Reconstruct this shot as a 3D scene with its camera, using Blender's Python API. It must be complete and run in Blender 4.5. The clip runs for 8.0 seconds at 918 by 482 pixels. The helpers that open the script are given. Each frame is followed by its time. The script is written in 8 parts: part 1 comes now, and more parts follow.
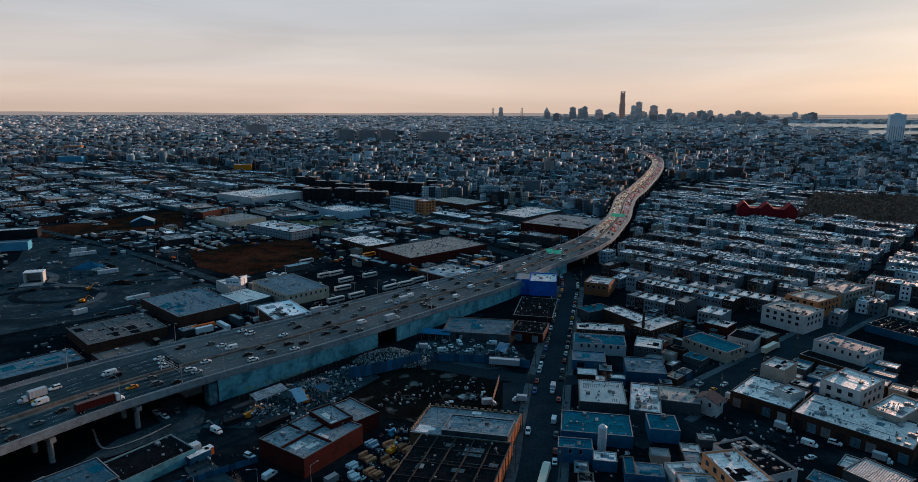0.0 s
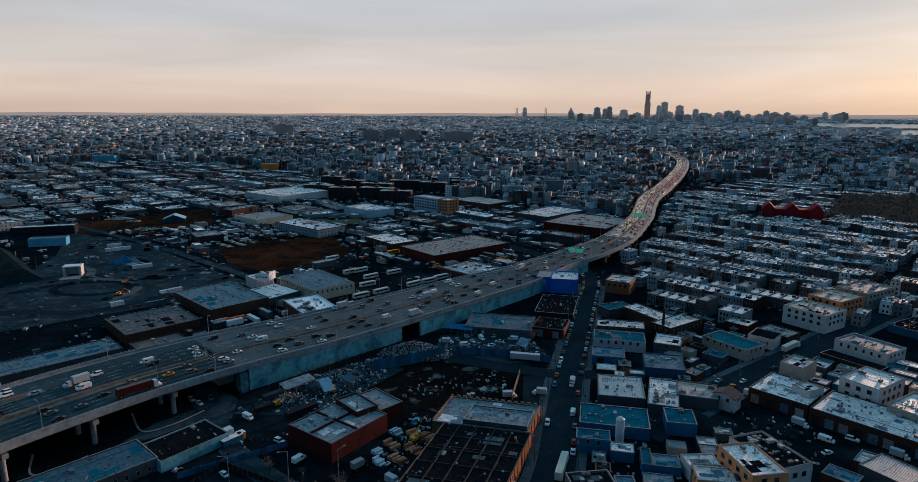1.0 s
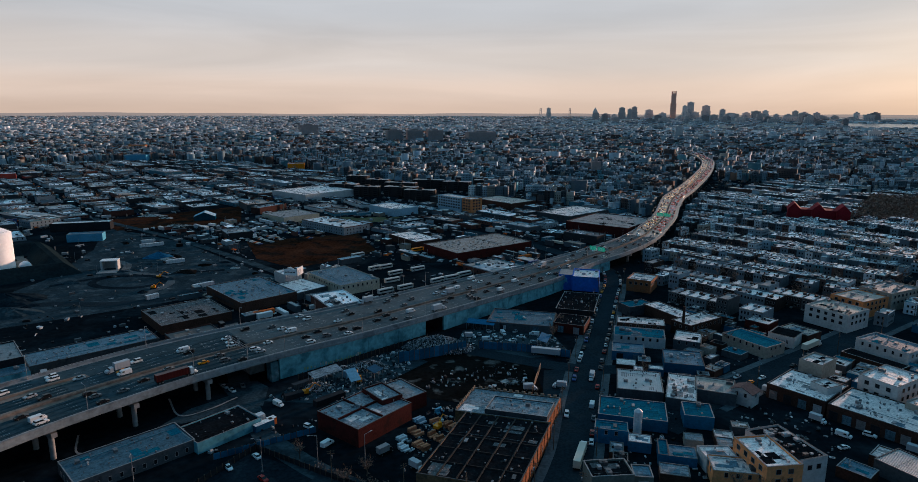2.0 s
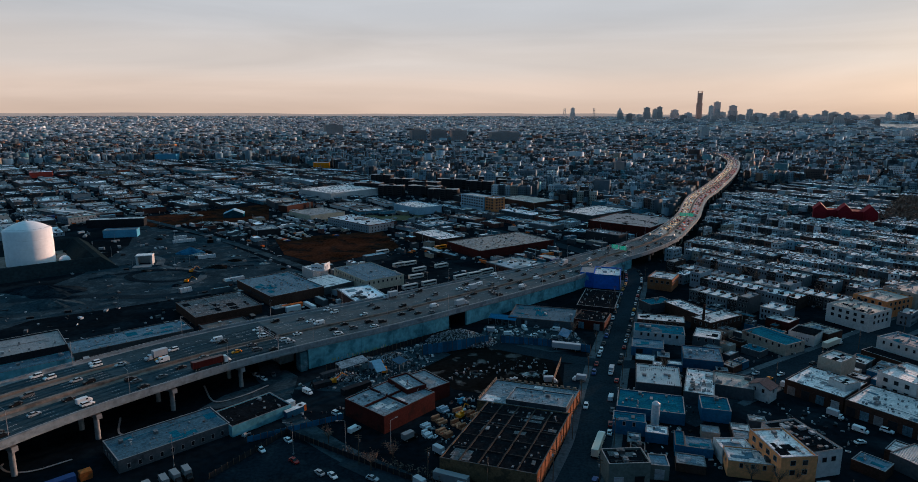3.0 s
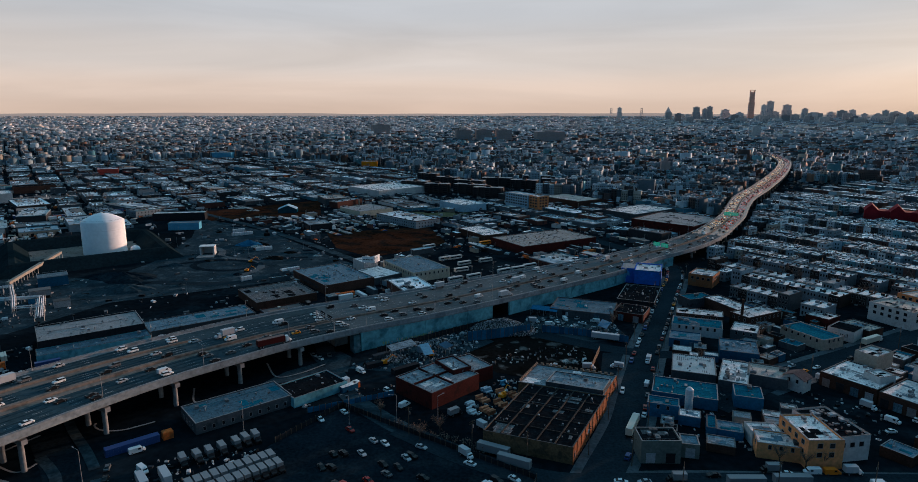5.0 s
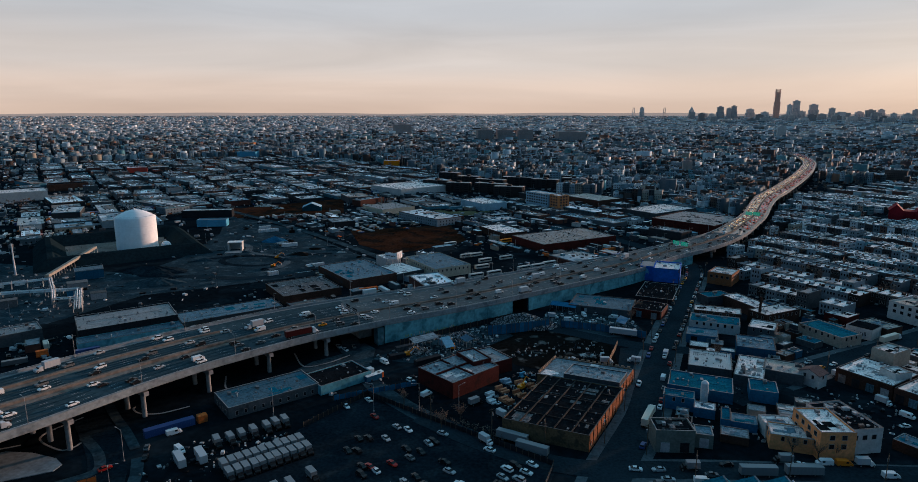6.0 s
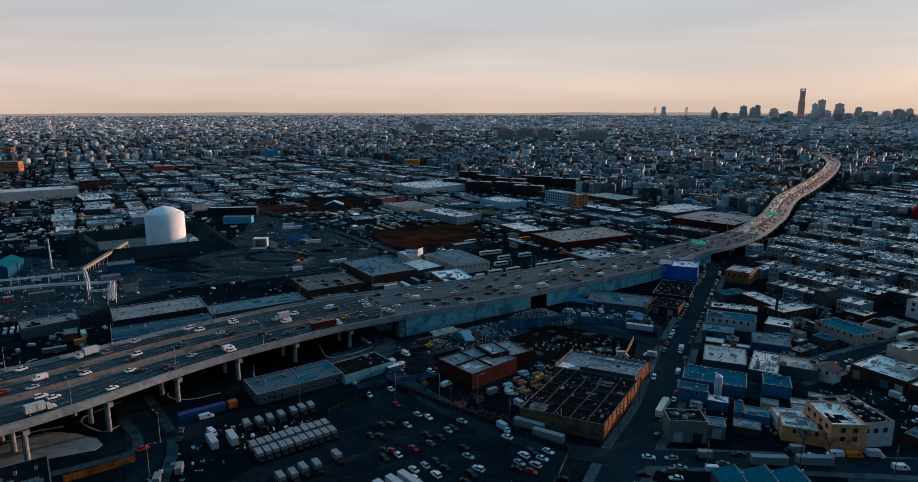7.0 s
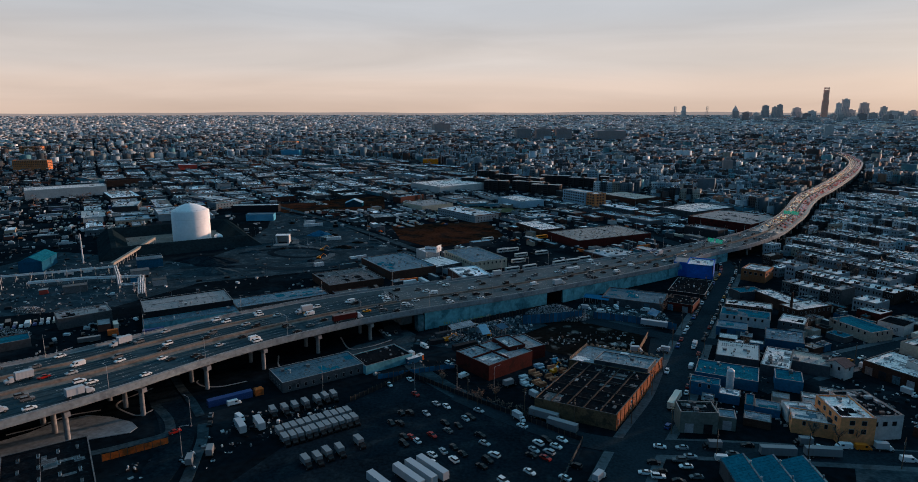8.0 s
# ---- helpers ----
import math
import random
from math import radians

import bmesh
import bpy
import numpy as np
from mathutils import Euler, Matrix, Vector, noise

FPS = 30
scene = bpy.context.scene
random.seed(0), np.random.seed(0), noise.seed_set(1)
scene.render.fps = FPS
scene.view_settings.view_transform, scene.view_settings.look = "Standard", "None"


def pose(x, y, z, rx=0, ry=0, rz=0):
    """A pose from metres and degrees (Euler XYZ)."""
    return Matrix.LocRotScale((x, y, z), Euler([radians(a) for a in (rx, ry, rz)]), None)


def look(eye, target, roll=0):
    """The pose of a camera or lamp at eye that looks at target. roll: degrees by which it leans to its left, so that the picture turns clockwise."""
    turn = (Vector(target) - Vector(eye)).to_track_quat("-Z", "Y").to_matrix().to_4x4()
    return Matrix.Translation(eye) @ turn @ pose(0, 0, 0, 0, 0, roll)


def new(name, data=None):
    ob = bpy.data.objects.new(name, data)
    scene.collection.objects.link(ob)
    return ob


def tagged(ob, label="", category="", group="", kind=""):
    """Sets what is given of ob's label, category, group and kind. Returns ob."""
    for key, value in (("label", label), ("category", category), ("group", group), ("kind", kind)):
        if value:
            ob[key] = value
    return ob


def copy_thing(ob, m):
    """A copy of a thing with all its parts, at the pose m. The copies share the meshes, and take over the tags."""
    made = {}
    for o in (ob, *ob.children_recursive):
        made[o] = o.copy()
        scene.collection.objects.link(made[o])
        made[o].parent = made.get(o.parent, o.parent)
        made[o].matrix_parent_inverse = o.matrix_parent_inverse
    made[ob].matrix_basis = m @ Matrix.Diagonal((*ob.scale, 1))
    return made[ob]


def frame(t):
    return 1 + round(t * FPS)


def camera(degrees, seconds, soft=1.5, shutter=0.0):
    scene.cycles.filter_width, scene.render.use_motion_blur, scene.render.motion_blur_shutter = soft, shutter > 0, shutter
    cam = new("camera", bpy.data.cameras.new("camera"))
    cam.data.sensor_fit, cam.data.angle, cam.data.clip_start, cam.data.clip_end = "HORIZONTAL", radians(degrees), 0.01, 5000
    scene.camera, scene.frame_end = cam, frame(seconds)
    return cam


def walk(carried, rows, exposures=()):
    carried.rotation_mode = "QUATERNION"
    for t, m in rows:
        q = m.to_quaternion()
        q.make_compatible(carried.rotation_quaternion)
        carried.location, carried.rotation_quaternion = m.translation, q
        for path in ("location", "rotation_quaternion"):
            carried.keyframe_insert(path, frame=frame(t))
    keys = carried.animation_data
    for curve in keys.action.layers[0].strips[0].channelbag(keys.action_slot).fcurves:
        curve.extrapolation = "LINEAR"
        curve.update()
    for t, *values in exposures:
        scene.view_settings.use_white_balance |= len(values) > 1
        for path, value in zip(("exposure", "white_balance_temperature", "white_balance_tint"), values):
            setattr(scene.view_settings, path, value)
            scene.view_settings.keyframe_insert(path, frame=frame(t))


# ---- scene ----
EXPOSURE = 0.0
from itertools import product

# camera: a drone drawing back and turning slowly to its left, 120 m over the streets
cam = camera(72.1, 8.0, soft=0.5)
PATH = [
    # seconds, x, y, z, pitch, roll, yaw
    (0.0, 0.0, 0.0, 120.0, -11.59, 0.199, 0.0),
    (0.5, 0.09, -3.84, 119.91, -11.578, 0.183, 1.06),
    (1.0, 0.21, -7.83, 119.83, -11.568, 0.168, 2.122),
    (1.5, 0.35, -11.96, 119.75, -11.561, 0.153, 3.184),
    (2.0, 0.53, -16.2, 119.68, -11.555, 0.137, 4.243),
    (2.5, 0.75, -20.53, 119.61, -11.552, 0.122, 5.296),
    (3.0, 1.02, -24.94, 119.55, -11.551, 0.107, 6.341),
    (3.5, 1.35, -29.41, 119.49, -11.552, 0.091, 7.374),
    (4.0, 1.74, -33.92, 119.44, -11.555, 0.076, 8.394),
    (4.5, 2.21, -38.46, 119.4, -11.56, 0.061, 9.397),
    (5.0, 2.75, -43.01, 119.36, -11.568, 0.045, 10.381),
    (5.5, 3.38, -47.54, 119.32, -11.578, 0.03, 11.344),
    (6.0, 4.11, -52.05, 119.29, -11.589, 0.015, 12.281),
    (6.5, 4.93, -56.51, 119.27, -11.603, -0.001, 13.192),
    (7.0, 5.86, -60.9, 119.25, -11.62, -0.016, 14.073),
    (7.5, 6.91, -65.22, 119.24, -11.638, -0.031, 14.921),
    (8.0, 8.08, -69.43, 119.23, -11.658, -0.047, 15.733),
]


def aim(x, y, z, pitch, roll, yaw):
    m = pose(x, y, z, 90 + pitch, 0, yaw)
    return m @ pose(0, 0, 0, 0, 0, roll)


walk(cam, [(row[0], aim(*row[1:])) for row in PATH], exposures=[(0.0, EXPOSURE), (8.0, EXPOSURE)])

# ---- sky and sun: a low evening sun to the right of the view, thin cloud ----
SUN_AZIMUTH = 41.0      # degrees clockwise from +y
SUN_HEIGHT = 5.5
world = bpy.data.worlds.new("evening_sky")
scene.world = world
world.use_nodes = True
nt = world.node_tree
nt.nodes.clear()
w_out = nt.nodes.new("ShaderNodeOutputWorld")
w_bg = nt.nodes.new("ShaderNodeBackground")
sky = nt.nodes.new("ShaderNodeTexSky")
sky.sky_type = "NISHITA"
sky.sun_disc = False
sky.sun_elevation = radians(SUN_HEIGHT)
sky.sun_rotation = radians(SUN_AZIMUTH)
sky.altitude = 100
sky.air_density, sky.dust_density, sky.ozone_density = 1.0, 2.0, 2.0
# thin cloud veil: pale and peach low down, a dim blue dome overhead, streaked by cirrus
way = nt.nodes.new("ShaderNodeTexCoord")
parts = nt.nodes.new("ShaderNodeSeparateXYZ")
nt.links.new(way.outputs["Generated"], parts.inputs[0])
veil = nt.nodes.new("ShaderNodeValToRGB")
nt.links.new(parts.outputs["Z"], veil.inputs["Fac"])
veil.color_ramp.interpolation = "EASE"
STOPS = [(0.0, (0.67, 0.51, 0.42)), (0.03, (0.70, 0.56, 0.48)), (0.075, (0.635, 0.575, 0.545)), (0.15, (0.54, 0.555, 0.59)),
         (0.26, (0.43, 0.495, 0.565)), (0.5, (0.18, 0.40, 0.56)), (1.0, (0.13, 0.39, 0.58))]
while len(veil.color_ramp.elements) < len(STOPS):
    veil.color_ramp.elements.new(0.5)
for stop, (at, rgb) in zip(veil.color_ramp.elements, STOPS):
    stop.position, stop.color = at, (*rgb, 1)
stretch = nt.nodes.new("ShaderNodeMapping")
stretch.inputs["Scale"].default_value = (1.8, 1.8, 17)
stretch.inputs["Rotation"].default_value = (radians(2.5), radians(-4), 0)
nt.links.new(way.outputs["Generated"], stretch.inputs["Vector"])
cirrus = nt.nodes.new("ShaderNodeTexNoise")
cirrus.inputs["Scale"].default_value = 1.0
cirrus.inputs["Detail"].default_value = 7
cirrus.inputs["Distortion"].default_value = 0.6
nt.links.new(stretch.outputs[0], cirrus.inputs["Vector"])
lift = nt.nodes.new("ShaderNodeMapRange")
lift.inputs["From Min"].default_value, lift.inputs["From Max"].default_value = 0.3, 0.7
lift.inputs["To Min"].default_value, lift.inputs["To Max"].default_value = 0.89, 1.12
nt.links.new(cirrus.outputs["Fac"], lift.inputs["Value"])
streaked = nt.nodes.new("ShaderNodeVectorMath")
streaked.operation = "SCALE"
nt.links.new(veil.outputs["Color"], streaked.inputs[0])
nt.links.new(lift.outputs[0], streaked.inputs["Scale"])
# the evening side ahead is bright, the sky behind the flight already dusky
side = nt.nodes.new("ShaderNodeVectorMath")
side.operation = "DOT_PRODUCT"
nt.links.new(way.outputs["Generated"], side.inputs[0])
side.inputs[1].default_value = (0.10, 0.995, 0.0)
dusk = nt.nodes.new("ShaderNodeMapRange")
dusk.interpolation_type = "SMOOTHSTEP"
dusk.inputs["From Min"].default_value, dusk.inputs["From Max"].default_value = -0.7, 0.55
nt.links.new(side.outputs["Value"], dusk.inputs["Value"])
shade = nt.nodes.new("ShaderNodeMix")
shade.data_type = "RGBA"
shade.inputs["A"].default_value = (0.135, 0.265, 0.39, 1)
shade.inputs["B"].default_value = (1, 1, 1, 1)
nt.links.new(dusk.outputs[0], shade.inputs["Factor"])
both_ways = nt.nodes.new("ShaderNodeVectorMath")
both_ways.operation = "MULTIPLY"
nt.links.new(streaked.outputs[0], both_ways.inputs[0])
nt.links.new(shade.outputs["Result"], both_ways.inputs[1])
clear_sky = nt.nodes.new("ShaderNodeVectorMath")
clear_sky.operation = "SCALE"
clear_sky.inputs["Scale"].default_value = 0.0065
nt.links.new(sky.outputs["Color"], clear_sky.inputs[0])
total = nt.nodes.new("ShaderNodeVectorMath")
nt.links.new(both_ways.outputs[0], total.inputs[0])
nt.links.new(clear_sky.outputs[0], total.inputs[1])
w_bg.inputs["Strength"].default_value = 1.0
nt.links.new(total.outputs[0], w_bg.inputs["Color"])
nt.links.new(w_bg.outputs["Background"], w_out.inputs["Surface"])

sun = new("sun", bpy.data.lights.new("sun", "SUN"))
sun.data.energy, sun.data.angle, sun.data.color = 4.1, radians(2.5), (1.0, 0.62, 0.46)
a, e = radians(SUN_AZIMUTH), radians(SUN_HEIGHT)
sun_way = Vector((math.sin(a) * math.cos(e), math.cos(a) * math.cos(e), math.sin(e)))
sun.matrix_world = look(sun_way * 900, (0, 0, 0))

# ---- materials ----
MATS = {}


def surface(name, base, rough=0.85, var=0.35, big=0.05, fine=1.2, bump=0.15, metal=0.0, tint=None, spread=0.0, island=False,
            stain=None, stain_at=0.6, spec=0.08, seam=0.0):
    """Base colour broken up at two scales, an optional second colour in patches and a value spread from piece to piece."""
    m = bpy.data.materials.new(name)
    m.use_nodes = True
    t = m.node_tree
    n, link = t.nodes, t.links.new
    bsdf = n["Principled BSDF"]
    bsdf.inputs["Roughness"].default_value = rough
    bsdf.inputs["Metallic"].default_value = metal
    bsdf.inputs["Specular IOR Level"].default_value = spec
    geo = n.new("ShaderNodeNewGeometry")
    where = geo.outputs["Position"]
    coarse = n.new("ShaderNodeTexNoise")
    coarse.inputs["Scale"].default_value = big
    coarse.inputs["Detail"].default_value = 6
    coarse.inputs["Roughness"].default_value = 0.65
    grain = n.new("ShaderNodeTexNoise")
    grain.inputs["Scale"].default_value = fine
    grain.inputs["Detail"].default_value = 5
    link(where, coarse.inputs["Vector"])
    link(where, grain.inputs["Vector"])
    both = n.new("ShaderNodeMath")
    both.operation = "ADD"
    link(coarse.outputs["Fac"], both.inputs[0])
    link(grain.outputs["Fac"], both.inputs[1])
    level = n.new("ShaderNodeMapRange")
    level.inputs["From Min"].default_value, level.inputs["From Max"].default_value = 0.7, 1.3
    level.inputs["To Min"].default_value, level.inputs["To Max"].default_value = 1 - var, 1 + var
    link(both.outputs[0], level.inputs["Value"])
    colour = n.new("ShaderNodeRGB")
    colour.outputs[0].default_value = (*base, 1)
    last = colour.outputs[0]
    if tint:
        pick = n.new("ShaderNodeMix")
        pick.data_type = "RGBA"
        info = n.new("ShaderNodeObjectInfo")
        sort = n.new("ShaderNodeMapRange")
        sort.inputs["From Min"].default_value, sort.inputs["From Max"].default_value = 0.3, 0.7
        link(geo.outputs["Random Per Island"] if island else info.outputs["Random"], sort.inputs["Value"])
        link(sort.outputs[0], pick.inputs["Factor"])
        link(last, pick.inputs["A"])
        pick.inputs["B"].default_value = (*tint, 1)
        last = pick.outputs["Result"]
    if spread:
        info = n.new("ShaderNodeObjectInfo")
        odd = n.new("ShaderNodeMath")
        odd.operation = "MULTIPLY_ADD"
        link(geo.outputs["Random Per Island"] if island else info.outputs["Random"], odd.inputs[0])
        odd.inputs[1].default_value, odd.inputs[2].default_value = 7.31, 0.13
        frac = n.new("ShaderNodeMath")
        frac.operation = "FRACT"
        link(odd.outputs[0], frac.inputs[0])
        many = n.new("ShaderNodeMapRange")
        many.inputs["To Min"].default_value, many.inputs["To Max"].default_value = 1 - spread, 1 + spread
        link(frac.outputs[0], many.inputs["Value"])
        times = n.new("ShaderNodeMath")
        times.operation = "MULTIPLY"
        link(many.outputs[0], times.inputs[0])
        link(level.outputs[0], times.inputs[1])
        gain = times.outputs[0]
    else:
        gain = level.outputs[0]
    if stain:
        blot = n.new("ShaderNodeTexNoise")
        blot.inputs["Scale"].default_value = big * 2.3
        blot.inputs["Detail"].default_value = 8
        link(where, blot.inputs["Vector"])
        cut = n.new("ShaderNodeMapRange")
        cut.inputs["From Min"].default_value, cut.inputs["From Max"].default_value = stain_at - 0.05, stain_at + 0.05
        link(blot.outputs["Fac"], cut.inputs["Value"])
        mix = n.new("ShaderNodeMix")
        mix.data_type = "RGBA"
        link(cut.outputs[0], mix.inputs["Factor"])
        link(last, mix.inputs["A"])
        mix.inputs["B"].default_value = (*stain, 1)
        last = mix.outputs["Result"]
    if seam:      # lapped sheets with dark joints
        own = n.new("ShaderNodeTexCoord")
        laps = n.new("ShaderNodeTexBrick")
        laps.inputs["Color1"].default_value = (1, 1, 1, 1)
        laps.inputs["Color2"].default_value = (0.86, 0.87, 0.88, 1)
        laps.inputs["Mortar"].default_value = (0.42, 0.43, 0.44, 1)
        laps.inputs["Scale"].default_value = 1.0
        laps.inputs["Mortar Size"].default_value = 0.05
        laps.inputs["Brick Width"].default_value = seam * 4
        laps.inputs["Row Height"].default_value = seam
        link(own.outputs["Object"], laps.inputs["Vector"])
        sheets = n.new("ShaderNodeVectorMath")
        sheets.operation = "MULTIPLY"
        link(last, sheets.inputs[0])
        link(laps.outputs["Color"], sheets.inputs[1])
        last = sheets.outputs[0]
    out = n.new("ShaderNodeVectorMath")
    out.operation = "SCALE"
    link(last, out.inputs[0])
    link(gain, out.inputs["Scale"])
    link(out.outputs[0], bsdf.inputs["Base Color"])
    if bump:
        relief = n.new("ShaderNodeBump")
        relief.inputs["Strength"].default_value = bump
        relief.inputs["Distance"].default_value = 0.1
        link(grain.outputs["Fac"], relief.inputs["Height"])
        link(relief.outputs[0], bsdf.inputs["Normal"])
    MATS[name] = m
    return m


def palette(name, stops, rough=0.85, spec=0.1, var=0.25, big=0.05, fine=0.4):
    """Many houses in one mesh, each with a coat of its own drawn from a few set colours."""
    m = bpy.data.materials.new(name)
    m.use_nodes = True
    n, link = m.node_tree.nodes, m.node_tree.links.new
    bsdf = n["Principled BSDF"]
    bsdf.inputs["Roughness"].default_value = rough
    bsdf.inputs["Specular IOR Level"].default_value = spec
    geo = n.new("ShaderNodeNewGeometry")
    ramp = n.new("ShaderNodeValToRGB")
    ramp.color_ramp.interpolation = "CONSTANT"
    whole = sum(k for k, rgb in stops)
    while len(ramp.color_ramp.elements) < len(stops):
        ramp.color_ramp.elements.new(0.5)
    at = 0.0
    for stop, (k, rgb) in zip(ramp.color_ramp.elements, stops):
        stop.position, stop.color = at / whole, (*rgb, 1)
        at += k
    link(geo.outputs["Random Per Island"], ramp.inputs["Fac"])
    odd = n.new("ShaderNodeMath")
    odd.operation = "MULTIPLY"
    odd.inputs[1].default_value = 37.3
    link(geo.outputs["Random Per Island"], odd.inputs[0])
    frac = n.new("ShaderNodeMath")
    frac.operation = "FRACT"
    link(odd.outputs[0], frac.inputs[0])
    coarse = n.new("ShaderNodeTexNoise")
    coarse.inputs["Scale"].default_value = big
    grain = n.new("ShaderNodeTexNoise")
    grain.inputs["Scale"].default_value = fine
    grain.inputs["Detail"].default_value = 4
    link(geo.outputs["Position"], coarse.inputs["Vector"])
    link(geo.outputs["Position"], grain.inputs["Vector"])
    total = n.new("ShaderNodeMath")
    link(coarse.outputs["Fac"], total.inputs[0])
    link(grain.outputs["Fac"], total.inputs[1])
    more = n.new("ShaderNodeMath")
    link(total.outputs[0], more.inputs[0])
    link(frac.outputs[0], more.inputs[1])
    level = n.new("ShaderNodeMapRange")
    level.inputs["From Min"].default_value, level.inputs["From Max"].default_value = 0.9, 2.1
    level.inputs["To Min"].default_value, level.inputs["To Max"].default_value = 1 - 1.6 * var, 1 + 1.6 * var
    link(more.outputs[0], level.inputs["Value"])
    out = n.new("ShaderNodeVectorMath")
    out.operation = "SCALE"
    link(ramp.outputs["Color"], out.inputs[0])
    link(level.outputs[0], out.inputs["Scale"])
    link(out.outputs[0], bsdf.inputs["Base Color"])
    MATS[name] = m
    return m


def plain(name, base, rough=0.4, metal=0.0, glow=0.0, glow_colour=None):
    m = bpy.data.materials.new(name)
    m.use_nodes = True
    bsdf = m.node_tree.nodes["Principled BSDF"]
    bsdf.inputs["Base Color"].default_value = (*base, 1)
    bsdf.inputs["Roughness"].default_value = rough
    bsdf.inputs["Metallic"].default_value = metal
    bsdf.inputs["Specular IOR Level"].default_value = 0.22
    if glow:
        bsdf.inputs["Emission Color"].default_value = (*(glow_colour or base), 1)
        bsdf.inputs["Emission Strength"].default_value = glow
    MATS[name] = m
    return m


surface("ground", (0.0055, 0.0098, 0.013), spec=0.0, var=0.5, big=0.012, fine=0.35, stain=(0.013, 0.02, 0.025), stain_at=0.56)
# ground beyond 2750 m, its colour paled to stand in for distance haze
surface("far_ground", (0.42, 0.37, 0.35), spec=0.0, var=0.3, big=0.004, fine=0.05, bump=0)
surface("asphalt", (0.018, 0.03, 0.038), spec=0.0, var=0.4, big=0.04, fine=1.0, stain=(0.026, 0.036, 0.042), stain_at=0.6)
surface("asphalt_dark", (0.009, 0.0165, 0.0225), spec=0.0, var=0.5, big=0.05, fine=0.8, stain=(0.015, 0.024, 0.03), stain_at=0.57)
surface("deck_asphalt", (0.03, 0.058, 0.07), spec=0.03, rough=0.8, var=0.4, big=0.03, fine=0.6, stain=(0.04, 0.07, 0.082), stain_at=0.58)
surface("deck_track", (0.022, 0.045, 0.056), spec=0.0, rough=0.8, var=0.4, big=0.05, fine=0.5)
surface("deck_scuff", (0.05, 0.07, 0.077), spec=0.0, rough=0.8, var=0.4, big=0.05, fine=0.5)
# middle length of the deck: grazing sky sheen put into a lighter colour
surface("deck_worn", (0.062, 0.088, 0.098), spec=0.1, rough=0.7, var=0.35, big=0.03, fine=0.6, stain=(0.075, 0.1, 0.108), stain_at=0.57)
# far viaduct deck: the low sun's orange reflection put into the base colour
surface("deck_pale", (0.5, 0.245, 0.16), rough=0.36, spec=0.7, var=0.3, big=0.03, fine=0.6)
surface("pavement", (0.075, 0.095, 0.105), var=0.4, big=0.06, fine=0.8, stain=(0.045, 0.06, 0.068), stain_at=0.58)
surface("concrete", (0.26, 0.262, 0.26), var=0.3, big=0.08, fine=0.7, stain=(0.16, 0.16, 0.158), stain_at=0.62)
surface("concrete_worn", (0.2, 0.165, 0.14), var=0.35, big=0.08, fine=0.7, stain=(0.13, 0.11, 0.095), stain_at=0.58)
surface("wall_panel", (0.12, 0.37, 0.43), var=0.4, big=0.06, fine=0.5, stain=(0.06, 0.21, 0.25), stain_at=0.57)
surface("wall_stained", (0.05, 0.135, 0.16), var=0.5, big=0.1, fine=0.6, stain=(0.12, 0.22, 0.25), stain_at=0.6)
surface("line_white", (0.42, 0.42, 0.41), var=0.3, bump=0)
surface("dirt", (0.009, 0.0085, 0.008), spec=0.0, var=0.6, big=0.05, fine=0.5, bump=0.5, stain=(0.1, 0.095, 0.09), stain_at=0.64)
surface("scrub", (0.05, 0.019, 0.011), spec=0.0, var=0.7, big=0.03, fine=0.4, bump=0.6, stain=(0.018, 0.013, 0.011), stain_at=0.55)
surface("turf", (0.09, 0.085, 0.04), var=0.4, big=0.02, fine=0.5)
surface("sand", (0.28, 0.2, 0.12), var=0.3, big=0.05, fine=0.5)
surface("water", (0.02, 0.03, 0.035), rough=0.22, var=0.2, bump=0.02, spec=0.5)
# walls
surface("brick_orange", (0.3, 0.1, 0.042), var=0.35, big=0.12, fine=1.5, stain=(0.2, 0.1, 0.06), stain_at=0.6)
surface("brick_tan", (0.3, 0.21, 0.15), var=0.35, big=0.12, fine=1.5)
# warehouse walls away from the sun, their shade put into a darker brick colour
surface("brick_sooty", (0.17, 0.105, 0.058), var=0.4, big=0.12, fine=1.5, stain=(0.09, 0.062, 0.04), stain_at=0.55)
surface("rib_dark", (0.035, 0.034, 0.033), var=0.5)
surface("gravel", (0.025, 0.043, 0.053), spec=0.0, var=0.5, big=0.05, fine=0.6, bump=0.4, stain=(0.05, 0.072, 0.082), stain_at=0.57)
surface("rubble_pale", (0.4, 0.38, 0.36), var=0.6, big=0.15, fine=1.0, bump=0.5, stain=(0.06, 0.055, 0.05), stain_at=0.5)
surface("litter", (0.36, 0.37, 0.38), var=0.3, big=0.3, fine=2.0, rough=0.6, tint=(0.012, 0.016, 0.02), island=True, spread=0.7)
surface("brick_red", (0.075, 0.014, 0.012), var=0.35, big=0.12, fine=1.5, stain=(0.04, 0.012, 0.011), stain_at=0.6)
surface("brick_dark", (0.062, 0.032, 0.024), var=0.4, big=0.12, fine=1.5, spread=0.3)
surface("render_grey", (0.06, 0.07, 0.078), var=0.3, big=0.1, fine=1.0, spread=0.25, stain=(0.035, 0.042, 0.048), stain_at=0.63)
surface("render_dark", (0.018, 0.021, 0.025), var=0.4, big=0.1, fine=1.0)
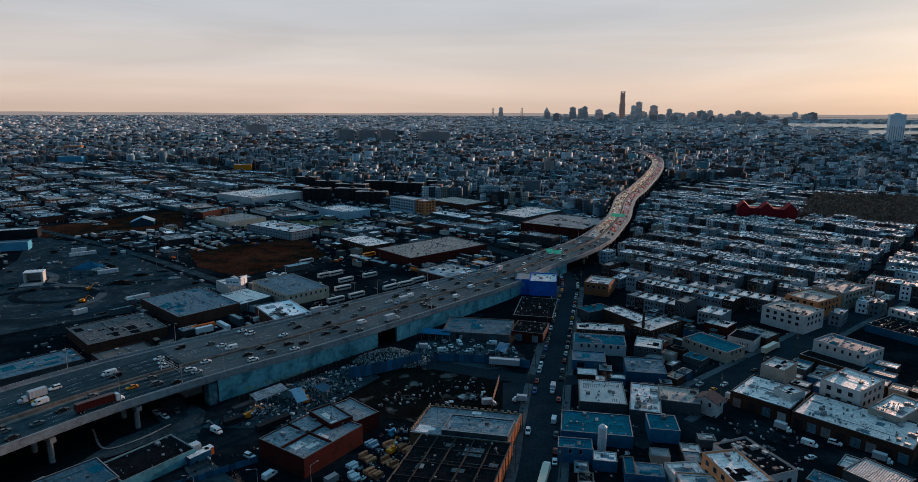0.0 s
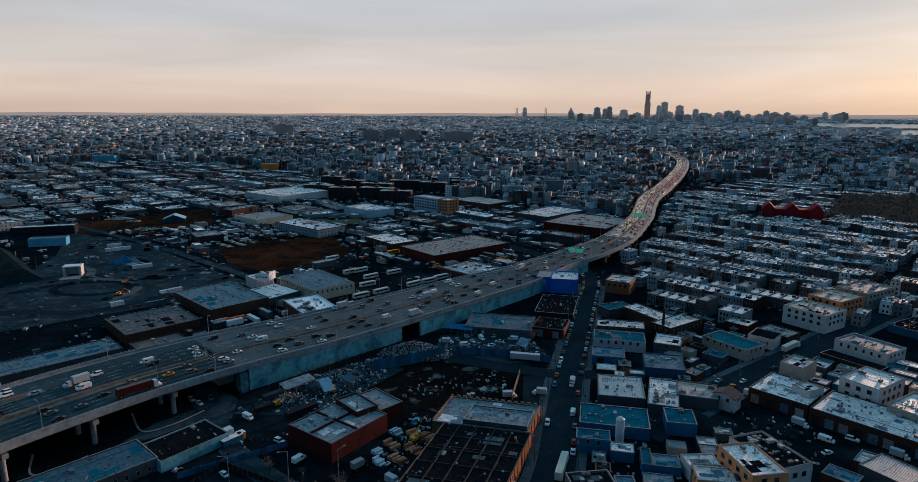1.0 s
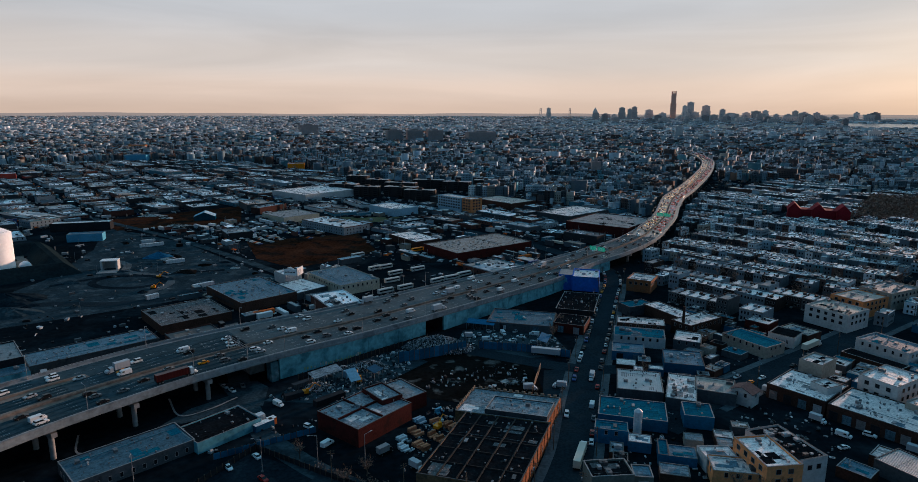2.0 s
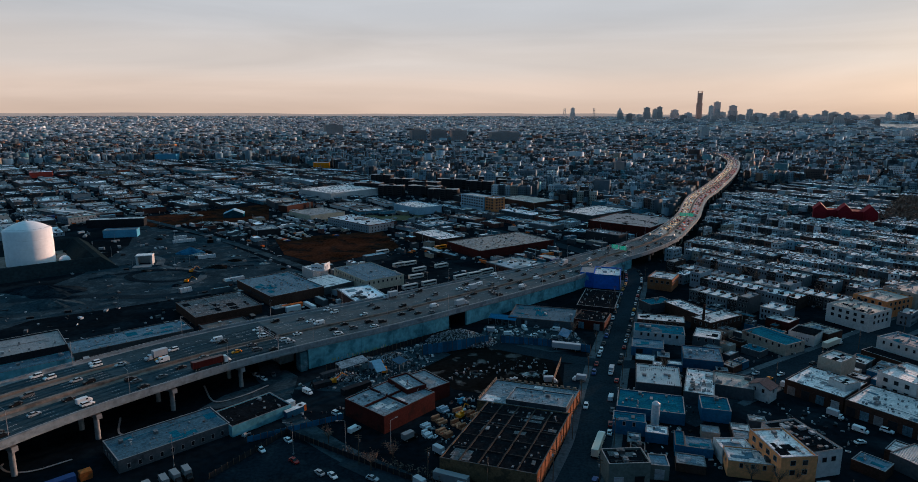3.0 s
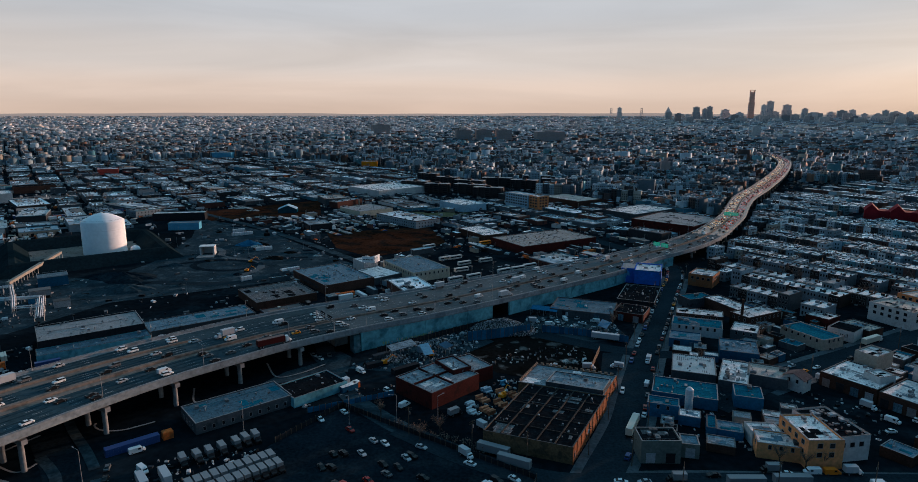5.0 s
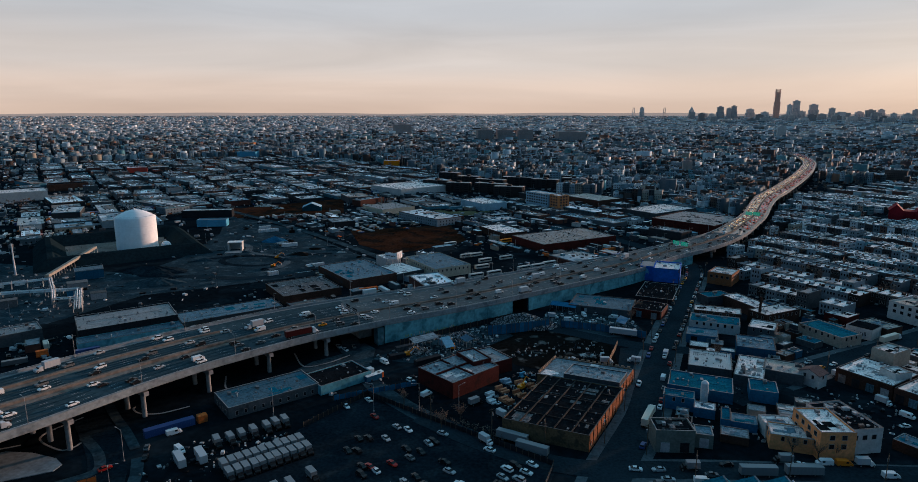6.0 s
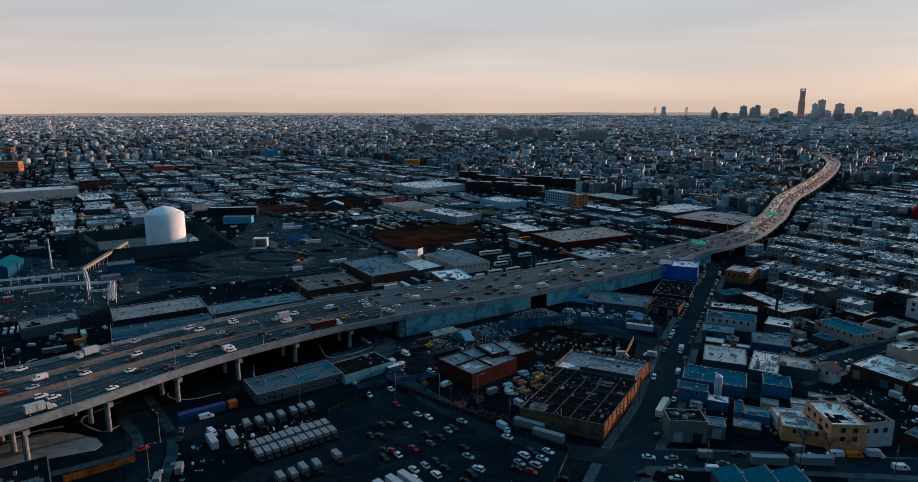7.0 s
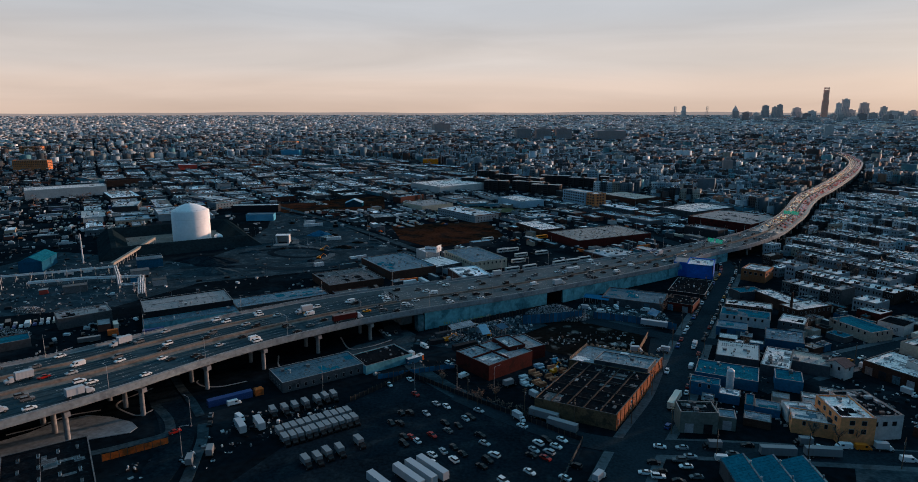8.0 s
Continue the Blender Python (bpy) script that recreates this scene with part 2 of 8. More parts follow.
surface("render_green", (0.13, 0.155, 0.14), var=0.3, big=0.1, fine=1.0)
surface("render_ochre", (0.8, 0.31, 0.13), var=0.25, big=0.1, fine=1.0, stain=(0.5, 0.23, 0.09), stain_at=0.64)
surface("render_orange", (0.62, 0.22, 0.085), var=0.25, big=0.1, fine=1.0)
surface("render_white", (0.5, 0.5, 0.49), var=0.2, big=0.1, fine=1.0, stain=(0.42, 0.41, 0.4), stain_at=0.64)
surface("render_cream", (0.5, 0.46, 0.36), var=0.25, big=0.1, fine=1.0)
surface("render_tan", (0.34, 0.3, 0.25), var=0.25, big=0.1, fine=1.0)
surface("paint_blue", (0.01, 0.11, 0.2), var=0.3, big=0.1, fine=1.0, spread=0.3)
surface("paint_deepblue", (0.012, 0.13, 0.5), var=0.25, big=0.08, fine=0.6, stain=(0.02, 0.2, 0.62), stain_at=0.6)
surface("paint_paleblue", (0.28, 0.45, 0.55), var=0.25, big=0.1, fine=1.0)
surface("paint_cyan", (0.08, 0.34, 0.5), var=0.2, big=0.1, fine=1.0)
surface("paint_yellow", (0.92, 0.25, 0.012), var=0.2, big=0.1, fine=1.0)
surface("paint_red", (0.5, 0.07, 0.05), var=0.2, big=0.1, fine=1.0)
surface("school_red", (0.26, 0.017, 0.024), var=0.3, big=0.1, fine=1.0)
surface("paint_rust", (0.72, 0.14, 0.03), var=0.4, big=0.1, fine=1.0, stain=(0.3, 0.09, 0.03), stain_at=0.58)
# roofs
surface("tar", (0.011, 0.012, 0.014), spec=0.0, var=0.5, big=0.3, fine=1.2, stain=(0.03, 0.032, 0.034), stain_at=0.66)
surface("felt_pale", (0.9, 0.76, 0.71), var=0.3, big=0.3, fine=1.4, stain=(0.55, 0.47, 0.44), stain_at=0.58, spread=0.2, spec=0.9, rough=0.5, seam=1.6)
surface("felt_white", (0.9, 0.83, 0.79), var=0.2, big=0.3, fine=1.2, spec=0.9, rough=0.5, seam=1.6)
surface("felt_grey", (0.2, 0.2, 0.205), var=0.3, big=0.3, fine=1.2, stain=(0.14, 0.14, 0.145), stain_at=0.6, spec=0.7, rough=0.55, seam=1.6)
surface("felt_blue", (0.085, 0.175, 0.225), var=0.35, big=0.3, fine=1.2, stain=(0.05, 0.115, 0.155), stain_at=0.58, spread=0.25, spec=0.1, rough=0.55, seam=1.6)
surface("felt_slate", (0.2, 0.255, 0.285), var=0.45, big=0.35, fine=1.4, stain=(0.09, 0.13, 0.155), stain_at=0.57, spec=0.3, rough=0.55, seam=1.6)
surface("felt_teal", (0.01, 0.135, 0.19), var=0.3, big=0.3, fine=1.2, spec=0.0, rough=0.5, seam=1.6)
surface("felt_tan", (0.42, 0.34, 0.28), var=0.3, big=0.3, fine=1.2, stain=(0.3, 0.25, 0.21), stain_at=0.6, spec=0.9, rough=0.55, seam=1.6)
surface("patched", (0.09, 0.09, 0.093), var=0.6, big=0.5, fine=1.4, stain=(0.22, 0.22, 0.22), stain_at=0.6, spec=0.3)
surface("rust", (0.26, 0.25, 0.24), var=0.5, big=0.2, fine=1.0, stain=(0.14, 0.07, 0.035), stain_at=0.55, spec=0.4, rough=0.55, seam=1.6)
surface("ribbed", (0.5, 0.5, 0.49), var=0.2, big=0.2, fine=1.2, rough=0.45, spec=0.6)
surface("shingle", (0.05, 0.05, 0.06), var=0.4, big=0.3, fine=1.5)
surface("coping", (0.2, 0.195, 0.19), var=0.3, big=0.3, fine=1.2, spread=0.6)
surface("machine", (0.24, 0.25, 0.26), var=0.3, big=0.3, fine=1.5, rough=0.5, metal=0.2, spread=0.75)
surface("steel", (0.36, 0.37, 0.38), var=0.25, big=0.3, fine=1.5, rough=0.45, metal=0.6)
surface("pipe_white", (0.62, 0.63, 0.64), var=0.2, big=0.3, fine=1.5, rough=0.45)
surface("wood", (0.52, 0.19, 0.1), var=0.4, big=0.3, fine=2.0, spread=0.4)
surface("timber_pole", (0.1, 0.075, 0.055), var=0.3, big=0.3, fine=2.0)
surface("bark", (0.075, 0.058, 0.047), var=0.35, big=0.5, fine=3.0)
surface("twigs", (0.19, 0.13, 0.1), var=0.4, big=0.3, fine=2.0)
surface("scrap", (0.42, 0.43, 0.44), var=0.4, big=0.3, fine=2.0, rough=0.5, metal=0.2, tint=(0.035, 0.04, 0.045), island=True, spread=0.7)
surface("clutter", (0.42, 0.42, 0.42), var=0.4, big=0.3, fine=2.0, rough=0.7, tint=(0.012, 0.018, 0.025), island=True, spread=0.8)
surface("tank_paint", (0.88, 0.875, 0.87), var=0.07, big=0.05, fine=0.4, bump=0.02, rough=0.5)
surface("grass_bank", (0.012, 0.022, 0.026), spec=0.0, var=0.4, big=0.05, fine=0.5)
# far quarters, joined
surface("concrete_cool", (0.22, 0.26, 0.28), var=0.3, big=0.08, fine=0.7, stain=(0.15, 0.18, 0.2), stain_at=0.6)
# the tower_ colours are lightened to suggest haze over the skyline
surface("tower_dark", (0.34, 0.28, 0.26), var=0.2, big=0.02, fine=0.2, bump=0)
surface("estate_brick", (0.045, 0.038, 0.037), var=0.3, big=0.1, fine=1.0)
surface("asphalt_worn", (0.04, 0.062, 0.072), spec=0.0, var=0.45, big=0.06, fine=0.8, stain=(0.022, 0.036, 0.044), stain_at=0.53)
surface("tower_band", (0.3, 0.3, 0.32), var=0.2, bump=0)
surface("tower_wall", (0.66, 0.55, 0.5), var=0.15, big=0.02, fine=0.2, bump=0, spread=0.25)
surface("tower_brown", (0.85, 0.45, 0.34), var=0.15, big=0.02, fine=0.2, bump=0)
surface("house_wall", (0.19, 0.24, 0.27), var=0.3, big=0.1, fine=1.0, tint=(0.04, 0.03, 0.027), spread=0.5)
palette("town_wall", ((3, (0.42, 0.52, 0.57)), (4, (0.22, 0.31, 0.35)), (2, (0.66, 0.7, 0.71)), (4, (0.11, 0.145, 0.165)), (1, (0.15, 0.085, 0.066)), (2, (0.085, 0.065, 0.06)),
                      (1, (0.4, 0.36, 0.3)), (1, (0.13, 0.31, 0.35)), (3, (0.06, 0.075, 0.085)), (0.5, (0.3, 0.15, 0.1))))
palette("town_roof", ((3, (0.6, 0.62, 0.63)), (3, (0.27, 0.3, 0.32)), (3, (0.11, 0.13, 0.145)), (2, (0.05, 0.06, 0.068)), (1, (0.2, 0.32, 0.36))), rough=0.75, spec=0.15)
# coats of the farthest houses, paled in place of haze
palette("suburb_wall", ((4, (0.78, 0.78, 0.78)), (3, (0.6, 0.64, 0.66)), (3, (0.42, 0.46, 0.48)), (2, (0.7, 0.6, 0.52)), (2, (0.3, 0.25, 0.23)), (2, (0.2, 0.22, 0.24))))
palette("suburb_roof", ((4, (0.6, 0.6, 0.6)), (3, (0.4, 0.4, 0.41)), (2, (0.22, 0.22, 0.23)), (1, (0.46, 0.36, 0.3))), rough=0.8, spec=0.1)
palette("works_wall", ((4, (0.07, 0.088, 0.1)), (2, (0.2, 0.26, 0.29)), (3, (0.035, 0.038, 0.042)), (2, (0.1, 0.042, 0.034)), (1, (0.05, 0.17, 0.22)), (1, (0.46, 0.48, 0.48)), (1, (0.28, 0.23, 0.18))))
palette("works_roof", ((4, (0.66, 0.68, 0.69)), (3, (0.2, 0.255, 0.29)), (2, (0.042, 0.05, 0.056)), (2, (0.36, 0.35, 0.33)), (2, (0.1, 0.22, 0.27)), (1, (0.2, 0.13, 0.1)), (1, (0.84, 0.84, 0.83))), rough=0.6, spec=0.5, var=0.45, big=0.15, fine=0.5)
palette("terrace_wall", ((3, (0.29, 0.37, 0.41)), (3, (0.12, 0.165, 0.19)), (2, (0.68, 0.71, 0.73)), (4, (0.05, 0.048, 0.05)), (2, (0.105, 0.055, 0.045)), (3, (0.07, 0.088, 0.1)), (1, (0.34, 0.29, 0.24)), (1, (0.1, 0.26, 0.3))), big=0.1, fine=1.0)
palette("terrace_roof", ((7, (0.9, 0.84, 0.81)), (3, (0.48, 0.49, 0.5)), (3, (0.2, 0.225, 0.24)), (2, (0.06, 0.068, 0.075)), (1, (0.5, 0.38, 0.3)), (1, (0.2, 0.3, 0.34))), rough=0.55, spec=0.8, var=0.35, big=0.3, fine=1.2)
surface("cornice", (0.3, 0.28, 0.26), var=0.3, spread=0.5)
plain("glass", (0.012, 0.015, 0.018), rough=0.12)
plain("window_frame", (0.28, 0.28, 0.28), rough=0.6)
# horizon strip: a flat glow added in place of haze
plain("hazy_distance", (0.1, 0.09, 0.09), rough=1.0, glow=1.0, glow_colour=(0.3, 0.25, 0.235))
plain("rubber", (0.012, 0.012, 0.012), rough=0.8)
# slight glow added to the sign panel itself; no sign lamps are built
plain("sign_green", (0.0, 0.42, 0.26), rough=0.5, glow=0.22, glow_colour=(0.0, 0.75, 0.45))
plain("sign_white", (0.75, 0.75, 0.75), rough=0.5)
plain("spray_black", (0.03, 0.03, 0.04), rough=0.7)
plain("spray_colour", (0.3, 0.42, 0.16), rough=0.7)
plain("spray_pale", (0.55, 0.5, 0.42), rough=0.7)
plain("head_lamp", (0.8, 0.7, 0.5), rough=0.3, glow=2.2, glow_colour=(1.0, 0.6, 0.3))
plain("tail_lamp", (0.5, 0.03, 0.02), rough=0.3, glow=0.9, glow_colour=(1.0, 0.12, 0.05))
for car_colour, rgb in (("white", (0.75, 0.75, 0.74)), ("black", (0.012, 0.012, 0.014)), ("silver", (0.4, 0.41, 0.42)),
                        ("grey", (0.12, 0.125, 0.13)), ("red", (0.35, 0.02, 0.015)), ("yellow", (0.9, 0.27, 0.01)),
                        ("blue", (0.03, 0.07, 0.2)), ("orange", (0.8, 0.2, 0.02)), ("maroon", (0.09, 0.012, 0.01)),
                        ("cream", (0.6, 0.55, 0.45)), ("ivory", (0.52, 0.51, 0.49)), ("steelgrey", (0.2, 0.215, 0.225)), ("pale", (0.42, 0.44, 0.46))):
    plain("car_" + car_colour, rgb, rough=0.3)


# ---- building kit ----
class Geo:
    """Vertices and faces gathered for one mesh."""

    def __init__(self):
        self.v, self.f = [], []

    def add(self, verts, faces, m=None):
        k = len(self.v)
        self.v += [tuple(m @ Vector(p)) for p in verts] if m else [tuple(p) for p in verts]
        self.f += [tuple(k + i for i in f) for f in faces]
        return self

    def box(self, x0, y0, z0, x1, y1, z1, m=None, bottom=True):
        v = [(x, y, z) for z in (z0, z1) for x, y in ((x0, y0), (x1, y0), (x1, y1), (x0, y1))]
        f = [(4, 5, 6, 7), (0, 1, 5, 4), (1, 2, 6, 5), (2, 3, 7, 6), (3, 0, 4, 7)]
        return self.add(v, f + [(3, 2, 1, 0)] if bottom else f, m)

    def prism(self, ring, z0, z1, m=None, top=True, bottom=True):
        n = len(ring)
        v = [(x, y, z0) for x, y in ring] + [(x, y, z1) for x, y in ring]
        f = [(i, (i + 1) % n, n + (i + 1) % n, n + i) for i in range(n)]
        f += [tuple(range(n, 2 * n))] if top else []
        f += [tuple(range(n - 1, -1, -1))] if bottom else []
        return self.add(v, f, m)

    def cone(self, a, b, ra, rb, n=8, caps=True):
        """A round bar from a to b."""
        a, b = Vector(a), Vector(b)
        turn = (b - a).to_track_quat("Z", "Y").to_matrix()
        ring = [Vector((math.cos(2 * math.pi * i / n), math.sin(2 * math.pi * i / n), 0)) for i in range(n)]
        v = [a + turn @ (p * ra) for p in ring] + [b + turn @ (p * rb) for p in ring]
        f = [(i, (i + 1) % n, n + (i + 1) % n, n + i) for i in range(n)]
        if caps:
            f += [tuple(range(n, 2 * n)), tuple(range(n - 1, -1, -1))]
        return self.add(v, f)

    def mesh(self, name, *materials):
        me = bpy.data.meshes.new(name)
        me.from_pydata(self.v, [], self.f)
        for m in materials:
            me.materials.append(MATS[m])
        me.update()
        return me


def empty(name, x, y, z=0.0, rot=0.0):
    ob = new(name)
    ob.empty_display_size = 0.5
    ob.matrix_basis = pose(x, y, z, 0, 0, rot)
    return ob


def part(name, geo, material, parent=None, label="", m=None):
    """One mesh object under a thing or a part; geo may be a Geo or a ready mesh."""
    ob = new(name, geo.mesh(name, material) if isinstance(geo, Geo) else geo)
    if parent:
        ob.parent = parent
    if m:
        ob.matrix_basis = m
    if label:
        ob["label"] = label
    return ob


# ---- plan ----
# the street grid: U runs along the house rows, V along the expressway
GRID = radians(-44.0)
UX, UY = math.cos(GRID), math.sin(GRID)


def to_uv(x, y):
    return x * UX + y * UY, -x * UY + y * UX


def to_xy(u, v):
    return u * UX - v * UY, u * UY + v * UX


# near edge of the expressway, from the lower left of the plan to where it bends out of sight
EDGE = [(-234, -24), (-218, 14), (-204, 48), (-193, 75), (-185, 92), (-176, 115), (-166.5, 145), (-154.5, 172), (-138.5, 199), (-123, 221), (-97, 250), (-75, 271),
        (-52, 295.5), (-25.3, 327), (6, 364), (37.5, 401.5), (65.5, 446), (94, 480), (119, 516), (141, 558), (163, 612), (183, 664), (205, 736), (231, 812), (268, 898), (325, 1040),
        (372, 1163), (419, 1297), (471, 1470), (508, 1680), (505, 1800)]
# along the edge: whole width, offset of the median from the near edge
WIDE = [(0, 62, 27), (121, 59, 25.5), (200, 51, 20.5), (303, 49, 20), (370, 47, 20), (457, 44, 19.5), (514, 39.5, 18.5), (545, 33.5, 16), (575, 30.5, 14.8), (610, 31.5, 15), (650, 29, 14),
        (705, 26.5, 13), (766, 23.5, 11.7), (870, 23, 11.5), (950, 24.5, 12.2), (4000, 24.5, 12.2)]
# along the edge: height of the road, falling from the bridge approach
GRADE = [(0, 20.3), (60, 18.3), (121, 16.4), (179, 14.2), (236, 12.8), (291, 12.0), (368, 11.0), (457, 9.5), (555, 9.0), (700, 10.0), (900, 12.5), (4000, 13.0)]


def smooth(points, steps=6):
    """A Catmull-Rom line through the points."""
    p = [Vector((*a, 0)) for a in points]
    p = [2 * p[0] - p[1], *p, 2 * p[-1] - p[-2]]
    out = []
    for a, b, c, d in zip(p, p[1:], p[2:], p[3:]):
        for i in range(steps):
            t = i / steps
            out.append(0.5 * (2 * b + (c - a) * t + (2 * a - 5 * b + 4 * c - d) * t * t + (3 * b - a - 3 * c + d) * t**3))
    return out + [p[-2]]


LINE = smooth(EDGE)
RUN = [0.0]
for a, b in zip(LINE, LINE[1:]):
    RUN.append(RUN[-1] + (b - a).length)


def widths(s):
    xs = [row[0] for row in WIDE]
    return float(np.interp(s, xs, [r[1] for r in WIDE])), float(np.interp(s, xs, [r[2] for r in WIDE]))


def along(s):
    """Point, heading and left normal of the expressway's near edge at run s."""
    s = min(max(s, 0.0), RUN[-1] - 0.01)
    i = max(k for k in range(len(RUN) - 1) if RUN[k] <= s)
    a, b = LINE[i], LINE[i + 1]
    d = (b - a).normalized()
    return a + d * (s - RUN[i]), d, Vector((-d.y, d.x, 0))


def rise(s):
    return float(np.interp(s, [g[0] for g in GRADE], [g[1] for g in GRADE]))


def near_run(x, y):
    return RUN[min(range(len(LINE)), key=lambda i: (LINE[i].x - x) ** 2 + (LINE[i].y - y) ** 2)]


def strip(geo, s0, s1, o0, o1, z0, z1, step=12.0, depth=None):
    """A band on the expressway between two runs and two offsets (numbers or functions of the run), z over the deck."""
    n = max(2, int((s1 - s0) / step) + 1)
    rows = []
    for k in range(n):
        s = s0 + (s1 - s0) * k / (n - 1)
        p, d, left = along(s)
        a = o0(s) if callable(o0) else o0
        b = o1(s) if callable(o1) else o1
        base = rise(s)
        lo = depth if depth is not None else base + z0
        rows.append((p + left * a, p + left * b, lo, base + z1))
    v, f = [], []
    for a, b, lo, hi in rows:
        v += [(a.x, a.y, lo), (b.x, b.y, lo), (b.x, b.y, hi), (a.x, a.y, hi)]
    for k in range(n - 1):
        i = 4 * k
        f += [(i + 3, i + 2, i + 6, i + 7), (i, i + 3, i + 7, i + 4), (i + 2, i + 1, i + 5, i + 6), (i + 1, i, i + 4, i + 5)]
    f += [(0, 1, 2, 3), (4 * n - 1, 4 * n - 2, 4 * n - 3, 4 * n - 4)]
    geo.add(v, f)
    return geo


def off_road(x, y, gap):
    """Whether a place is clear of the expressway by the gap."""
    best = None
    for i in range(0, len(LINE), 2):
        q = LINE[i]
        d2 = (q.x - x) ** 2 + (q.y - y) ** 2
        if best is None or d2 < best[0]:
            best = (d2, i)
    p, d, left = along(RUN[best[1]])
    o = (x - p.x) * left.x + (y - p.y) * left.y
    ahead = (x - p.x) * d.x + (y - p.y) * d.y
    if abs(ahead) > 60:
        return True
    return o < -gap or o > widths(RUN[best[1]])[0] + gap


# ---- ground: one sheet, rising gently beyond 2 km to the far horizon ----
def land(r):
    if r < 2000:
        return 0.0
    far = 2000 + (r - 2000) * (1 + ((r - 2000) / 1350) ** 2.2)
    return 119.0 * (1 - r / far)


g = Geo()
RINGS = [0, 120, 300, 600, 1000, 1500, 2000] + list(range(2150, 4900, 150)) + [4890]
SPOKES = 96
for r in RINGS:
    for k in range(SPOKES):
        t = 2 * math.pi * k / SPOKES
        g.v.append((r * math.sin(t), r * math.cos(t), land(r)))
for i in range(len(RINGS) - 1):
    for k in range(SPOKES):
        a, b = i * SPOKES + k, i * SPOKES + (k + 1) % SPOKES
        g.f.append((b, a, a + SPOKES, b + SPOKES))
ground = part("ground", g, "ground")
tagged(ground, "dark worn asphalt and bare earth between the blocks", "ground", kind="structure")
# the outer rings take the haze-paled colour
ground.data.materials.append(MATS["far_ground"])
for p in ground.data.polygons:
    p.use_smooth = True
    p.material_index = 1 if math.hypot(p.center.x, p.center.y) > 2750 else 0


def sheet(name, ring, z, material, label, category="road", thick=0.0):
    """A flat or slightly raised patch of ground on a ring of corners."""
    ring = ring if sum(a[0] * b[1] - b[0] * a[1] for a, b in zip(ring, ring[1:] + ring[:1])) > 0 else ring[::-1]
    ge = Geo()
    ge.prism(ring, z - thick - 0.02, z, bottom=False)
    ob = part(name, ge, material)
    return tagged(ob, label, category, kind="structure")


def ribbon(name, line, width, z, material, label, category="road"):
    pts = smooth(line)
    ge = Geo()
    n = len(pts)
    for i, p in enumerate(pts):
        d = (pts[min(i + 1, n - 1)] - pts[max(i - 1, 0)]).normalized()
        left = Vector((-d.y, d.x, 0)) * width / 2
        for q, h in ((p + left, z), (p - left, z), (p + left, z - 0.15), (p - left, z - 0.15)):
            ge.v.append((q.x, q.y, h))
    for i in range(n - 1):
        k = 4 * i
        ge.f += [(k, k + 1, k + 5, k + 4), (k + 2, k, k + 4, k + 6), (k + 1, k + 3, k + 7, k + 5)]
    ob = part(name, ge, material)
    return tagged(ob, label, category, kind="structure")


# ---- the expressway ----
END = RUN[-1] - 1
expressway = empty("expressway", 0, 0)
tagged(expressway, "elevated concrete expressway carrying slow evening traffic", "expressway", kind="structure")
W = lambda s: widths(s)[0]
M = lambda s: widths(s)[1]
BED = lambda s: float(np.interp(s, [0, 200, 300, 4000], [4.4, 4.0, 1.5, 1.3]))     # half width of the paved median
RAMP0 = lambda s: M(s) + float(np.interp(s, [0, 200], [16.5, 13.5]))                  # strip between carriageway and ramp
RAMP1 = lambda s: M(s) + float(np.interp(s, [0, 200, 330], [23.0, 20.5, 14.0]))
S_ABUT, S_GAP0, S_GAP1, S_WALL_END, S_VIADUCT = 304.0, 389.0, 403.0, 590.0, 612.0
# one road surface; the two farther lengths have reflected light in their colour
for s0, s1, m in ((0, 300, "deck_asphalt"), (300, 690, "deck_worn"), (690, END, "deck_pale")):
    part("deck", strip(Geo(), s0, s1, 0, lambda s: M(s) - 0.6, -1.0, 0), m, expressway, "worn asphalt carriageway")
    part("deck", strip(Geo(), s0, s1, lambda s: M(s) + 0.6, W, -1.0, 0), m, expressway, "worn asphalt carriageway")
for o0, o1 in ((-0.45, 0.0), (lambda s: W(s), lambda s: W(s) + 0.45)):
    part("parapet", strip(Geo(), 0, END, o0, o1, -1.9, 1.05), "concrete_cool", expressway, "pale concrete parapet with a steel rail")
    part("rail", strip(Geo(), 0, END, (lambda s: o0(s) + 0.12) if callable(o0) else -0.33, (lambda s: o1(s) - 0.12) if callable(o1) else -0.12, 1.3, 1.42), "steel", expressway)
part("shoulder", strip(Geo(), 0, 640, 0.0, 2.8, -0.5, 0.05), "concrete", expressway, "pale concrete shoulder")
part("shoulder", strip(Geo(), 0, 640, lambda s: W(s) - 1.6, W, -0.5, 0.05), "concrete", expressway, "pale concrete shoulder")
part("median_bed", strip(Geo(), 0, 640, lambda s: M(s) - BED(s), lambda s: M(s) - 0.6, -0.5, 0.05), "concrete_worn", expressway, "tan worn concrete strip")
part("median_bed", strip(Geo(), 0, 640, lambda s: M(s) + 0.6, lambda s: M(s) + BED(s), -0.5, 0.05), "concrete_worn", expressway, "tan worn concrete strip")
part("median_barrier", strip(Geo(), 0, END, lambda s: M(s) - 0.6, lambda s: M(s) - 0.25, -1.0, 0.9), "concrete_worn", expressway, "tan worn median barrier")
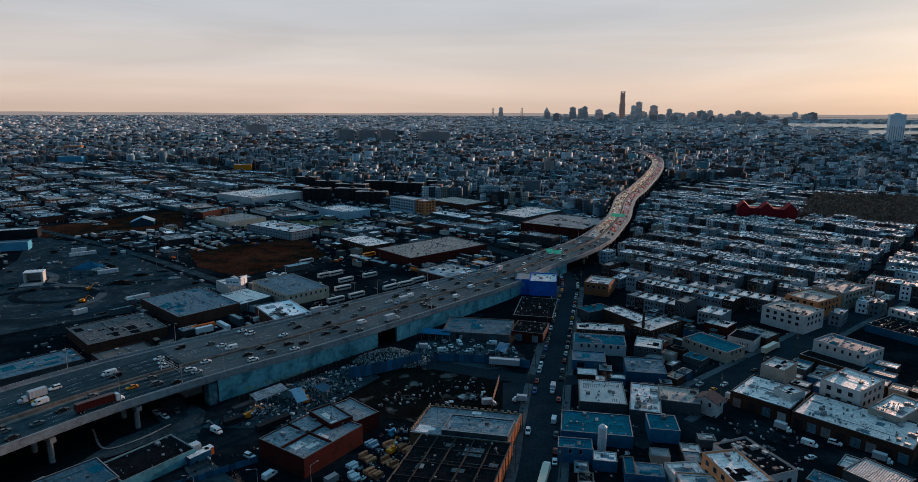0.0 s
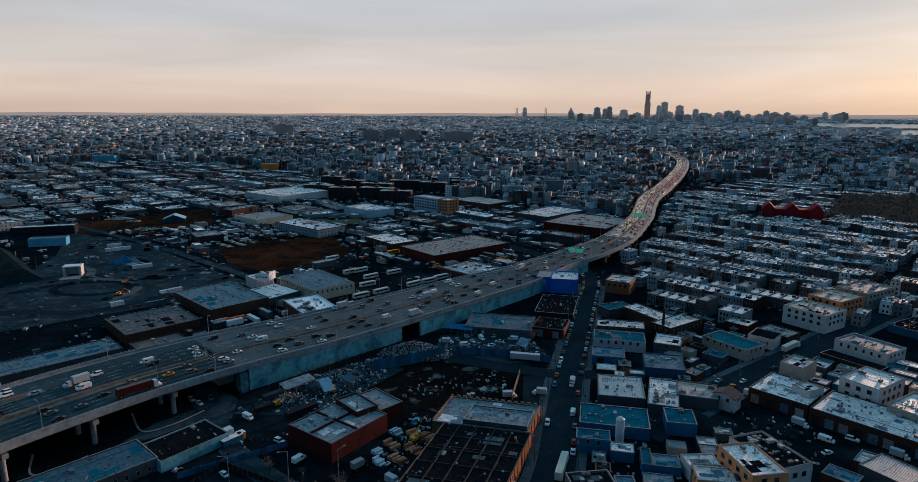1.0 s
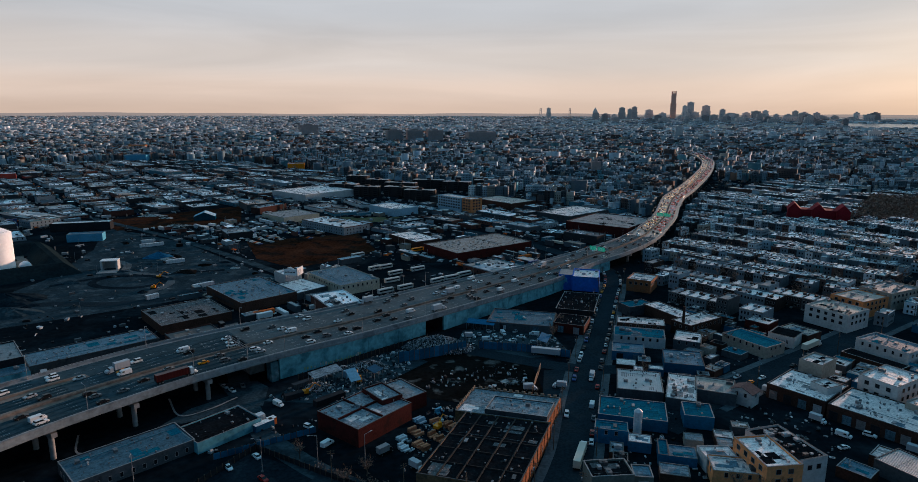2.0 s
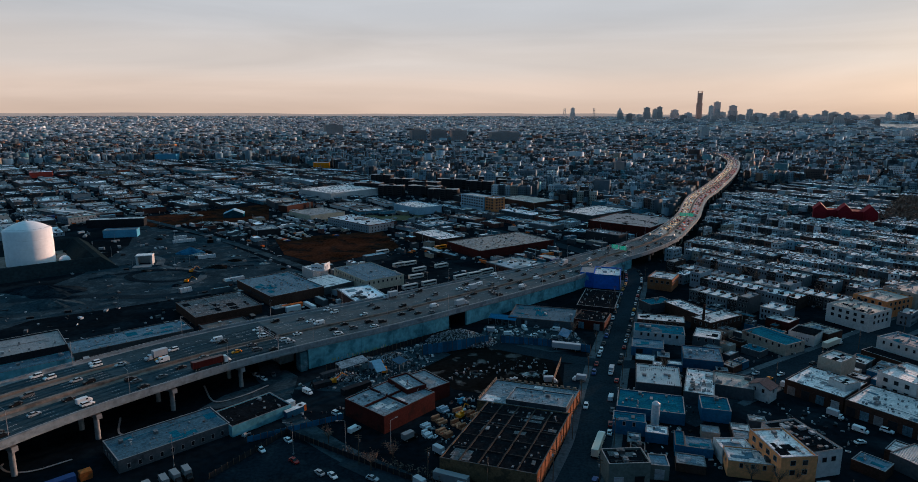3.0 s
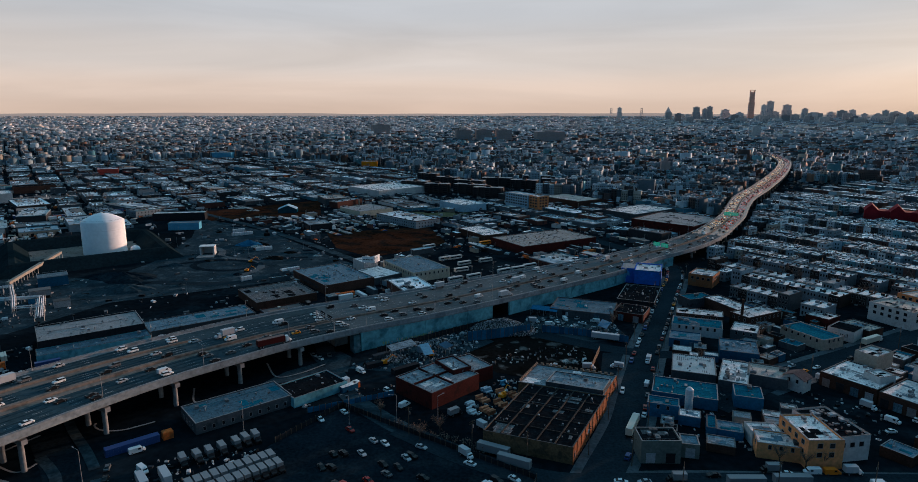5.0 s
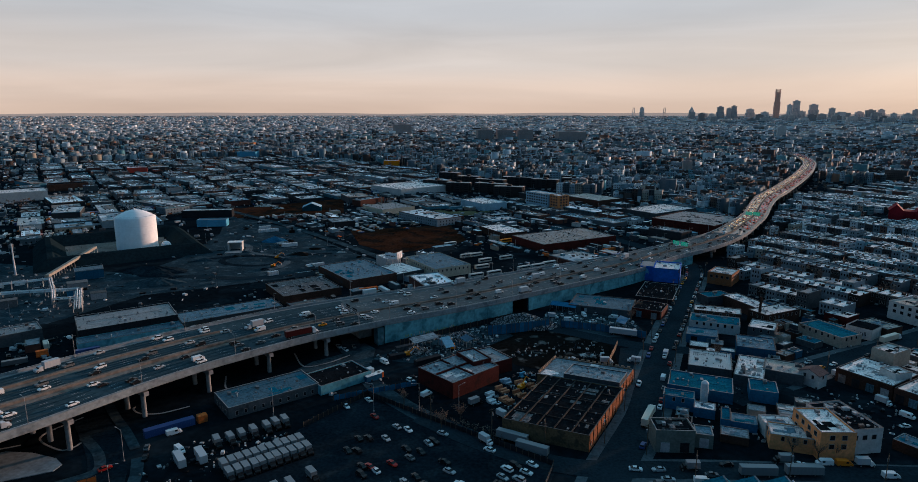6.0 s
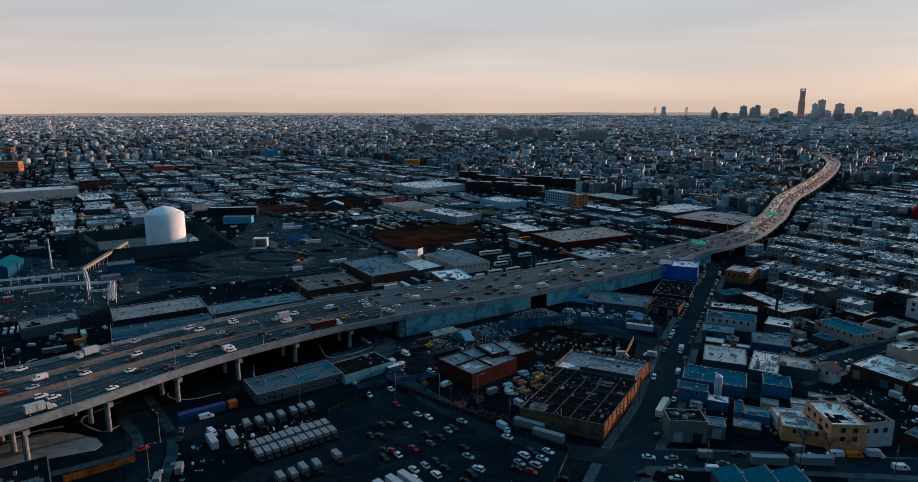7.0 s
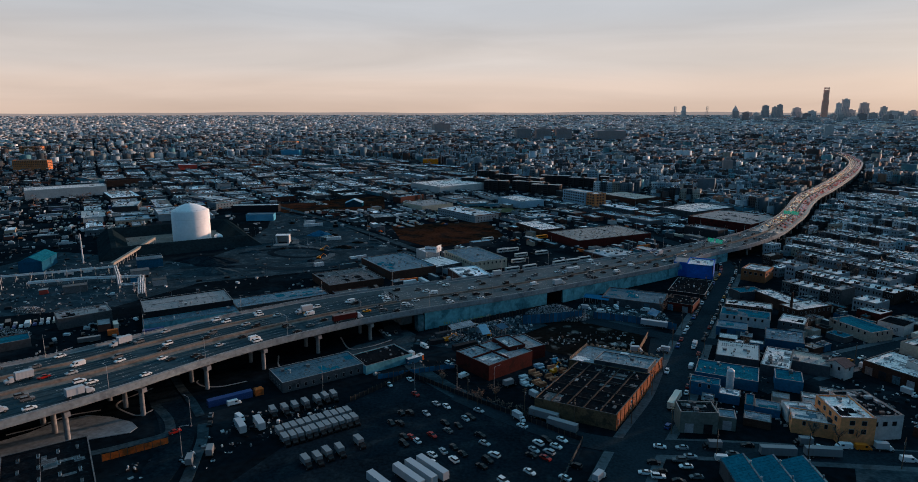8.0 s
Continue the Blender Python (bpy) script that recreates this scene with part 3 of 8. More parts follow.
part("median_barrier", strip(Geo(), 0, END, lambda s: M(s) + 0.25, lambda s: M(s) + 0.6, -1.0, 0.9), "concrete_worn", expressway, "tan worn median barrier")
part("ramp_strip", strip(Geo(), 0, 240, RAMP0, RAMP1, -0.5, 0.05), "concrete_worn", expressway, "tan worn concrete strip beside the ramp")
part("ramp_barrier", strip(Geo(), 0, 235, lambda s: (RAMP0(s) + RAMP1(s)) / 2 - 0.25, lambda s: (RAMP0(s) + RAMP1(s)) / 2 + 0.25, 0, 0.9), "concrete_worn", expressway, "tan barrier between carriageway and ramp")
for o in (1.4, 12, 24, 36):
    part("girder", strip(Geo(), 0, S_ABUT, o, o + 1.8, -2.8, -1.0), "concrete", expressway)
part("girder", strip(Geo(), S_VIADUCT, END, 1.2, lambda s: W(s) - 1.2, -2.8, -1.0), "concrete", expressway)
for s0, s1 in ((S_ABUT, S_GAP0), (S_GAP1, S_WALL_END)):
    for o0, o1 in ((0.05, 1.2), (lambda s: W(s) - 1.2, lambda s: W(s) - 0.05)):
        part("retaining_wall", strip(Geo(), s0, s1, o0, o1, 0, -1.0, depth=-0.3), "wall_panel", expressway, "blue-grey concrete retaining wall")
    for s in (s0, s1):
        # end walls coloured near black for the shade inside the underpass
        part("end_wall", strip(Geo(), s - 0.6, s + 0.6, 1.25, lambda s: W(s) - 1.25, 0, -1.0, depth=-0.3), "render_dark", expressway)
    k = int((s1 - s0) / 9)
    for i in range(k + 1):
        s = s0 + (s1 - s0) * i / k
        part("pilaster", strip(Geo(), s - 0.15, s + 0.15, -0.06, 0.1, 0, -1.9, depth=-0.3), "wall_panel", expressway)


# unreadable sprayed lettering along the foot of the wall
rg = random.Random(12)
s = 316.0
while s < 346:
    w = rg.uniform(0.35, 0.9)
    z = rg.uniform(0.8, 1.3)
    part("sprayed_bar", strip(Geo(), s, s + w, 0.0, 0.06, 0, z + rg.uniform(0.7, 1.5) - rise(s), depth=z), rg.choice(("spray_colour", "spray_colour", "spray_pale")), expressway)
    s += w + rg.uniform(0.25, 1.3)


# piers
def pier(s, offsets, cap0, cap1):
    p, d, left = along(s)
    rot = math.degrees(math.atan2(d.y, d.x))
    top = rise(s) - 2.8
    ob = empty("pier", p.x, p.y, 0, rot)
    ob.parent = expressway
    for o in offsets:
        part("column", Geo().cone((0, o, -0.3), (0, o, top - 1.7), 0.95, 0.95, 20), "concrete", ob, "round concrete column")
    part("cap", Geo().box(-1.0, cap0, top - 1.8, 1.0, cap1, top), "concrete", ob, "rectangular concrete pier cap")


for s in (16, 44, 72, 100, 128, 156, 185, 213, 242, 272):
    w = widths(s)[0]
    pier(s, (2.6, 15, 27, 39, w - 4), -0.2, w - 1)
s = 626.0
while s < END - 20:
    w = widths(s)[0]
    pier(s, (4, w - 4), 1.0, w - 1)
    s += 32
part("abutment", strip(Geo(), S_ABUT - 4.5, S_ABUT - 1, -0.6, 4, 0, -2.8, depth=-0.3), "wall_stained", expressway, "square concrete abutment pier")
part("abutment", strip(Geo(), S_ABUT - 8, S_ABUT - 1, 14, lambda s: W(s) - 2, 0, -2.8, depth=-0.3), "concrete", expressway)
# lanes: offsets of the lane middles
LANES_OUT = [lambda s, k=k: 2.8 + (M(s) - 2.8 - BED(s)) * (k + 0.5) / 4 for k in range(4)]
LANES_BACK = [lambda s, k=k: M(s) + BED(s) + (float(np.interp(s, [0, 200, 260, 330], [16.5, 13.5, 16, W(s) - M(s)])) - BED(s)) * (k + 0.5) / 4 for k in range(4)]
LANES_RAMP = [lambda s, k=k: RAMP1(s) + (W(s) - 1.6 - RAMP1(s)) * (k + 0.5) / 3 for k in range(3)]
g = Geo()
for lanes, s_end, start in ((LANES_OUT, 1100, 4.0), (LANES_BACK, 1100, 7.0), (LANES_RAMP, 230, 2.0)):
    for a, b in zip(lanes, lanes[1:]):
        s = start
        while s < s_end:
            strip(g, s, s + 3.2, lambda q: (a(q) + b(q)) / 2 - 0.06, lambda q: (a(q) + b(q)) / 2 + 0.06, -0.02, 0.02, 4)
            s += 11.5
s = 238.0
while s < 345:
    k = (s - 238) / 107
    mid = lambda q: float(np.interp(q, [238, 345], [M(q) + 18.0, M(q) + 11.0]))
    for t in (-1, 1):
        strip(g, s, s + 2.2, lambda q: mid(q) + t * (3.2 * (1 - k) + 0.5) - 0.09, lambda q: mid(q) + t * (3.2 * (1 - k) + 0.5) + 0.09, -0.02, 0.025, 2)
    s += 5
tagged(part("lane_marking", g, "line_white", expressway, "white dashed lane lines and hatching"), kind="stuff")

# tyre tracks and scuffed bands worn into the lanes
for lanes, s_end in ((LANES_OUT, 299), (LANES_BACK, 299), (LANES_RAMP, 232)):
    for i, a in enumerate(lanes):
        part("tyre_track", strip(Geo(), 2, s_end, lambda q: a(q) - 0.55, lambda q: a(q) + 0.45, -0.02, 0.008), "deck_track", expressway)
        if i % 2 == 0:
            part("scuff_band", strip(Geo(), 2, s_end, lambda q: a(q) + 1.15, lambda q: a(q) + 1.5, -0.02, 0.006), "deck_scuff", expressway)
part("fascia", strip(Geo(), 0, END, -0.62, -0.45, -1.25, -0.95), "concrete_cool", expressway, "pale concrete fascia ledge")
part("fascia", strip(Geo(), 0, END, -0.52, -0.45, 0.85, 1.05), "concrete_cool", expressway)

# ---- streets ----
AVENUE = [(8, 120), (14.5, 150), (25.8, 188.4), (31.2, 217), (35.5, 240), (41.7, 271), (53.8, 322), (69.8, 392), (78, 427), (80, 460), (64, 500), (20, 560), (-40, 620)]
ribbon("pavement", AVENUE[:9], 20.5, 0.12, "pavement", "worn concrete pavement along the avenue", "pavement")
ribbon("road", AVENUE, 13.5, 0.16, "asphalt", "dark asphalt avenue with parked cars")
ribbon("pavement", [(22, 150), (45, 155), (70, 159), (130, 169)], 14.5, 0.10, "pavement", "concrete pavement along the cross street", "pavement")
ribbon("road", [(-60, 172), (-30, 156), (0, 148), (30, 152.5), (70, 160), (130, 170), (190, 181)], 10.5, 0.18, "asphalt", "asphalt cross street lined with trucks")
ribbon("road", [(-150, 300), (-100, 212), (-70, 180), (-30, 157), (0, 147)], 9.0, 0.14, "asphalt_worn", "curving service road past the car lot")
ribbon("road", [(62, 214), (85, 238), (109, 258), (157, 297), (198, 331), (246, 370), (314, 422), (420, 500)], 15, 0.16, "asphalt", "wide diagonal market street")
ribbon("pavement", [(85, 238), (109, 258), (157, 297), (198, 331), (246, 370), (314, 422)], 22, 0.11, "pavement", "pavement of the market street", "pavement")
ribbon("road", [(-20, 290), (14, 276), (31, 271), (47, 269), (87, 276)], 10, 0.13, "asphalt", "short cross street")
ribbon("road", [(-470, 662), (-430, 634), (-305, 548), (-182, 446), (-140, 405)], 7.5, 0.2, "asphalt_worn", "pale worn causeway road")
ribbon("road", [(-225, 172), (-200, 152), (-176, 133), (-158, 117), (-146, 100), (-136, 70)], 12, 0.17, "asphalt_dark", "street passing below the expressway")
ribbon("pavement", [(-196, 160), (-182, 148), (-166, 136), (-154, 126)], 3.5, 0.26, "asphalt_worn", "narrow pavement beside the underpass street", "pavement")
ribbon("pavement", [(-149, 121), (-140, 108), (-126, 80)], 4, 0.26, "asphalt_worn", "narrow pavement beside the underpass street", "pavement")
ribbon("pavement", [(-182, 85), (-172, 92.5), (-164, 101), (-157, 110.5), (-162, 118), (-170, 124), (-178.4, 129)], 3.6, 0.28, "asphalt_worn", "pale kerbed walk round the island", "pavement")
for loop in ([(-176, 125), (-176.3, 121.8), (-178.6, 119.1), (-185, 120.4), (-190.7, 122.5), (-194, 125.4), (-194.3, 130.3), (-190.6, 142)], [(-177, 154), (-175.8, 152), (-171.6, 149.8), (-166.6, 150), (-162.5, 151.8), (-159, 155.3), (-155.3, 159.5)],
             [(-214, 93), (-208, 101), (-205, 111), (-196, 119)], [(-158, 190), (-150, 178), (-143, 181), (-138, 190)], [(-140, 222), (-128, 208), (-119, 214), (-112, 226)]):
    ribbon("kerb", loop, 0.7, 0.55, "concrete", "low curved concrete kerb wall below the viaduct", "kerb")
# lots
sheet("ground_lot", [(-103, 152), (-89, 183), (-60, 172), (-5, 145), (-12, 100), (-40, 70), (-120, 60)], 0.06, "asphalt_dark", "dark asphalt parking lot full of cars and trailers", "parking lot")
sheet("ground_lot", [(-36, 240), (16, 262), (19, 240), (-10, 228), (-30, 232)], 0.07, "dirt", "dark bare dirt lot with pale rubble", "lot")
sheet("ground_lot", [(-75, 245), (-30, 300), (14, 274), (16, 262), (-36, 236)], 0.05, "dirt", "muddy yard behind corrugated fences", "lot")
sheet("ground_lot", [(-24, 290), (-22, 318), (2, 334), (28, 314), (35, 288), (14, 281)], 0.075, "asphalt_worn", "blue-grey paved yard full of vans and parts", "yard")
sheet("ground_lot", [(-100, 224), (-78, 262), (-52, 288), (-36, 272), (-52, 246), (-64, 224)], 0.06, "gravel", "grey scrap yard ground", "yard")
sheet("ground_lot", [(18, 238), (20, 266), (36, 270), (30, 241)], 0.08, "asphalt", "small paved truck lot", "lot")
sheet("ground_lot", [(-202, 81), (-194.3, 88), (-182.2, 99.1), (-171.1, 107.6), (-171.4, 111.7), (-176.7, 114.6), (-187.9, 115.9), (-198.1, 114.6), (-205.2, 107.6), (-207.8, 97.3), (-214, 86)], 0.22, "concrete_cool", "pale kerbed traffic island below the viaduct", "traffic island", thick=0.2)
sheet("ground_lot", [(-450, 640), (-340, 770), (-290, 650), (-395, 590)], 0.1, "scrub", "rust-brown scrub on vacant land", "scrubland")
sheet("ground_lot", [(-240, 545), (-148, 600), (-110, 515), (-162, 450), (-205, 480)], 0.1, "scrub", "rust-brown scrub on vacant land", "scrubland")
sheet("ground_lot", [(-235, 690), (-225, 650), (-135, 665), (-118, 700)], 0.12, "turf", "worn turf ballfield", "ballfield")
sheet("ground_lot", [(-205, 662), (-185, 658), (-172, 672), (-192, 680)], 0.18, "sand", "tan sand infield", "ballfield")
sheet("ground_lot", [(-132.8, 195.8), (-126.8, 214.7), (-116.4, 227.4), (-126.6, 239.2), (-110.4, 243.5), (-102.6, 237.3), (-98.2, 219.3), (-107.9, 220.1), (-121.2, 204.1)], 0.2, "asphalt_worn", "worn pale asphalt apron below the viaduct", "yard")
sheet("ground_lot", [(87, 163), (110, 172), (108, 152), (103, 139), (80, 133)], 0.05, "asphalt_worn", "pale worn paved yard beside the cross street", "yard")


# ---- houses, sheds and halls ----
TAKEN = []          # centre x, y, half sizes, turn of every placed building


def shell(g, w, d, z0, z1, t):
    """Four butted walls round a plan."""
    g.box(-w / 2, -d / 2, z0, w / 2, -d / 2 + t, z1)
    g.box(-w / 2, d / 2 - t, z0, w / 2, d / 2, z1)
    g.box(-w / 2, -d / 2 + t, z0, -w / 2 + t, d / 2 - t, z1)
    g.box(w / 2 - t, -d / 2 + t, z0, w / 2, d / 2 - t, z1)
    return g


def two_tone(name, first, second, first_mat, second_mat):
    """A mesh of two Geos, each with its own material."""
    n = len(first.f)
    g = Geo()
    g.v, g.f = list(first.v), list(first.f)
    g.add(second.v, second.f)
    me = g.mesh(name, first_mat, second_mat)
    for i, p in enumerate(me.polygons):
        p.material_index = 0 if i < n else 1
    return me


def window_mesh(w, h, bars=True):
    """A window standing on the wall plane y = 0, facing -y: frame, sill and a pane set back in it."""
    fr, gl = Geo(), Geo()
    b = 0.09
    rings = [(w / 2 + b, -b, h + b, 0.02), (w / 2 + b, -b, h + b, -0.1), (w / 2, 0, h, -0.1), (w / 2, 0, h, 0.0)]
    for hw, z0, z1, y in rings:
        fr.v += [(-hw, y, z0), (hw, y, z0), (hw, y, z1), (-hw, y, z1)]
    fr.f += [(4 * i + k, 4 * i + (k + 1) % 4, 4 * i + 4 + (k + 1) % 4, 4 * i + 4 + k) for i in range(3) for k in range(4)]
    gl.box(-w / 2, -0.03, 0, w / 2, 0.01, h)
    return two_tone("window", fr, gl, "window_frame", "glass")


WIN_SMALL, WIN_SQUARE, WIN_WIDE = window_mesh(1.0, 1.6), window_mesh(1.7, 1.7), window_mesh(2.8, 1.8)


def roller_door_mesh(w, h, material):
    # one curtain of folded slats under a roller box
    g = Geo()
    n = 8
    prof = []
    for i in range(n):
        prof += [(-0.02, h * i / n), (-0.06, h * (i + 0.2) / n), (-0.06, h * (i + 0.8) / n)]
    prof += [(-0.02, h), (-0.2, h), (-0.2, h + 0.35), (0.02, h + 0.35), (0.02, 0)]
    q = len(prof)
    g.v = [(s * w / 2, y, z) for s in (-1, 1) for y, z in prof]
    g.f = [(a, (a + 1) % q, q + (a + 1) % q, q + a) for a in range(q)] + [tuple(range(q - 1, -1, -1)), tuple(range(q, 2 * q))]
    return g.mesh("door", material)


ROLLER = [roller_door_mesh(3.2, 3.4, m) for m in ("felt_blue", "machine", "render_dark")]


def unit_meshes():
    out = []
    for w, d, h in ((1.7, 1.2, 1.0), (0.8, 0.8, 0.6), (2.6, 1.5, 1.2), (0.6, 0.6, 0.35), (1.1, 2.4, 0.3)):
        g = Geo()
        g.box(-w / 2, -d / 2, 0.15, w / 2, d / 2, h)
        g.box(-w / 2 - 0.06, -d / 2 - 0.06, h, w / 2 + 0.06, d / 2 + 0.06, h + 0.07)
        for x, y in product((-w / 2 + 0.1, w / 2 - 0.2), (-d / 2 + 0.1, d / 2 - 0.2)):
            g.box(x, y, 0, x + 0.1, y + 0.1, 0.15)
        if w > 1.5 and h > 1:
            g.cone((0, 0, h + 0.07), (0, 0, h + 0.25), 0.5, 0.5, 10)
        out.append(g.mesh("roof_unit", "machine"))
    g = Geo().cone((0, 0, 0), (0, 0, 1.1), 0.22, 0.22, 8).cone((0, 0, 1.1), (0, 0, 1.35), 0.42, 0.2, 8)
    out.append(g.mesh("roof_unit", "machine"))
    return out


UNITS = unit_meshes()
SKYLIGHT = two_tone("skylight", Geo().box(-1.2, -0.4, 0, 1.2, 0.4, 0.45).box(-1.2, -0.48, 0, 1.2, -0.4, 0.5), Geo().box(-1.1, -0.3, 0.45, 1.1, 0.3, 0.5), "machine", "glass")


def facade(ob, w, d, h, rows, mesh, gap=3.6, sides=(0, 1, 2, 3), foot=1.0):
    storey = h / max(rows, round(h / 3.6))
    for side in sides:
        length, depth = (w, d) if side % 2 == 0 else (d, w)
        n = int((length - 1.6) / gap)
        turn = pose(0, 0, 0, 0, 0, 90 * side)
        for k in range(n):
            for r in range(rows):
                x = (k - (n - 1) / 2) * gap
                z = foot + storey * (r + (max(1, round(h / 3.6)) - rows))
                part("window", mesh, None, ob, m=turn @ pose(x, -depth / 2 - 0.01, z))


def block(name, x, y, w, d, h, rot, wall, roof, label, category, units=0, win=0, doors=0, ribs=0, cells=0, sky=0, gable=0, stack=0, spray=0, lean=0.0, front=""):
    """A flat-roofed building with parapet walls, coping, roof and what stands on it."""
    rng = random.Random(int(x * 7 + y * 13 + h))
    ob = tagged(empty(name, x, y, 0, rot), label, category)
    TAKEN.append((x, y, w / 2, d / 2, radians(rot)))
    slant = math.tan(radians(lean))
    lip = (0.15 if h < 4 else 0.35 if h < 8 else 0.6) if not gable else 0.0
    t = 0.4
    part("wall", shell(Geo(), w, d, -0.1, h + lip, t), wall, ob)
    if gable:
        e, top = 0.5, h + w * 0.22
        g = Geo()
        for s in (-1, 1):
            g.add([(s * (w / 2 + e), -d / 2 - e, h - 0.15), (s * (w / 2 + e), d / 2 + e, h - 0.15), (0, d / 2 + e, top), (0, -d / 2 - e, top),
                   (s * (w / 2 + e), -d / 2 - e, h + 0.05), (s * (w / 2 + e), d / 2 + e, h + 0.05), (0, d / 2 + e, top + 0.2), (0, -d / 2 - e, top + 0.2)],
                  [(0, 1, 2, 3), (4, 5, 6, 7), (0, 1, 5, 4), (2, 3, 7, 6), (0, 3, 7, 4), (1, 2, 6, 5)])
        part("roof", g, roof, ob)
        g = Geo()
        for s in (-1, 1):
            g.add([(-w / 2, s * d / 2, h - 0.1), (w / 2, s * d / 2, h - 0.1), (0, s * d / 2, top)], [(0, 1, 2)])
        part("gable", g, wall, ob)
    else:
        part("roof", Geo().box(-w / 2 + t, -d / 2 + t, h - 0.3, w / 2 - t, d / 2 - t, h), roof, ob)
        g = Geo()
        shell(g, w + 0.06, d + 0.06, h + lip, h + lip + 0.06, t)
        part("coping", g, "coping", ob)
    if ribs:
        nx, ny = max(2, round(w / 7)), max(2, round(d / 9))
        for i in range(1, nx):
            xx = -w / 2 + w * i / nx
            part("roof_rib", Geo().box(xx - 0.2, -d / 2 + t, h, xx + 0.2, d / 2 - t, h + 0.55), "rib_dark", ob)
        for i in range(1, ny):
            yy = -d / 2 + d * i / ny
            part("roof_rib", Geo().box(-w / 2 + t, yy - 0.15, h, w / 2 - t, yy + 0.15, h + 0.4), "rib_dark", ob)
    if front:      # the street front is coloured brighter orange as the sunlit side, with pilasters
        part("street_front", Geo().box(w / 2 + 0.003, -d / 2, 0, w / 2 + 0.06, d / 2, h + lip), front, ob, "orange brick street front")
        n = max(3, int(d / 5))
        for i in range(n + 1):
            yy = -d / 2 + 0.3 + (d - 0.6) * i / n
            part("pilaster", Geo().box(w / 2 + 0.06, yy - 0.3, 0, w / 2 + 0.26, yy + 0.3, h + lip), front, ob)
            if i < n and i % 3 == 0:
                part("window", WIN_SQUARE, None, ob, m=pose(w / 2 + 0.07, yy + (d - 0.6) / n / 2, 1.8, 0, 0, 90))
    if cells:
        part("roof_wall", Geo().box(-0.2, -d / 2 + t, h, 0.2, d / 2 - t, h + 0.8), wall, ob)
        part("roof_wall", Geo().box(-w / 2 + t, -d * 0.05, h, w / 2 - t, -d * 0.05 + 0.4, h + 0.8), wall, ob)
    if roof == "ribbed":
        n = int(w / 0.9)
        g = Geo()
        for i in range(n):
            xx = -w / 2 + t + (w - 2 * t) * (i + 0.5) / n
            g.box(xx - 0.16, -d / 2 + t, h, xx + 0.16, d / 2 - t, h + 0.22)
        tagged(part("roof_sheet", g, roof, ob, "ribbed metal sheet"), kind="stuff")
    if not gable:      # felt repairs and a pipe run on the roof
        g = Geo()
        for k in range(2 + int(w * d / 220)):
            pw, pd = rng.uniform(1.5, min(7, w * 0.4)), rng.uniform(1.2, min(6, d * 0.4))
            px, py = rng.uniform(-w / 2 + 0.6, w / 2 - 0.6 - pw), rng.uniform(-d / 2 + 0.6, d / 2 - 0.6 - pd)
            g.box(px, py, h, px + pw, py + pd, h + 0.02 + 0.008 * k, bottom=False)
        yy = rng.uniform(-d * 0.35, d * 0.35)
        g.cone((-w * 0.4, yy, h + 0.2), (w * 0.38, yy, h + 0.2), 0.09, 0.09, 5)
        tagged(part("roof_repair", g, rng.choice(("tar", "patched") if roof == "tar" else ("felt_blue", "felt_teal", "felt_teal") if roof in ("felt_teal", "felt_blue") else ("felt_grey", "tar", "felt_pale", "felt_blue", "felt_grey")), ob, "felt repair patches"), kind="stuff")
        if units and w * d > 60:
            g = Geo()
            for k in range(int(w * d / 30)):
                px, py, q = rng.uniform(-w / 2 + 0.8, w / 2 - 0.8), rng.uniform(-d / 2 + 0.8, d / 2 - 0.8), rng.choice((0.1, 0.15, 0.22, 0.35))
                g.box(px - q, py - q, h, px + q, py + q * rng.uniform(1, 2.5), h + rng.uniform(0.25, 0.8), bottom=False)
            tagged(part("roof_vent", g, rng.choice(("machine", "machine", "felt_grey")), ob, "small roof vents and pipes"), kind="stuff")
    for k in range(int(units * 1.8)):
        u = rng.choice(UNITS)
        part("roof_unit", u, None, ob, m=pose(rng.uniform(-w / 2 + 2, w / 2 - 2), rng.uniform(-d / 2 + 2, d / 2 - 2), h, 0, 0, rng.choice((0, 90))))
    if sky:
        for i, j in product(range(int(w / 8)), range(int(d / 5.5))):
            part("skylight", SKYLIGHT, None, ob, m=pose(-w / 2 + 5 + 8 * i, -d / 2 + 3.5 + 5.5 * j, h, 0, 0, 0))
    if win == 1:
        facade(ob, w, d, h, max(1, round(h / 4.2) - 1), WIN_SMALL if h < 8 else WIN_SQUARE)
    elif win == 2:
        facade(ob, w, d, h, round(h / 3.9) - 1, WIN_SQUARE, gap=4.2)
    elif win == 3:
        facade(ob, w, d, h, round(h / 3.9), WIN_WIDE, gap=4.6)
    for side in (0, 2):
        n = min(doors, int(w / 4.5)) if doors else 0
        for k in range(n):
            part("door", ROLLER[(k + int(x)) % 3], None, ob, m=pose(0, 0, 0, 0, 0, 90 * side) @ pose((k - (n - 1) / 2) * w / max(n, 1), -d / 2 - 0.02, 0.1))
    if stack:
        part("chimney", Geo().cone((0, -d / 2 + 2, h - 0.2), (0, -d / 2 + 2, h + 9), 0.8, 0.6, 12), "brick_dark", ob, "tall brick chimney")
    if spray:
        # unreadable sprayed lettering as bars
        xx = -w * 0.32
        k = 0
        while xx < w * 0.3:
            ww = rng.uniform(0.25, 0.5)
            z0 = rng.uniform(h * 0.3, h * 0.38)
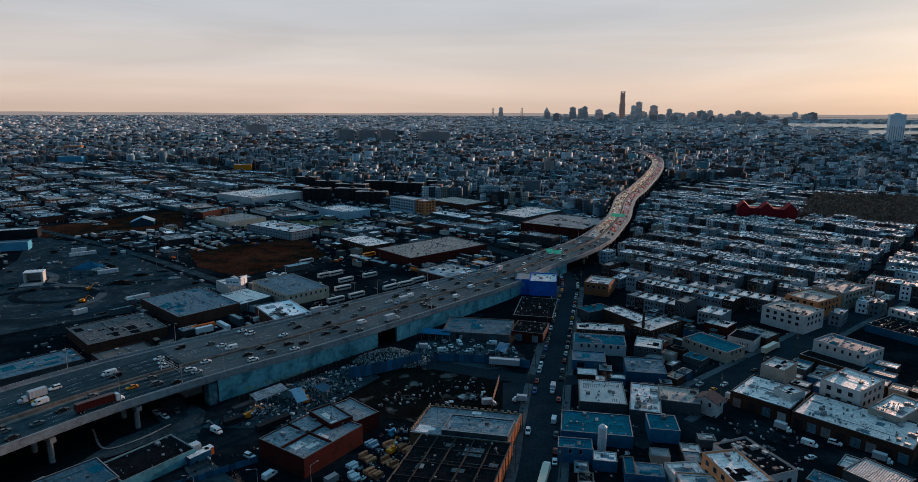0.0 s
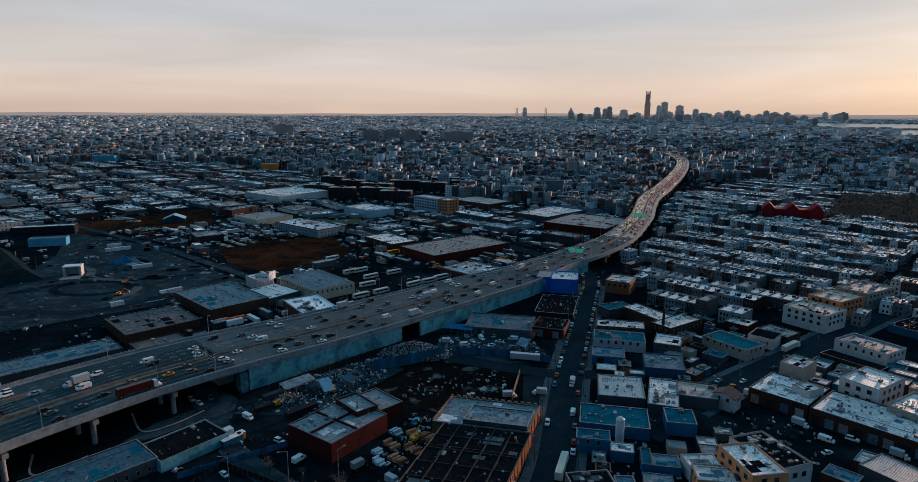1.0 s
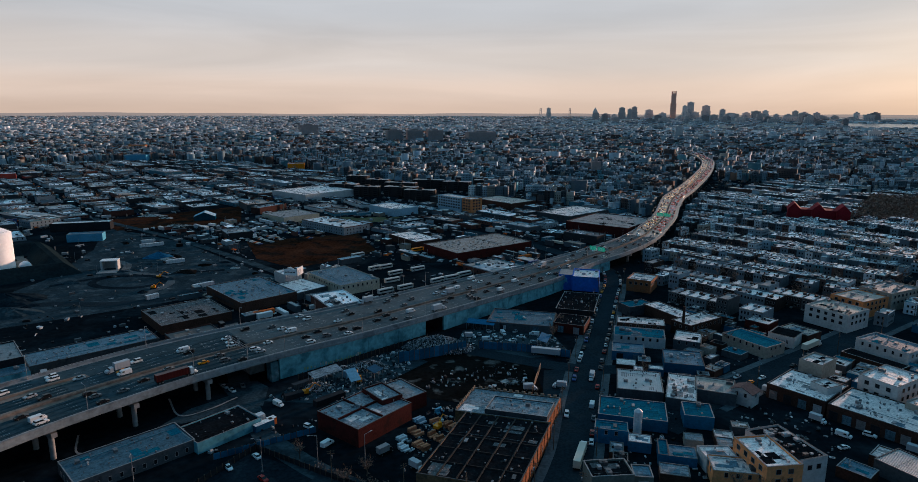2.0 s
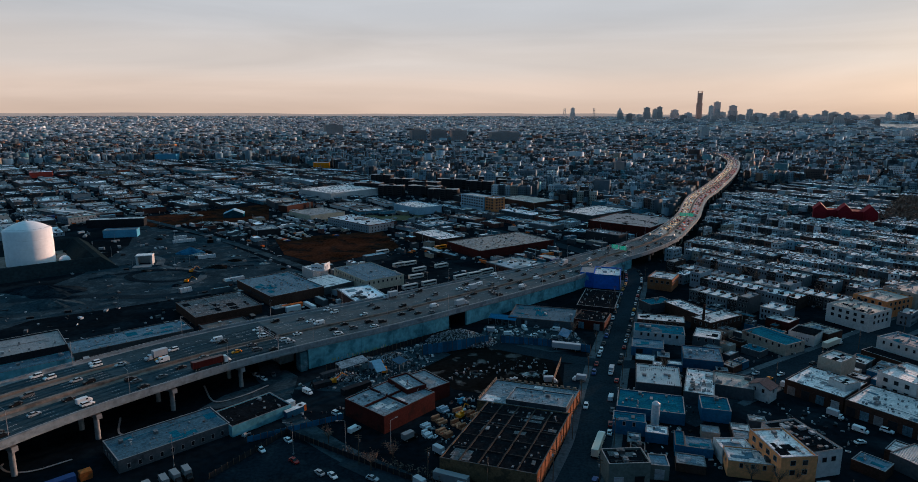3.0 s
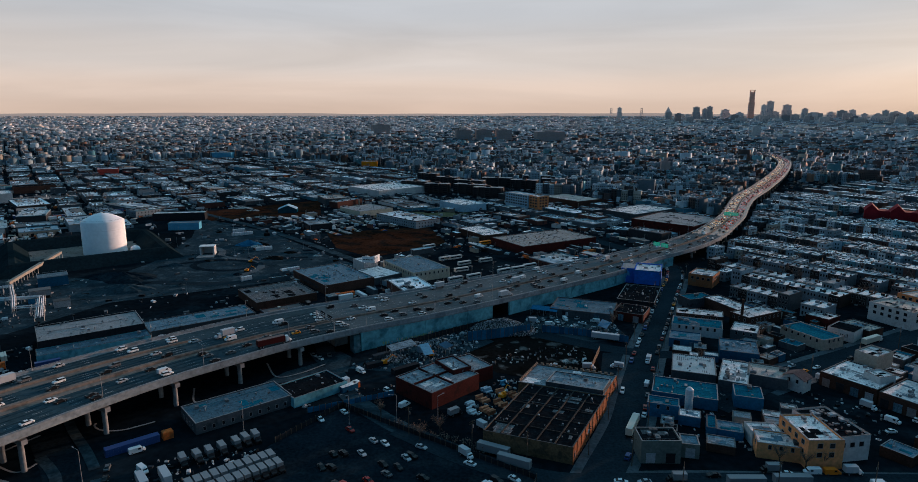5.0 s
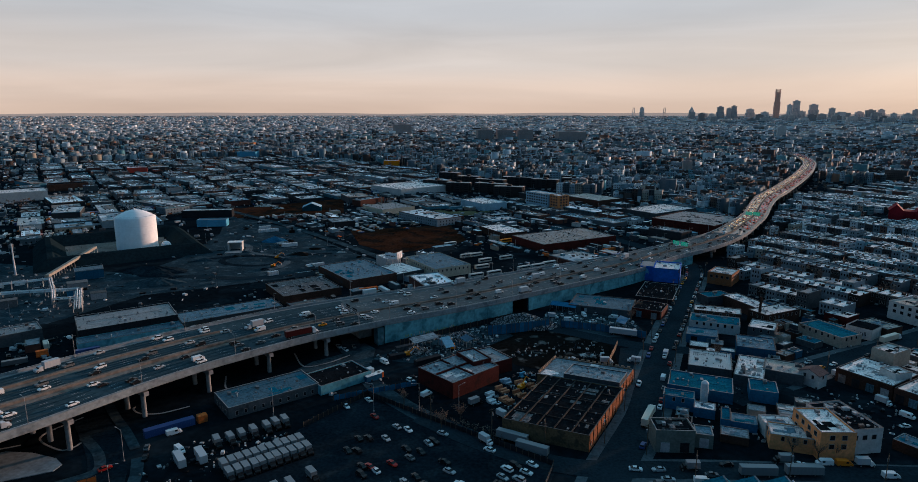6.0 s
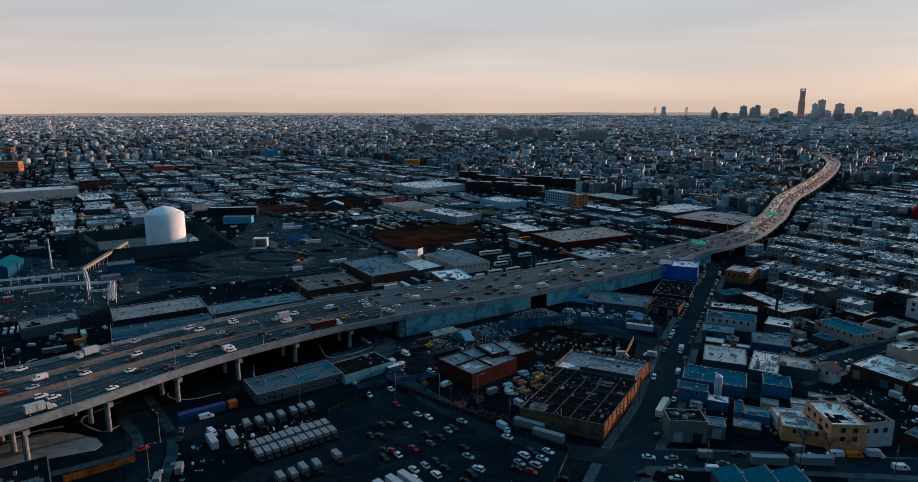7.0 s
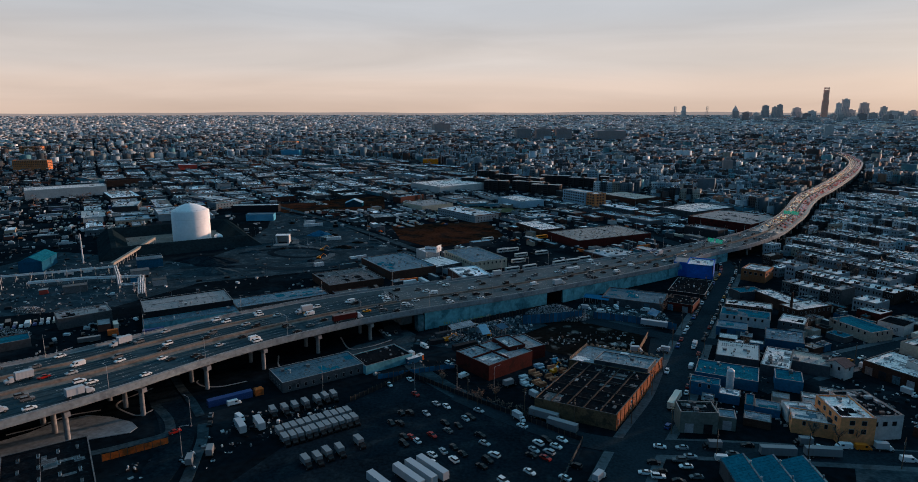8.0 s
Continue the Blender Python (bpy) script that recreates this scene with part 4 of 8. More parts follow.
            part("sprayed_bar", Geo().box(xx, -d / 2 - 0.03, z0, xx + ww, -d / 2, z0 + rng.uniform(1.4, 2.2)), "spray_black", ob)
            xx += ww + rng.uniform(0.25, 0.6)
            k += 1
    if lean:      # plots cut askew by the avenue
        for o in ob.children:
            if o.data.users == 1:
                for v in o.data.vertices:
                    v.co.x += slant * v.co.y
            else:
                o.location.x += slant * o.location.y
    return ob


# ---- vehicles: x is ahead, wheels on z = 0 ----
def tyre_mesh(r, w):
    g = Geo().cone((0, -w / 2, 0), (0, w / 2, 0), r, r, 10)
    h = Geo().cone((0, -w / 2 - 0.015, 0), (0, w / 2 + 0.015, 0), r * 0.55, r * 0.55, 8)
    return two_tone("wheel", g, h, "rubber", "steel")


TYRE, TYRE_BIG = tyre_mesh(0.33, 0.22), tyre_mesh(0.5, 0.5)


def loft(g, rows):
    """Closed skin through rows of (x, half width, z bottom, z top)."""
    k = len(g.v)
    for x, hw, z0, z1 in rows:
        g.v += [(x, -hw, z0), (x, hw, z0), (x, hw * 0.94, z1), (x, -hw * 0.94, z1)]
    for i in range(len(rows) - 1):
        a = k + 4 * i
        for j in range(4):
            g.f.append((a + j, a + (j + 1) % 4, a + 4 + (j + 1) % 4, a + 4 + j))
    e = k + 4 * (len(rows) - 1)
    g.f += [(k + 3, k + 2, k + 1, k), (e, e + 1, e + 2, e + 3)]
    return g


def car(kind, colour, label):
    body, glass = Geo(), Geo()
    if kind == "sedan":
        loft(body, [(-2.3, 0.78, 0.45, 0.8), (-2.2, 0.86, 0.3, 0.95), (-1.4, 0.9, 0.24, 1.0), (0.9, 0.9, 0.24, 0.98), (2.0, 0.86, 0.28, 0.82), (2.3, 0.72, 0.4, 0.65)])
        loft(glass, [(-1.75, 0.72, 0.96, 1.0), (-0.9, 0.74, 0.96, 1.4), (0.25, 0.74, 0.96, 1.42), (1.1, 0.72, 0.95, 0.99)])
        body.box(-0.95, -0.62, 1.4, 0.3, 0.62, 1.46)
        axles = (-1.4, 1.4)
    elif kind == "suv":
        loft(body, [(-2.35, 0.85, 0.45, 1.05), (-2.25, 0.93, 0.35, 1.15), (0.8, 0.95, 0.3, 1.12), (2.1, 0.92, 0.32, 1.0), (2.35, 0.8, 0.42, 0.8)])
        loft(glass, [(-2.2, 0.8, 1.1, 1.2), (-1.95, 0.82, 1.1, 1.68), (0.2, 0.82, 1.1, 1.7), (1.05, 0.8, 1.08, 1.12)])
        body.box(-1.95, -0.74, 1.68, 0.25, 0.74, 1.75)
        axles = (-1.4, 1.45)
    else:  # van
        loft(body, [(-2.8, 0.95, 0.4, 2.0), (-2.7, 1.0, 0.35, 2.15), (1.2, 1.0, 0.35, 2.15), (1.9, 0.97, 0.35, 1.35), (2.6, 0.9, 0.38, 1.1), (2.75, 0.8, 0.45, 0.85)])
        loft(glass, [(1.15, 0.96, 1.35, 2.0), (1.3, 0.97, 1.32, 1.98), (1.93, 0.92, 1.3, 1.38)])
        glass.box(0.2, -0.995, 1.3, 1.1, 0.995, 1.9)
        axles = (-1.75, 1.75)
    ob = part({"sedan": "car", "suv": "suv", "van": "van"}[kind], body, "car_" + colour)
    tagged(ob, label, "car" if kind != "van" else "van")
    part("glazing", glass, "glass", ob, "dark glass")
    half = 0.86 if kind != "van" else 0.92
    for x, y in product(axles, (-half, half)):
        part("wheel", TYRE, None, ob, m=pose(x, y, 0.33))
    return ob


def truck(name, label, box_l, box_colour, cab_colour, articulated=False, half=1.25, snub=1.0):
    """A box truck, or a tractor with a long trailer."""
    box = Geo()
    z0 = 1.15
    ring, n = [], int(box_l / 0.6)
    for side in (-1, 1):
        for i in range(n + 1):
            x = -box_l * i / n
            ring.append((x if side > 0 else -box_l - x, side * (half - 0.04 * (i % 2))))
    box.prism(ring, z0, z0 + (2.75 if snub == 1.0 else 2.2))
    ob = tagged(part(name, box, "car_" + box_colour), label, "truck")
    part("chassis", Geo().box(-box_l + 0.2, -0.5, 0.75, 3.0 * snub, 0.5, 1.15), "rubber", ob)
    cab, glass = Geo(), Geo()
    tall = 3.3 if articulated else 2.5
    loft(cab, [(0.5, 1.15, 0.6, tall), (1.9, 1.2, 0.6, tall * 0.97), (2.3, 1.18, 0.6, 1.75), (3.4, 1.05, 0.6, 1.5), (3.6, 0.9, 0.65, 1.2)])
    loft(glass, [(1.95, 1.12, 1.7, tall * 0.92), (2.05, 1.12, 1.68, tall * 0.88), (2.36, 1.05, 1.66, 1.78)])
    for ge in (cab, glass):
        ge.v = [(x * snub, y * half / 1.25, z * (1 if snub == 1.0 else 0.88)) for x, y, z in ge.v]
    part("cab", cab, "car_" + cab_colour, ob)
    part("windscreen", glass, "glass", ob)
    xs = (2.7, -box_l + 1.2, -box_l + 2.4, -0.6) if articulated else (2.6 * snub, -box_l + 1.2)
    for x, y in product(xs, (-half + 0.27, half - 0.27)):
        part("wheel", TYRE_BIG, None, ob, m=pose(x, y, 0.5))
    return ob


def trailer(length, colour, label):
    ring, n = [], int(length / 0.6)
    for side in (-1, 1):
        for i in range(n + 1):
            x = -length / 2 + length * i / n
            ring.append((x * -side, side * (1.28 - 0.05 * (i % 2))))
    g = Geo().prism(ring, 1.1, 3.9)
    ob = tagged(part("trailer", g, "car_" + colour), label, "trailer")
    for x, y in product((-length / 2 + 1.2, -length / 2 + 2.5), (-1.0, 1.0)):
        part("wheel", TYRE_BIG, None, ob, m=pose(x, y, 0.5))
    part("underframe", Geo().box(-length / 2, -0.5, 0.75, length / 2, 0.5, 1.1), "rubber", ob)
    for s in (-1, 1):
        part("landing_leg", Geo().box(length / 2 - 2.6, s * 0.6 - 0.07, 0, length / 2 - 2.45, s * 0.6 + 0.07, 1.1), "steel", ob)
    return ob


def bus(colour, label):
    g = loft(Geo(), [(-6, 1.2, 0.5, 3.1), (-5.9, 1.28, 0.4, 3.25), (5.8, 1.28, 0.4, 3.25), (6.1, 1.2, 0.45, 3.0)])
    ob = tagged(part("bus", g, "car_" + colour), label, "bus")
    for s in (-1, 1):
        part("window_band", Geo().box(-5.5, s * 1.27 - 0.03, 1.7, 5.3, s * 1.27 + 0.03, 2.6), "glass", ob)
    part("windscreen", Geo().box(6.0, -1.05, 1.4, 6.12, 1.05, 2.7), "glass", ob)
    for x, y in product((-3.6, 3.9), (-1.1, 1.1)):
        part("wheel", TYRE_BIG, None, ob, m=pose(x, y, 0.5))
    return ob


POOL = []          # parked far below the ground plan until copied


def stock(ob):
    POOL.append(ob)
    return ob


CARS = [stock(car(k, c, l)) for k, c, l in (
    ("sedan", "white", "white saloon car with dark windows"), ("sedan", "black", "black saloon car with dark windows"), ("suv", "black", "black sport utility car with dark windows"),
    ("sedan", "silver", "silver saloon car with dark windows"), ("suv", "grey", "dark grey sport utility car with dark windows"), ("suv", "white", "white sport utility car with dark windows"),
    ("sedan", "grey", "grey saloon car with dark windows"), ("sedan", "black", "black saloon car with dark windows"), ("sedan", "red", "dark red saloon car with dark windows"),
    ("sedan", "yellow", "yellow taxi cab with dark windows"), ("suv", "silver", "silver sport utility car with dark windows"), ("suv", "blue", "dark blue sport utility car with dark windows"))]
def far_version(ob):
    """The same vehicle with its wheels in one mesh, for places where they are specks."""
    c = copy_thing(ob, pose(0, 0, -60))
    wheels = [o for o in c.children if o.name.split(".")[0] == "wheel"]
    g = Geo()
    for o in wheels:
        p = o.matrix_basis.translation
        g.cone((p.x, p.y - 0.12, p.z), (p.x, p.y + 0.12, p.z), p.z, p.z, 8)
        bpy.data.objects.remove(o)
    tagged(part("wheel_set", g, "rubber", c), kind="stuff")
    return stock(c)


CARS_FAR = [far_version(c) for c in CARS]
VAN_WHITE, VAN_ORANGE = stock(car("van", "white", "white panel delivery van with tall roof")), stock(car("van", "orange", "orange panel delivery van with tall roof"))
TRUCK_BOX = stock(truck("box_truck", "white box truck with a short cab", 6.2, "pale", "pale"))
TRUCK_SMALL = stock(truck("box_truck", "small white box truck with a short cab", 4.3, "pale", "white", half=1.08, snub=0.52))
TRUCK_RED = stock(truck("semi_truck", "semi truck with a maroon container and white cab", 13.2, "maroon", "white", True))
TRUCK_LONG = stock(truck("semi_truck", "semi truck with a long cream trailer", 13.6, "cream", "white", True))
TRAILER = stock(truck("box_truck", "grey box truck with a dark cab parked in the lot", 4.6, "steelgrey", "black", half=1.12, snub=0.5))
TRAILER_LONG = stock(trailer(14.5, "pale", "long pale box trailer parked in the yard"))
TRAILER_MID = stock(trailer(8.2, "pale", "pale box trailer parked in the lot"))
TRAILER_BLUE = stock(trailer(12.0, "steelgrey", "grey-blue container trailer at the kerb"))
BUS_WHITE, BUS_YELLOW = stock(bus("ivory", "white coach parked in the bus yard")), stock(bus("yellow", "yellow school bus with dark window band"))


def place(ob, x, y, z=0.0, rot=0.0, group="", pitch=0.0):
    c = copy_thing(ob, pose(x, y, z, 0, pitch, rot))
    if group:
        c["group"] = group
    return c


def retire():
    """The patterns themselves leave the scene once all copies stand."""
    for ob in POOL:
        for o in (*ob.children_recursive, ob):
            bpy.data.objects.remove(o)
    POOL.clear()


# ---- buildings near the camera ----
block("warehouse", -3.85, 183.6, 32.7, 45.2, 6.2, -11.3, "brick_sooty", "tar", "long brick-walled warehouse with a dark gridded roof on the avenue", "warehouse", ribs=1,units=3, lean=5.6, front="brick_orange")
hall = block("warehouse", 3.2, 217.6, 36, 22.2, 5.6, -11.3, "brick_sooty", "felt_slate", "rear hall of the brick warehouse with a grey roof", "warehouse", units=2, lean=5.6, front="brick_orange")
for i in range(13):      # notched parapet round the rear roof
    y0 = -10.2 + 1.7 * i
    part("merlon", Geo().box(-18.0, y0, 5.9, -17.6, y0 + 0.9, 6.9), "brick_tan", hall, m=pose(math.tan(radians(5.6)) * y0, 0, 0))
    x0 = -16 + 2.6 * i
    part("merlon", Geo().box(x0, 10.7, 5.9, x0 + 1.4, 11.1, 6.9), "brick_tan", hall, m=pose(math.tan(radians(5.6)) * 11, 0, 0))
block("workshop", -52.6, 207.9, 23.1, 28, 7, -34.7, "brick_red", "felt_slate", "dark red brick workshop with blue-grey flat roof", "workshop", units=2,cells=1)
block("workshop", -47.9, 218.6, 15, 9.5, 8.5, -46.2, "brick_red", "felt_slate", "raised rooftop block of the red brick workshop", "workshop", units=1)
block("workshop", -41, 227.6, 17.9, 11, 6, -43.4, "brick_red", "felt_slate", "rear annex of the red brick workshop", "workshop", units=1)
block("depot", -128.2, 174.2, 38.7, 18.2, 4.4, 49.9, "render_grey", "felt_blue", "long low depot with blue-grey roof beside the expressway", "depot", units=4,win=1)
block("depot", -106, 196.1, 25.5, 16.3, 4, 53.6, "wall_panel", "tar", "low walled depot with a dark roof and teal walls", "depot", units=2)
block("warehouse", -164.3, 67.3, 34.7, 24.7, 9, 139.5, "render_dark", "tar", "big dark flat roof with rows of skylights", "warehouse", sky=1)
block("garage", 34.8, 169.8, 13.8, 9.6, 8, 9.8, "render_green", "tar", "grey-green two-storey garage with roller doors", "garage", units=3,doors=2)
block("garage", 46.4, 174.1, 6.2, 7.3, 5, -1.9, "render_green", "felt_blue", "low annex with pale walls and blue roller door", "garage", doors=1)
block("office_building", 88.2, 181.1, 12.4, 19.1, 10, 11.5, "render_ochre", "felt_pale", "ochre rendered building with white side wall and pale roof", "building", units=3,win=2)
block("workshop", 77.6, 179.6, 15.5, 10.2, 5.5, -6.5, "render_ochre", "felt_pale", "low ochre wing with a row of windows", "workshop", win=1,units=1)
block("workshop", 74.8, 187.8, 11.1, 8.8, 5, 5.6, "render_white", "felt_pale", "low wing with patched pale roof", "workshop", units=1)
block("office_building", 97.2, 188.8, 14, 22, 9, 20, "render_white", "tar", "white-walled wing with many rooftop machines", "building", units=12,win=1)
block("factory", 60.1, 246.4, 18.9, 21.8, 5, -9.1, "render_grey", "ribbed", "grey-white ribbed metal roof over a factory", "factory", units=5)
block("factory", 77, 241.6, 12.1, 26.6, 4.8, -16.1, "render_grey", "felt_pale", "factory roof dotted with vents", "factory", units=12)
block("workshop", 52.1, 220.1, 26, 16.7, 4.5, -10, "paint_blue", "felt_teal", "blue-painted workshop with a teal roof", "workshop", units=3)
block("workshop", 41.2, 203.4, 12, 7.3, 5.5, -8.9, "paint_blue", "felt_teal", "small blue two-storey workshop", "workshop", units=1,win=1)
block("shed", 50.5, 197.9, 8.1, 6.5, 3.8, -10, "paint_blue", "felt_pale", "pale metal shed roof", "shed", units=1)
block("shed", 57.3, 191.7, 3.5, 11, 4, -10, "paint_blue", "felt_teal", "teal metal canopy shed", "shed")
block("workshop", 77.2, 219.9, 11, 12.2, 5, -8.7, "paint_blue", "felt_teal", "teal-roofed workshop with low parapet walls", "workshop", units=1)
block("workshop", 91.6, 244.1, 16.4, 15.4, 5, -16.3, "render_grey", "felt_tan", "workshop with a tan gravel roof and low wall", "workshop", units=2)
block("house", 102.2, 238.9, 9, 7, 6, -44, "render_white", "shingle", "white house with a dark pitched roof", "house", gable=1,win=1)
block("warehouse", 130.3, 245.3, 23.4, 23.9, 6, -45.7, "brick_dark", "felt_pale", "long brick market warehouse with a pale roof", "warehouse", units=4,doors=4)
block("office_building", 142.4, 263.3, 10, 13.8, 10.5, -49.5, "render_tan", "felt_pale", "tan windowless block on the market roof", "building", units=1)
block("shed", 135.6, 240.8, 7.9, 8.8, 8.5, -63, "render_white", "felt_pale", "white rooftop plant room", "shed")
block("warehouse", 152.2, 221.1, 39.4, 24.4, 6, -46.9, "brick_dark", "felt_pale", "long brick market warehouse with vents on a pale roof", "warehouse", units=14,doors=8)
block("office_building", 164, 245.3, 15.4, 21.7, 11, -55.8, "render_white", "felt_pale", "white building with sprayed lettering on its side", "building", win=2,units=2,spray=1)
block("warehouse", 171, 227.8, 11.4, 22.2, 8, -55.6, "render_tan", "felt_pale", "warehouse with a pale roof and low parapet", "warehouse", units=4)
block("shed", 136.5, 185.1, 14.3, 15.4, 5, 32.1, "render_grey", "ribbed", "ribbed pale metal shed", "shed")
block("shed", 132.8, 193.7, 6, 10, 4, -45, "brick_dark", "felt_pale", "small brick shed with pale roof", "shed")
block("factory", 194.5, 298.1, 25, 17.6, 7, -57.4, "render_white", "felt_blue", "white rendered factory with square windows", "factory", win=1,units=2)
block("factory", 179.5, 284.9, 27, 9, 3.5, -55, "brick_dark", "tar", "low dark-roofed hall with low parapet walls", "factory")
block("apartment_building", 191.7, 346.7, 24.4, 21.9, 10, -54.9, "render_white", "felt_tan", "white block with large square windows", "building", win=2,units=5)
block("apartment_building", 217.6, 372.4, 25.8, 20, 10, 32, "render_orange", "felt_tan", "orange-fronted apartment block on the market street", "building", win=2, units=4)
block("apartment_building", 245, 389.6, 32, 20, 11, 32, "render_tan", "felt_grey", "tan brick apartment block with rooftop machines", "building", win=2, units=8)
block("workshop", 129.5, 303.8, 25.3, 15.4, 5.5, -55.4, "render_tan", "felt_teal", "workshop with teal roof", "workshop", win=1)
block("shop", 150.1, 314, 13, 14.3, 5.5, -40.5, "render_white", "tar", "white shop with dark sprayed lettering", "shop", spray=1)
block("shop", 160.6, 321.9, 16.7, 13.2, 4.5, -52.9, "brick_dark", "felt_tan", "low shop with a warm pale roof", "shop", units=2)
block("shop", 146.7, 337.3, 13, 13, 4.5, -45, "brick_red", "felt_pale", "small red-trimmed shop with low parapet walls", "shop", units=2)
block("apartment_building", 76.6, 324.9, 25.3, 11.6, 6, -9.8, "brick_dark", "felt_pale", "brick row with a pale roof", "building", win=1,units=2)
block("workshop", 72.3, 307.4, 25.9, 14.6, 5.5, -10.3, "render_white", "felt_teal", "white-fronted workshop with teal roof", "workshop", win=1,units=2)
block("workshop", 62.8, 286.9, 15.5, 12.8, 4.5, -10.1, "paint_blue", "felt_blue", "blue workshop on the avenue", "workshop", doors=2)
block("workshop", 96.4, 302.9, 13.1, 15.4, 5.5, -20.6, "render_grey", "felt_pale", "workshop with a pale roof", "workshop", win=1)
block("workshop", 86.6, 276, 17.9, 18.5, 4.5, -10, "paint_blue", "felt_blue", "blue roofed workshop with stacked vents", "workshop", units=6)
block("factory", 108, 328.7, 12.8, 27.2, 7, -52.5, "brick_dark", "felt_pale", "brick factory with a tall chimney", "factory", units=2,stack=1,win=1)
block("warehouse", 98, 346.4, 33, 12, 6, -60, "brick_dark", "felt_pale", "long warehouse with a pale roof", "warehouse", units=2)
block("workshop", 81, 360.3, 11.3, 17.9, 5.5, -61.9, "render_grey", "felt_teal", "teal-roofed corner workshop with low parapet walls", "workshop", units=1)
block("apartment_building", 95.7, 414.1, 16.4, 19.6, 8, -25.5, "brick_orange", "felt_pale", "orange brick corner building", "building", win=1,units=2)
block("hall", 47.5, 370, 23, 38, 3.2, -13, "render_dark", "tar", "dark hall with a black roof below the blue building", "hall", units=3)
block("workshop", 39, 327, 17.4, 17.9, 5, -17.6, "brick_red", "tar", "red-fronted brick workshop with low parapet walls", "workshop", units=2,doors=2)
block("depot", 11.2, 330.6, 36.7, 25.2, 4.5, -9.3, "render_grey", "felt_blue", "wide depot with a blue-grey metal roof", "depot", units=2,doors=2)
block("factory", -184.8, 324.4, 37.2, 39, 5, -43.8, "brick_dark", "patched", "old factory with a patched cracked roof", "factory", units=4)
block("warehouse", -164.5, 370.2, 53, 37.2, 6, -42.4, "brick_dark", "felt_blue", "warehouse with roof vents and a sprayed wall", "warehouse", units=8,spray=1)
block("warehouse", -137.8, 384.9, 29.8, 26.3, 4.5, -37.5, "render_grey", "felt_white", "warehouse with a white roof below the billboard", "warehouse")
block("workshop", -154.1, 411.3, 18, 12, 7, -44, "render_white", "felt_white", "small white workshop with low parapet walls", "workshop")
block("factory", -112.7, 406, 47.5, 30.5, 7, -46.1, "render_cream", "felt_blue", "pale two-storey factory with bands of windows", "factory", win=1,units=4)
block("depot", -247.1, 235.2, 48, 27.8, 8, 46.3, "render_dark", "felt_grey", "large windowless depot with a grey roof", "depot", units=4)
block("depot", -233.4, 221.6, 50, 11.5, 4.6, 46.3, "wall_panel", "felt_blue", "long low blue-grey front annex of the depot", "depot", units=3)
block("depot", -203, 266.3, 56.5, 20.3, 5, 46.6, "render_grey", "felt_blue", "long low depot with blue-grey roof and vents", "depot", units=5)
block("workshop", -294.9, 206.6, 26.9, 16.1, 6, 53.9, "render_grey", "felt_grey", "workshop with a patched cluttered roof", "workshop", units=10)
block("shed", -435.5, 300.4, 16, 30, 8, 29, "paint_blue", "felt_teal", "tall blue metal shed", "shed", gable=1)
block("shed", -298.7, 164, 18, 12, 4, 54, "render_grey", "felt_teal", "low teal-roofed shed with low parapet walls", "shed")
block("factory", -62.9, 761.4, 43, 18, 17, -44, "paint_paleblue", "felt_pale", "pale blue multi-storey loft factory with corner tower", "factory", win=3)
block("factory", -39.9, 741.7, 16, 18, 17, -44, "render_orange", "felt_pale", "orange end of the loft factory", "factory", win=3)
block("warehouse", -22.8, 527.4, 48.4, 82.9, 7, -48.3, "brick_red", "rust", "warehouse with a rust-streaked roof", "warehouse", units=8)
block("warehouse", 111.8, 645.7, 67.7, 73, 9, -34.1, "brick_red", "felt_grey", "large red-fronted warehouse with a grey roof", "warehouse", units=8)
block("warehouse", 78.7, 712.2, 45.9, 73.9, 8, -42.7, "render_grey", "felt_pale", "warehouse with a pale roof", "warehouse", units=4)
block("warehouse", -275.2, 870.1, 78, 85.6, 9, -36.2, "render_white", "felt_pale", "large white-roofed warehouse with low parapet walls", "warehouse", units=4)
block("warehouse", -243.2, 677.7, 45.7, 45.7, 6, -38.8, "render_cream", "felt_grey", "low cream warehouse with low parapet walls", "warehouse", units=3)
block("warehouse", -83.9, 555.6, 46.6, 26, 6, -48.9, "brick_dark", "felt_pale", "dark brick warehouse with a pale roof", "warehouse", units=3)
block("warehouse", -134.6, 732, 52, 35, 8, -44, "paint_paleblue", "felt_white", "long pale warehouse with low parapet walls", "warehouse", units=4)
block("warehouse", -0.3, 801.4, 67, 45, 8, -44, "brick_dark", "felt_tan", "long low warehouse with a tan roof", "warehouse", units=4)
block("shed", -393.2, 539.8, 30, 12, 7, 20, "paint_cyan", "felt_blue", "bright blue metal shed", "shed")
block("shed", -432.8, 591.2, 55, 14, 8, 20, "render_dark", "felt_white", "long open shed with a white roof edge", "shed")
block("warehouse", -784.3, 649.6, 100, 45, 12, 50, "render_white", "felt_pale", "big white warehouse beside the creek", "warehouse", units=4)
block("warehouse", -799.6, 775.4, 53, 25, 10, 50, "brick_dark", "tar", "dark brick warehouse beside the creek", "warehouse")
block("warehouse", -750.8, 1571, 110, 40, 9, 16, "render_white", "felt_white", "far long white warehouse", "warehouse")
block("warehouse", -445.9, 1304.2, 34, 25, 12, 15, "paint_yellow", "felt_tan", "yellow-fronted building with low parapet walls", "building")
